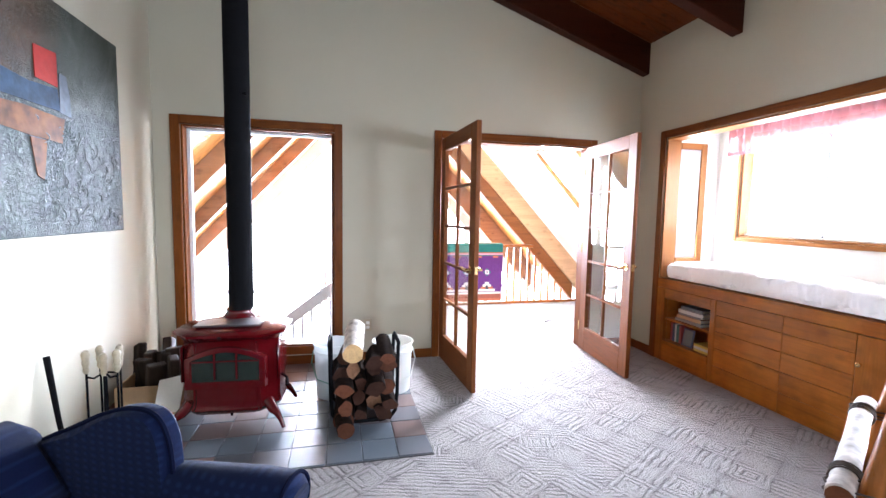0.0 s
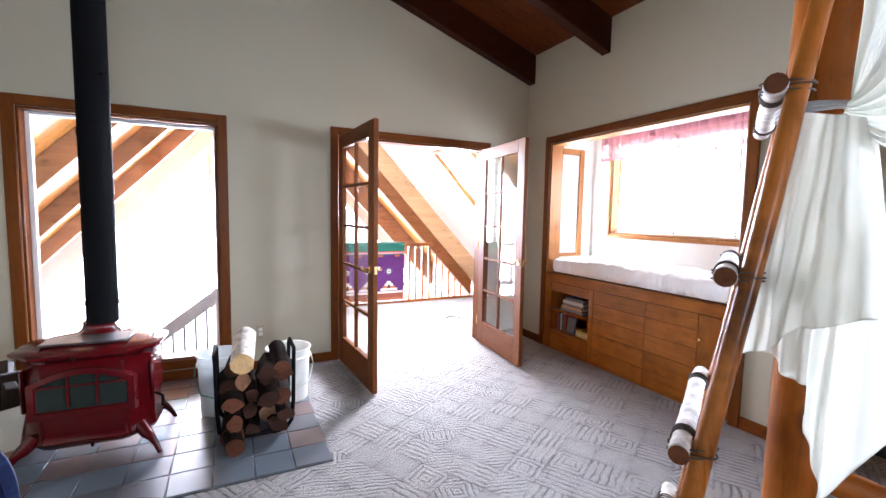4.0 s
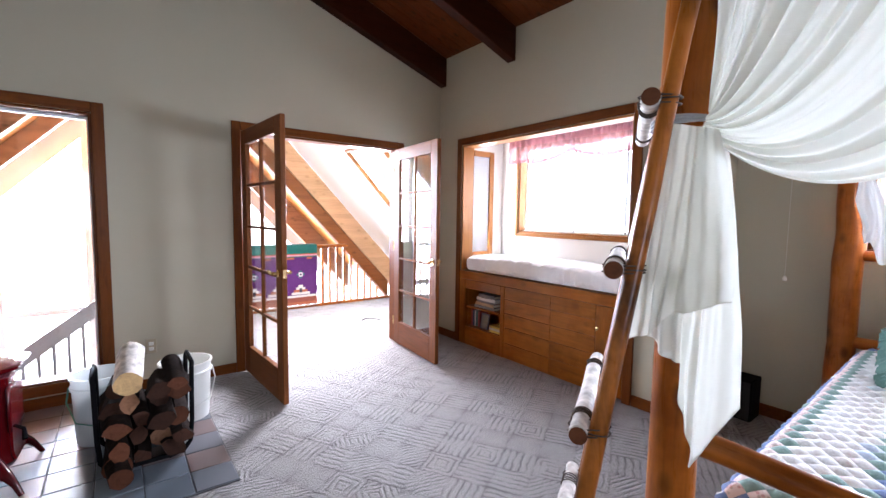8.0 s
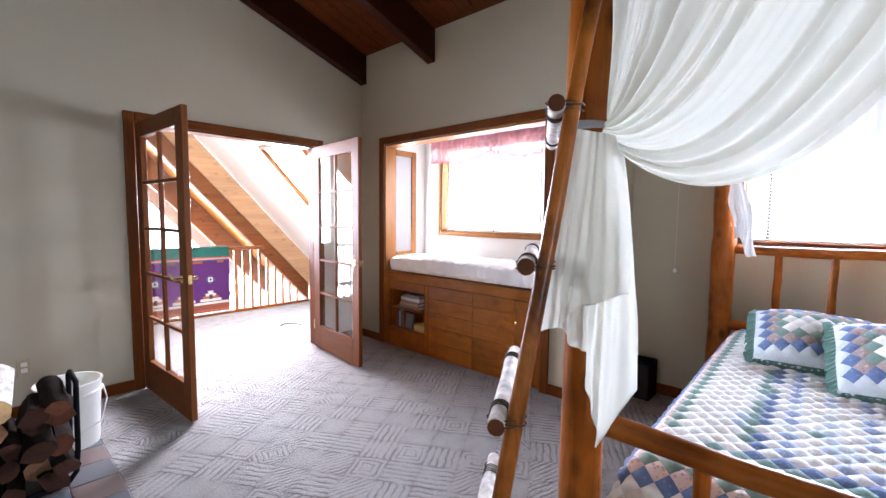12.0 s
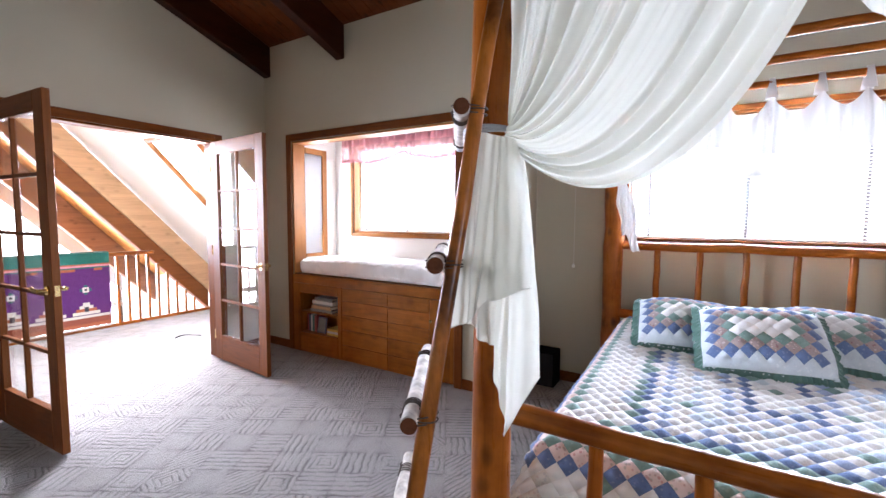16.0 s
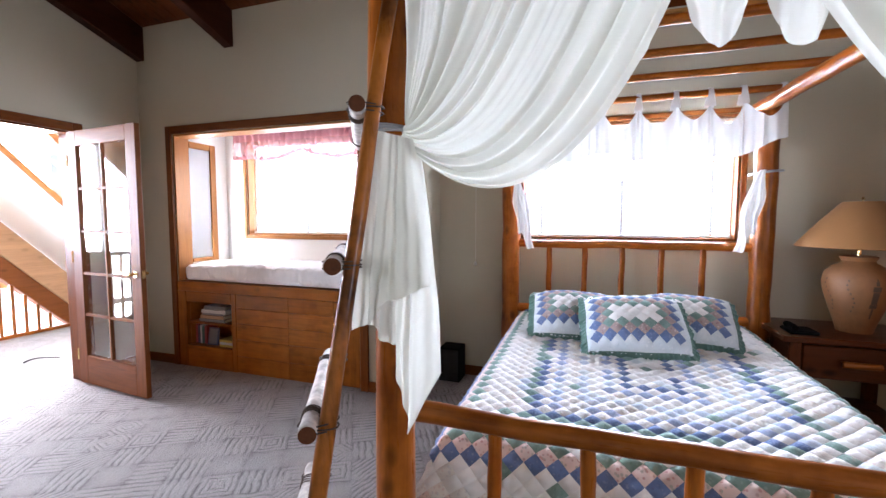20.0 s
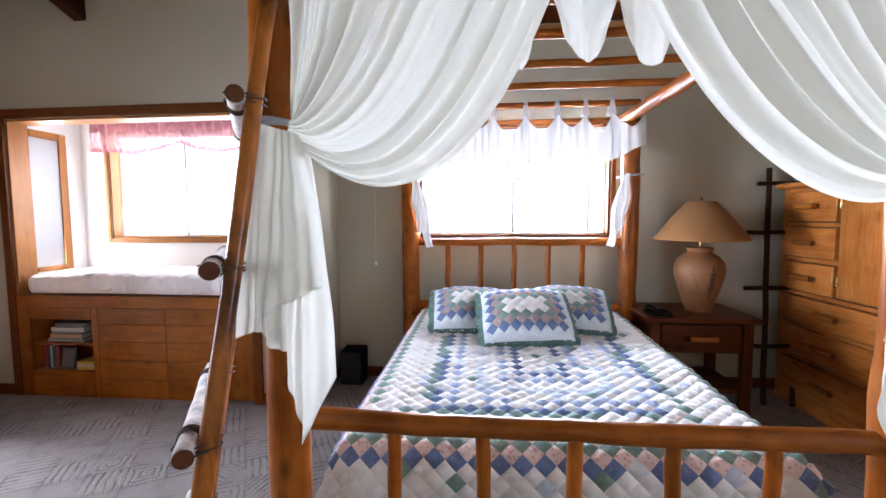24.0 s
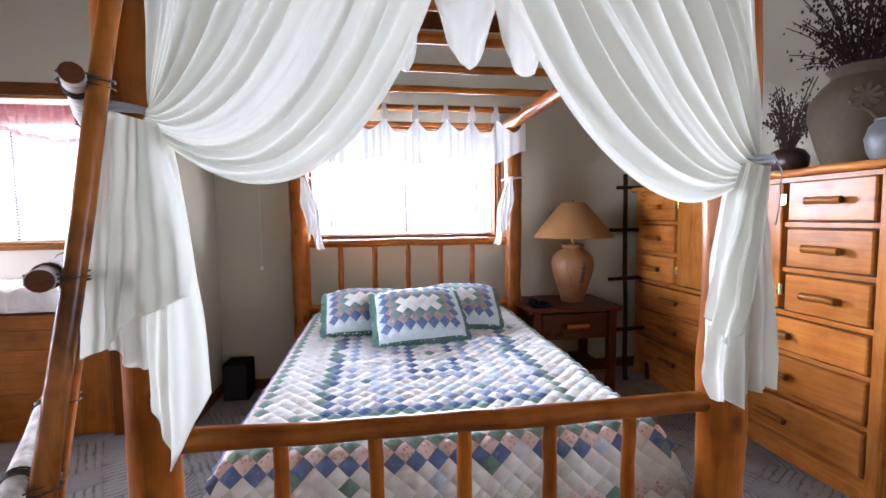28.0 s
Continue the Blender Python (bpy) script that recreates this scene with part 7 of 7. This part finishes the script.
bm = nb()
for a0 in (3.25, 2.55, 3.95, 1.8):
    tall = a0 == 3.25
    for k in range(6 if tall else 8):
        if tall:
            w, h0, h1 = ((0.05, 0.30, 0.325), (0.12, 0.265, 0.295), (0.10, 0.19, 0.262), (0.13, 0.165, 0.188), (0.04, 0.10, 0.162), (0.02, 0.326, 0.34))[k]
            vs = [bm.verts.new(on_pot(a0 + s * w, h)) for s, h in ((-1, h0), (-0.3, h0), (0.3, h0), (1, h0), (1, h1), (0.3, h1), (-0.3, h1), (-1, h1))]
            bm.faces.new(vs)
        else:
            h = 0.14 + k * 0.026
            off = 0.10 * math.sin(k * 0.8)
            bm.faces.new([bm.verts.new(on_pot(a0 + off + dx, h + dh)) for dx, dh in ((-0.035, 0), (0, -0.008), (0.035, 0), (0, 0.008))])
part("painted_marks", bm, M_MARK, lamp, "dark painted marks")["kind"] = "stuff"
bm = nb()
lathe(bm, [(0.012, 0.46), (0.012, 0.53), (0.02, 0.535), (0.02, 0.58), (0.0, 0.585)], (LX, LY, NZ), 12)
tube(bm, [(LX - 0.07, LY, NZ + 0.765), (LX + 0.07, LY, NZ + 0.765)], 0.003, 6)
tube(bm, [(LX, LY, NZ + 0.58), (LX, LY, NZ + 0.80)], 0.003, 6)
lathe(bm, [(0, 0.795), (0.01, 0.797), (0.006, 0.81), (0, 0.815)], (LX, LY, NZ), 10)
part("stem", bm, M_BRASS, lamp, "brass stem")
bm = nb()
lathe(bm, [(0.305, 0.512), (0.308, 0.516), (0.30, 0.528), (0.20, 0.66), (0.095, 0.782), (0.09, 0.785), (0.086, 0.78), (0.19, 0.66), (0.295, 0.524), (0.305, 0.512)], (LX, LY, NZ), 48)
part("shade", bm, cloth("tan_lampshade", (0.42, 0.205, 0.07), 0.02, 0.8, 200, 0.08, 5), lamp, "tan pleated cone shade")

M_DECO = {a: wood("dark_twig_" + a, (0.03, 0.009, 0.003), a, 0.5, 0.8, 0.55, 0.9) for a in "yz"}
deco = thing("decorative_ladder", "small rustic ladder standing in the dark corner", "ladder", (0.5, -6.05, 0))
for k, (y0, y1) in enumerate(((-5.99, -6.13), (-6.19, -6.36))):
    part("rail", log(nb(), (0.30, y0, 0.0), (0.58, y1, 1.72), 0.019, 200 + k, 9, 10, 0.005), M_DECO["z"], deco)
for i, (z, y0) in enumerate(((0.42, -5.86), (0.835, -5.90), (1.243, -5.94), (1.61, -6.03))):
    x = 0.28 + 0.163 * z
    part("rung", log(nb(), (x, y0, z), (x, y0 - 0.42, z), 0.016, 210 + i, 5, 10, 0.003), M_DECO["y"], deco)

# dried flowers and pots on the dresser
M_CLAY = plain("carved_clay", (0.08, 0.054, 0.028), 0.8, 35, 0.25, 0.6, 5)
M_DRIED = plain("dried_stems", (0.03, 0.009, 0.008), 0.9, 60, 0.4, 0.4)
M_DRIED2 = plain("dried_heather", (0.05, 0.024, 0.016), 0.9, 60, 0.4, 0.4)


def vase(label, x, y, prof, mat, seg=36):
    root = thing("vase", label, "vase", (x, y, DRZ - 0.004), "pots on the dresser")
    b_ = nb()
    lathe(b_, prof, (x, y, DRZ - 0.004), seg)
    part("body", b_, mat, root)
    return root


v1 = vase("tall carved clay vase holding dried flowers on the dresser", -1.0, -6.46, [(0, 0), (0.12, 0), (0.13, 0.01), (0.165, 0.12), (0.205, 0.27), (0.20, 0.35), (0.155, 0.42), (0.115, 0.46), (0.115, 0.485), (0.135, 0.51), (0.125, 0.51), (0.10, 0.48), (0, 0.30)], M_CLAY)
bm = nb()
tube(bm, [Vector((-1.0 + 0.212 * math.cos(2.35 + 0.25 * math.sin(j * 0.9)), -6.46 + 0.212 * math.sin(2.35 + 0.25 * math.sin(j * 0.9)), DRZ + 0.12 + 0.04 * j)) for j in range(6)], 0.008, 6)
part("relief", bm, M_CLAY, v1, "carved flower stem")
for k in range(9):
    an = 2 * math.pi * k / 9
    c = Vector((-1.0 + 0.198 * math.cos(2.35), -6.46 + 0.198 * math.sin(2.35), DRZ + 0.32))
    t_ = Vector((-math.sin(2.35), math.cos(2.35), 0))
    bm = nb()
    tube(bm, [c, c + t_ * 0.06 * math.cos(an) + Vector((0, 0, 0.06 * math.sin(an))) + Vector((0.008 * math.cos(2.35), 0.008 * math.sin(2.35), 0))], [0.012, 0.018], 6)
    part("petal", bm, M_CLAY, v1)
v2 = vase("dark round pot with dried heather on the dresser", -0.66, -6.42, [(0, 0), (0.07, 0), (0.10, 0.05), (0.105, 0.10), (0.08, 0.14), (0.05, 0.155), (0.045, 0.15), (0, 0.10)], plain("dark_glaze", (0.035, 0.018, 0.012), 0.35, 30, 0.3, 0.1))
v3 = vase("pale painted jar on the dresser", -1.24, -6.33, [(0, 0), (0.05, 0), (0.075, 0.05), (0.085, 0.11), (0.07, 0.17), (0.05, 0.19), (0.055, 0.2), (0.045, 0.2), (0, 0.15)], plain("pale_glaze", (0.14, 0.14, 0.145), 0.4, 18, 0.35, 0.1, 12))


def dried(label, x, y, z, count, h0, h1, spread, mat, seed, size):
    rn = random.Random(seed)
    root = thing("dried_flowers", label, "dried flowers", (x, y, z))
    b_, heads = nb(), nb()
    for i in range(count):
        a, s, h = rn.uniform(0, 6.28), rn.uniform(0.1, spread), rn.uniform(h0, h1)
        end = Vector((x + s * math.cos(a), y + 0.7 * s * math.sin(a), z + h))
        mid = Vector((x, y, z)).lerp(end, 0.5) + Vector((0, 0, 0.05))
        pts = curve([(x + rn.uniform(-0.03, 0.03), y + rn.uniform(-0.03, 0.03), z - 0.05), mid, end], 4)
        tube(b_, pts, 0.0025, 4)
        for k in range(16):
            f = rn.uniform(0.3, 1.0)
            p = pts[min(int(f * (len(pts) - 1)), len(pts) - 1)]
            q = p + Vector((rn.uniform(-1, 1), rn.uniform(-1, 1), rn.uniform(-0.6, 1))) * 0.035
            r = size * rn.uniform(0.6, 1.3)
            vs = [heads.verts.new(q + Vector(d) * r) for d in ((1, 0, 0), (-1, 0, 0), (0, 1, 0), (0, -1, 0), (0, 0, 1.4), (0, 0, -1.4))]
            for f_ in ((0, 2, 4), (2, 1, 4), (1, 3, 4), (3, 0, 4), (2, 0, 5), (1, 2, 5), (3, 1, 5), (0, 3, 5)):
                heads.faces.new([vs[m_] for m_ in f_])
    part("stem_bunch", b_, mat, root)["kind"] = "stuff"
    part("flower_bunch", heads, mat, root)["kind"] = "stuff"


dried("dark red dried flowers standing in the tall vase", -1.0, -6.46, DRZ + 0.42, 90, 0.16, 0.62, 0.36, M_DRIED, 3, 0.0075)
dried("brown dried heather standing in the dark pot", -0.66, -6.42, DRZ + 0.1, 40, 0.14, 0.46, 0.16, M_DRIED2, 4, 0.007)

spk = thing("loudspeaker", "small black loudspeaker on the carpet in the corner", "loudspeaker", (0.5, -2.9, 0))
bm = nb()
box(bm, 0.40, 0.58, -2.99, -2.81, 0.0, 0.285, 0.006)
part("cabinet", bm, M_BLACK, spk)
bm = nb()
box(bm, 0.392, 0.399, -2.98, -2.82, 0.012, 0.273, 0.003)
part("grille", bm, plain("black_grille", (0.015, 0.015, 0.016), 0.95, 300, 0.2, 0.6), spk, "black cloth grille")
cordt = thing("pull_cord", "white pull cord with a small knob by the wall", "cord", (0.6, -3.07, 0.97))
bm = nb()
tube(bm, [(0.60, -3.07, 1.0), (0.602, -3.07, 1.8), (0.603, -3.07, ceil_z(0.6))], 0.0009, 5)
part("cord", bm, M_PLASTIC, cordt)
bm = nb()
lathe(bm, [(0, 0), (0.012, 0.005), (0.013, 0.02), (0.005, 0.035), (0, 0.036)], (0.60, -3.07, 0.965), 12)
part("knob", bm, M_PLASTIC, cordt)
card = thing("window_card", "pale grey card hanging in the bed window", "card", (0.66, -4.22, 1.72))
bm = nb()
box(bm, 0.652, 0.656, -4.30, -4.165, 1.66, 1.85, 0.002)
part("panel", bm, plain("grey_card", (0.6, 0.6, 0.6), 0.7), card)
bm = nb()
for k in range(7):
    a = math.pi * (0.15 + 0.7 * k / 6)
    tube(bm, [(0.6515, -4.23 - 0.05 * math.cos(a), 1.80 + 0.05 * math.sin(a)), (0.6505, -4.23 - 0.05 * math.cos(a), 1.80 + 0.05 * math.sin(a))], 0.006, 8)
part("dots", bm, plain("grey_print", (0.2, 0.2, 0.2), 0.7), card, "grey printed dots")
wall_plate("light_switch", "black rectangular switch plate by the window seat", "switch", "x", 0.0, -2.50, 1.12, 0.075, 0.12, ((0, 0.018),))

# ---- pink valance over the window seat ----
val = thing("valance", "gathered pink gauze valance with a scalloped ruffled hem", "curtain", (0.54, -1.36, 2.2))
PV0, PV1, VZ = -0.56, -2.20, 2.19


def val_len(u):
    return 0.235 - 0.085 * math.exp(-((u - 0.5) / 0.075) ** 2) - 0.03 * (2 * u - 1) ** 6 + 0.012 * math.cos(8 * math.pi * u)


def val_place(top, low):
    def at(u, v):
        z = VZ + top + (-low(u) - top) * v
        g = math.sin(u * 150 + 1.5 * math.sin(u * 23)) * (0.010 + 0.012 * v) + 0.014 * noise.noise(Vector((u * 30, v * 3, 0)))
        return Vector((0.535 + g, PV0 + (PV1 - PV0) * u, z + 0.006 * math.sin(u * 61 + 2 * math.sin(u * 17)) * (1 - v)))
    return at


bm = nb()
sheet(bm, 330, 12, val_place(-0.07, val_len))
part("skirt", bm, M_PINK, val)
bm = nb()
sheet(bm, 330, 6, val_place(0.03, lambda u: 0.075))
part("header", bm, cloth("rose_header", (0.52, 0.23, 0.25), 0.05, c2=(0.62, 0.34, 0.36)), val, "rose gathered header")
bm = nb()
sheet(bm, 400, 3, lambda u, v: Vector((0.53 + 0.016 * math.sin(u * 210) + 0.006 * v, PV0 + (PV1 - PV0) * u, VZ - val_len(u) + 0.012 - 0.035 * v + 0.004 * math.sin(u * 260))))
part("ruffle", bm, bpy.data.materials["rose_header"], val, "rose ruffled hem")
bm = nb()
tube(bm, [(0.58, PV0 + 0.03, VZ - 0.03), (0.58, PV1 - 0.03, VZ - 0.03)], 0.008, 8)
part("rod", bm, M_PLASTIC, val)

# ---- books in the niche ----
COVERS = [plain("book_cover_" + str(i), c, 0.5, 60, 0.1, 0.1) for i, c in enumerate(((0.45, 0.45, 0.43), (0.04, 0.05, 0.10), (0.25, 0.04, 0.04), (0.5, 0.36, 0.06), (0.03, 0.10, 0.09), (0.12, 0.12, 0.13), (0.33, 0.2, 0.1)))]
M_PAGE = plain("book_pages", (0.62, 0.58, 0.48), 0.9, 200, 0.1, 0.2)


def book(x0, x1, y0, y1, z0, z1, col, spine, label):
    root = thing("book", label, "book", ((x0 + x1) / 2, (y0 + y1) / 2, z0), "books in the niche")
    lying = (z1 - z0) < min(x1 - x0, abs(y1 - y0))
    ya, yb = min(y0, y1), max(y0, y1)
    t = 0.003
    b_ = nb()
    if lying:
        box(b_, x0, x1, ya, yb, z0, z0 + t)
        box(b_, x0, x1, ya, yb, z1 - t, z1)
        box(b_, x0, x0 + t, ya, yb, z0 + t, z1 - t)
    else:
        box(b_, x0, x1, ya, ya + t, z0, z1)
        box(b_, x0, x1, yb - t, yb, z0, z1)
        box(b_, x0, x0 + t, ya + t, yb - t, z0, z1)
    part("cover", b_, COVERS[col], root)
    b_ = nb()
    if lying:
        box(b_, x0 + 0.004, x1 - 0.005, ya + 0.005, yb - 0.005, z0 + t, z1 - t)
    else:
        box(b_, x0 + 0.004, x1 - 0.005, ya + t, yb - t, z0 + 0.004, z1 - 0.005)
    part("pages", b_, M_PAGE, root, "cream page block")


z = 0.419
for i, (h, c, inset, l_) in enumerate(((0.026, 5, 0.03, 0.30), (0.03, 6, 0.035, 0.27), (0.022, 5, 0.045, 0.25), (0.03, 0, 0.03, 0.28), (0.028, 5, 0.05, 0.24))):
    book(inset, inset + 0.17, -0.60 - 0.01 * i, -0.60 - 0.01 * i - l_, z, z + h, c, 0, "book lying in a stack on the niche shelf")
    z += h + 0.001
y = -0.52
for i, (t, c, h) in enumerate(((0.022, 2, 0.17), (0.028, 1, 0.165), (0.018, 0, 0.172), (0.03, 4, 0.16), (0.024, 2, 0.168))):
    book(0.06, 0.19, y, y - t, 0.201, 0.201 + h, c, 0, "upright book at the bottom of the niche")
    y -= t + 0.002
z = 0.201
for i, (h, c) in enumerate(((0.02, 3), (0.022, 0), (0.02, 3))):
    book(0.03, 0.17, -0.83, -0.995, z, z + h, c, 0, "paperback lying flat at the bottom of the niche")
    z += h + 0.001
fr = thing("picture_frame", "small dark picture frame leaning in the niche", "picture frame", (0.07, -0.72, 0.2))
for nm, mat, sh in (("frame", COVERS[1], 0.0), ("print", COVERS[5], 0.012)):
    bm = nb()
    box(bm, 0.0 - (0.002 if sh else 0), 0.012 - (0.011 if sh else 0), -0.06 + sh, 0.06 - sh, sh, 0.16 - sh, 0.002, pose(0.04, -0.735, 0.2025, 0, 10, 0))
    part(nm, bm, mat, fr)

# ---- hanging rug and the strap on the landing ----
rug = thing("hanging_rug", "teal and purple woven rug with stepped motifs hung over the railing", "rug", (-1.19, 2.2, 0.93))
RUGC = {"teal": (0.012, 0.10, 0.085), "purple": (0.065, 0.014, 0.09), "orange": (0.27, 0.08, 0.035), "white": (0.45, 0.43, 0.38), "rust": (0.18, 0.05, 0.03), "dark": (0.03, 0.03, 0.04), "pink": (0.5, 0.2, 0.25)}
RUGM = {k: cloth("rug_" + k, c, 0, 0.95, 300, 0.15, 30, fold_relief=0.5) for k, c in RUGC.items()}
RX0, RX1, RF = -1.76, -0.625, RY - 0.055


def band(z0, z1, col, x0=RX0, x1=RX1, lift=0.0):
    b_ = nb()
    box(b_, x0, x1, RF - 0.006 - lift, RF - lift, z0, z1)
    part("stripe", b_, RUGM[col], rug)


for z0, z1, c in ((0.80, 0.925, "teal"), (0.785, 0.80, "orange"), (0.765, 0.785, "pink"), (0.75, 0.765, "teal"), (0.20, 0.75, "purple"), (0.17, 0.20, "white"), (0.10, 0.17, "rust"), (0.06, 0.10, "orange")):
    band(z0, z1, c)
bm = nb()
sheet(bm, 2, 10, lambda a, b: Vector((RX0 + (RX1 - RX0) * a, RY - 0.058 + 0.116 * b, 0.925 + 0.012 * math.sin(math.pi * b))), 0.005)
part("fold", bm, RUGM["teal"], rug)
bm = nb()
box(bm, RX0, RX1, RY + 0.052, RY + 0.058, 0.35, 0.925)
part("back_fall", bm, RUGM["purple"], rug)
for cx in (-1.50, -1.19, -0.87):
    for w, h, dz, c, l_ in ((0.11, 0.03, 0.0, "teal", 0.001), (0.03, 0.11, 0.0, "teal", 0.0015), (0.06, 0.06, 0, "white", 0.002), (0.025, 0.025, 0, "dark", 0.003)):
        band(0.50 + dz - h / 2, 0.50 + dz + h / 2, c, cx - w / 2, cx + w / 2, 0.001 + l_)
    for k in range(4):
        w = 0.26 - 0.065 * k
        band(0.21 + 0.035 * k, 0.245 + 0.035 * k, "white" if k != 1 else "orange", cx - w / 2, cx + w / 2, 0.002)
    band(0.24, 0.30, "dark", cx - 0.02, cx + 0.02, 0.004)
    for s in (-1, 1):
        band(0.72, 0.75, "orange", cx + s * 0.13 - 0.04, cx + s * 0.13 + 0.04, 0.002)
bm = nb()
k = 0
x = RX0
while x < RX1:
    tube(bm, [(x, RF - 0.003, 0.062), (x + 0.004 * math.sin(k), RF - 0.006, 0.0355)], [0.004, 0.0055], 5)
    x += 0.014
    k += 1
part("fringe", bm, RUGM["white"], rug, "knotted pale fringe")
strap = thing("strap", "dark curled strap lying on the bright landing carpet", "strap", (-0.35, 0.95, 0))
bm = nb()
sheet(bm, 20, 2, lambda a, b: Vector((-0.47 + 0.22 * a, 1.02 - 0.10 * a + 0.03 * math.sin(a * 5) + 0.022 * (b - 0.5), 0.003 + 0.018 * math.sin(math.pi * a) + 0.004 * b)), 0.003)
part("band", bm, M_BLACK, strap)

# ---- slate tiles of the hearth, one by one ----
bm = nb()
box(bm, -0.0965, 0.0965, -0.0985, 0.0985, 0.0, 0.008, 0.003)
tile_mesh = finish(bm, M_SLATE, "tile")
trnd = random.Random(2)
NXT, NYT = 10, 8
for i in range(NXT):
    for j in range(NYT):
        x = -2.4945 - 0.0985 - i * 0.1972
        y = -1.64 + 0.101 + j * 0.2025
        piece("tile", tile_mesh, hearth, Matrix.Translation(Vector((x + 3.48, y + 0.82, 0.004 + trnd.uniform(0, 0.0012)))) @ Matrix.Rotation(trnd.choice((0, math.pi)), 4, "Z"))
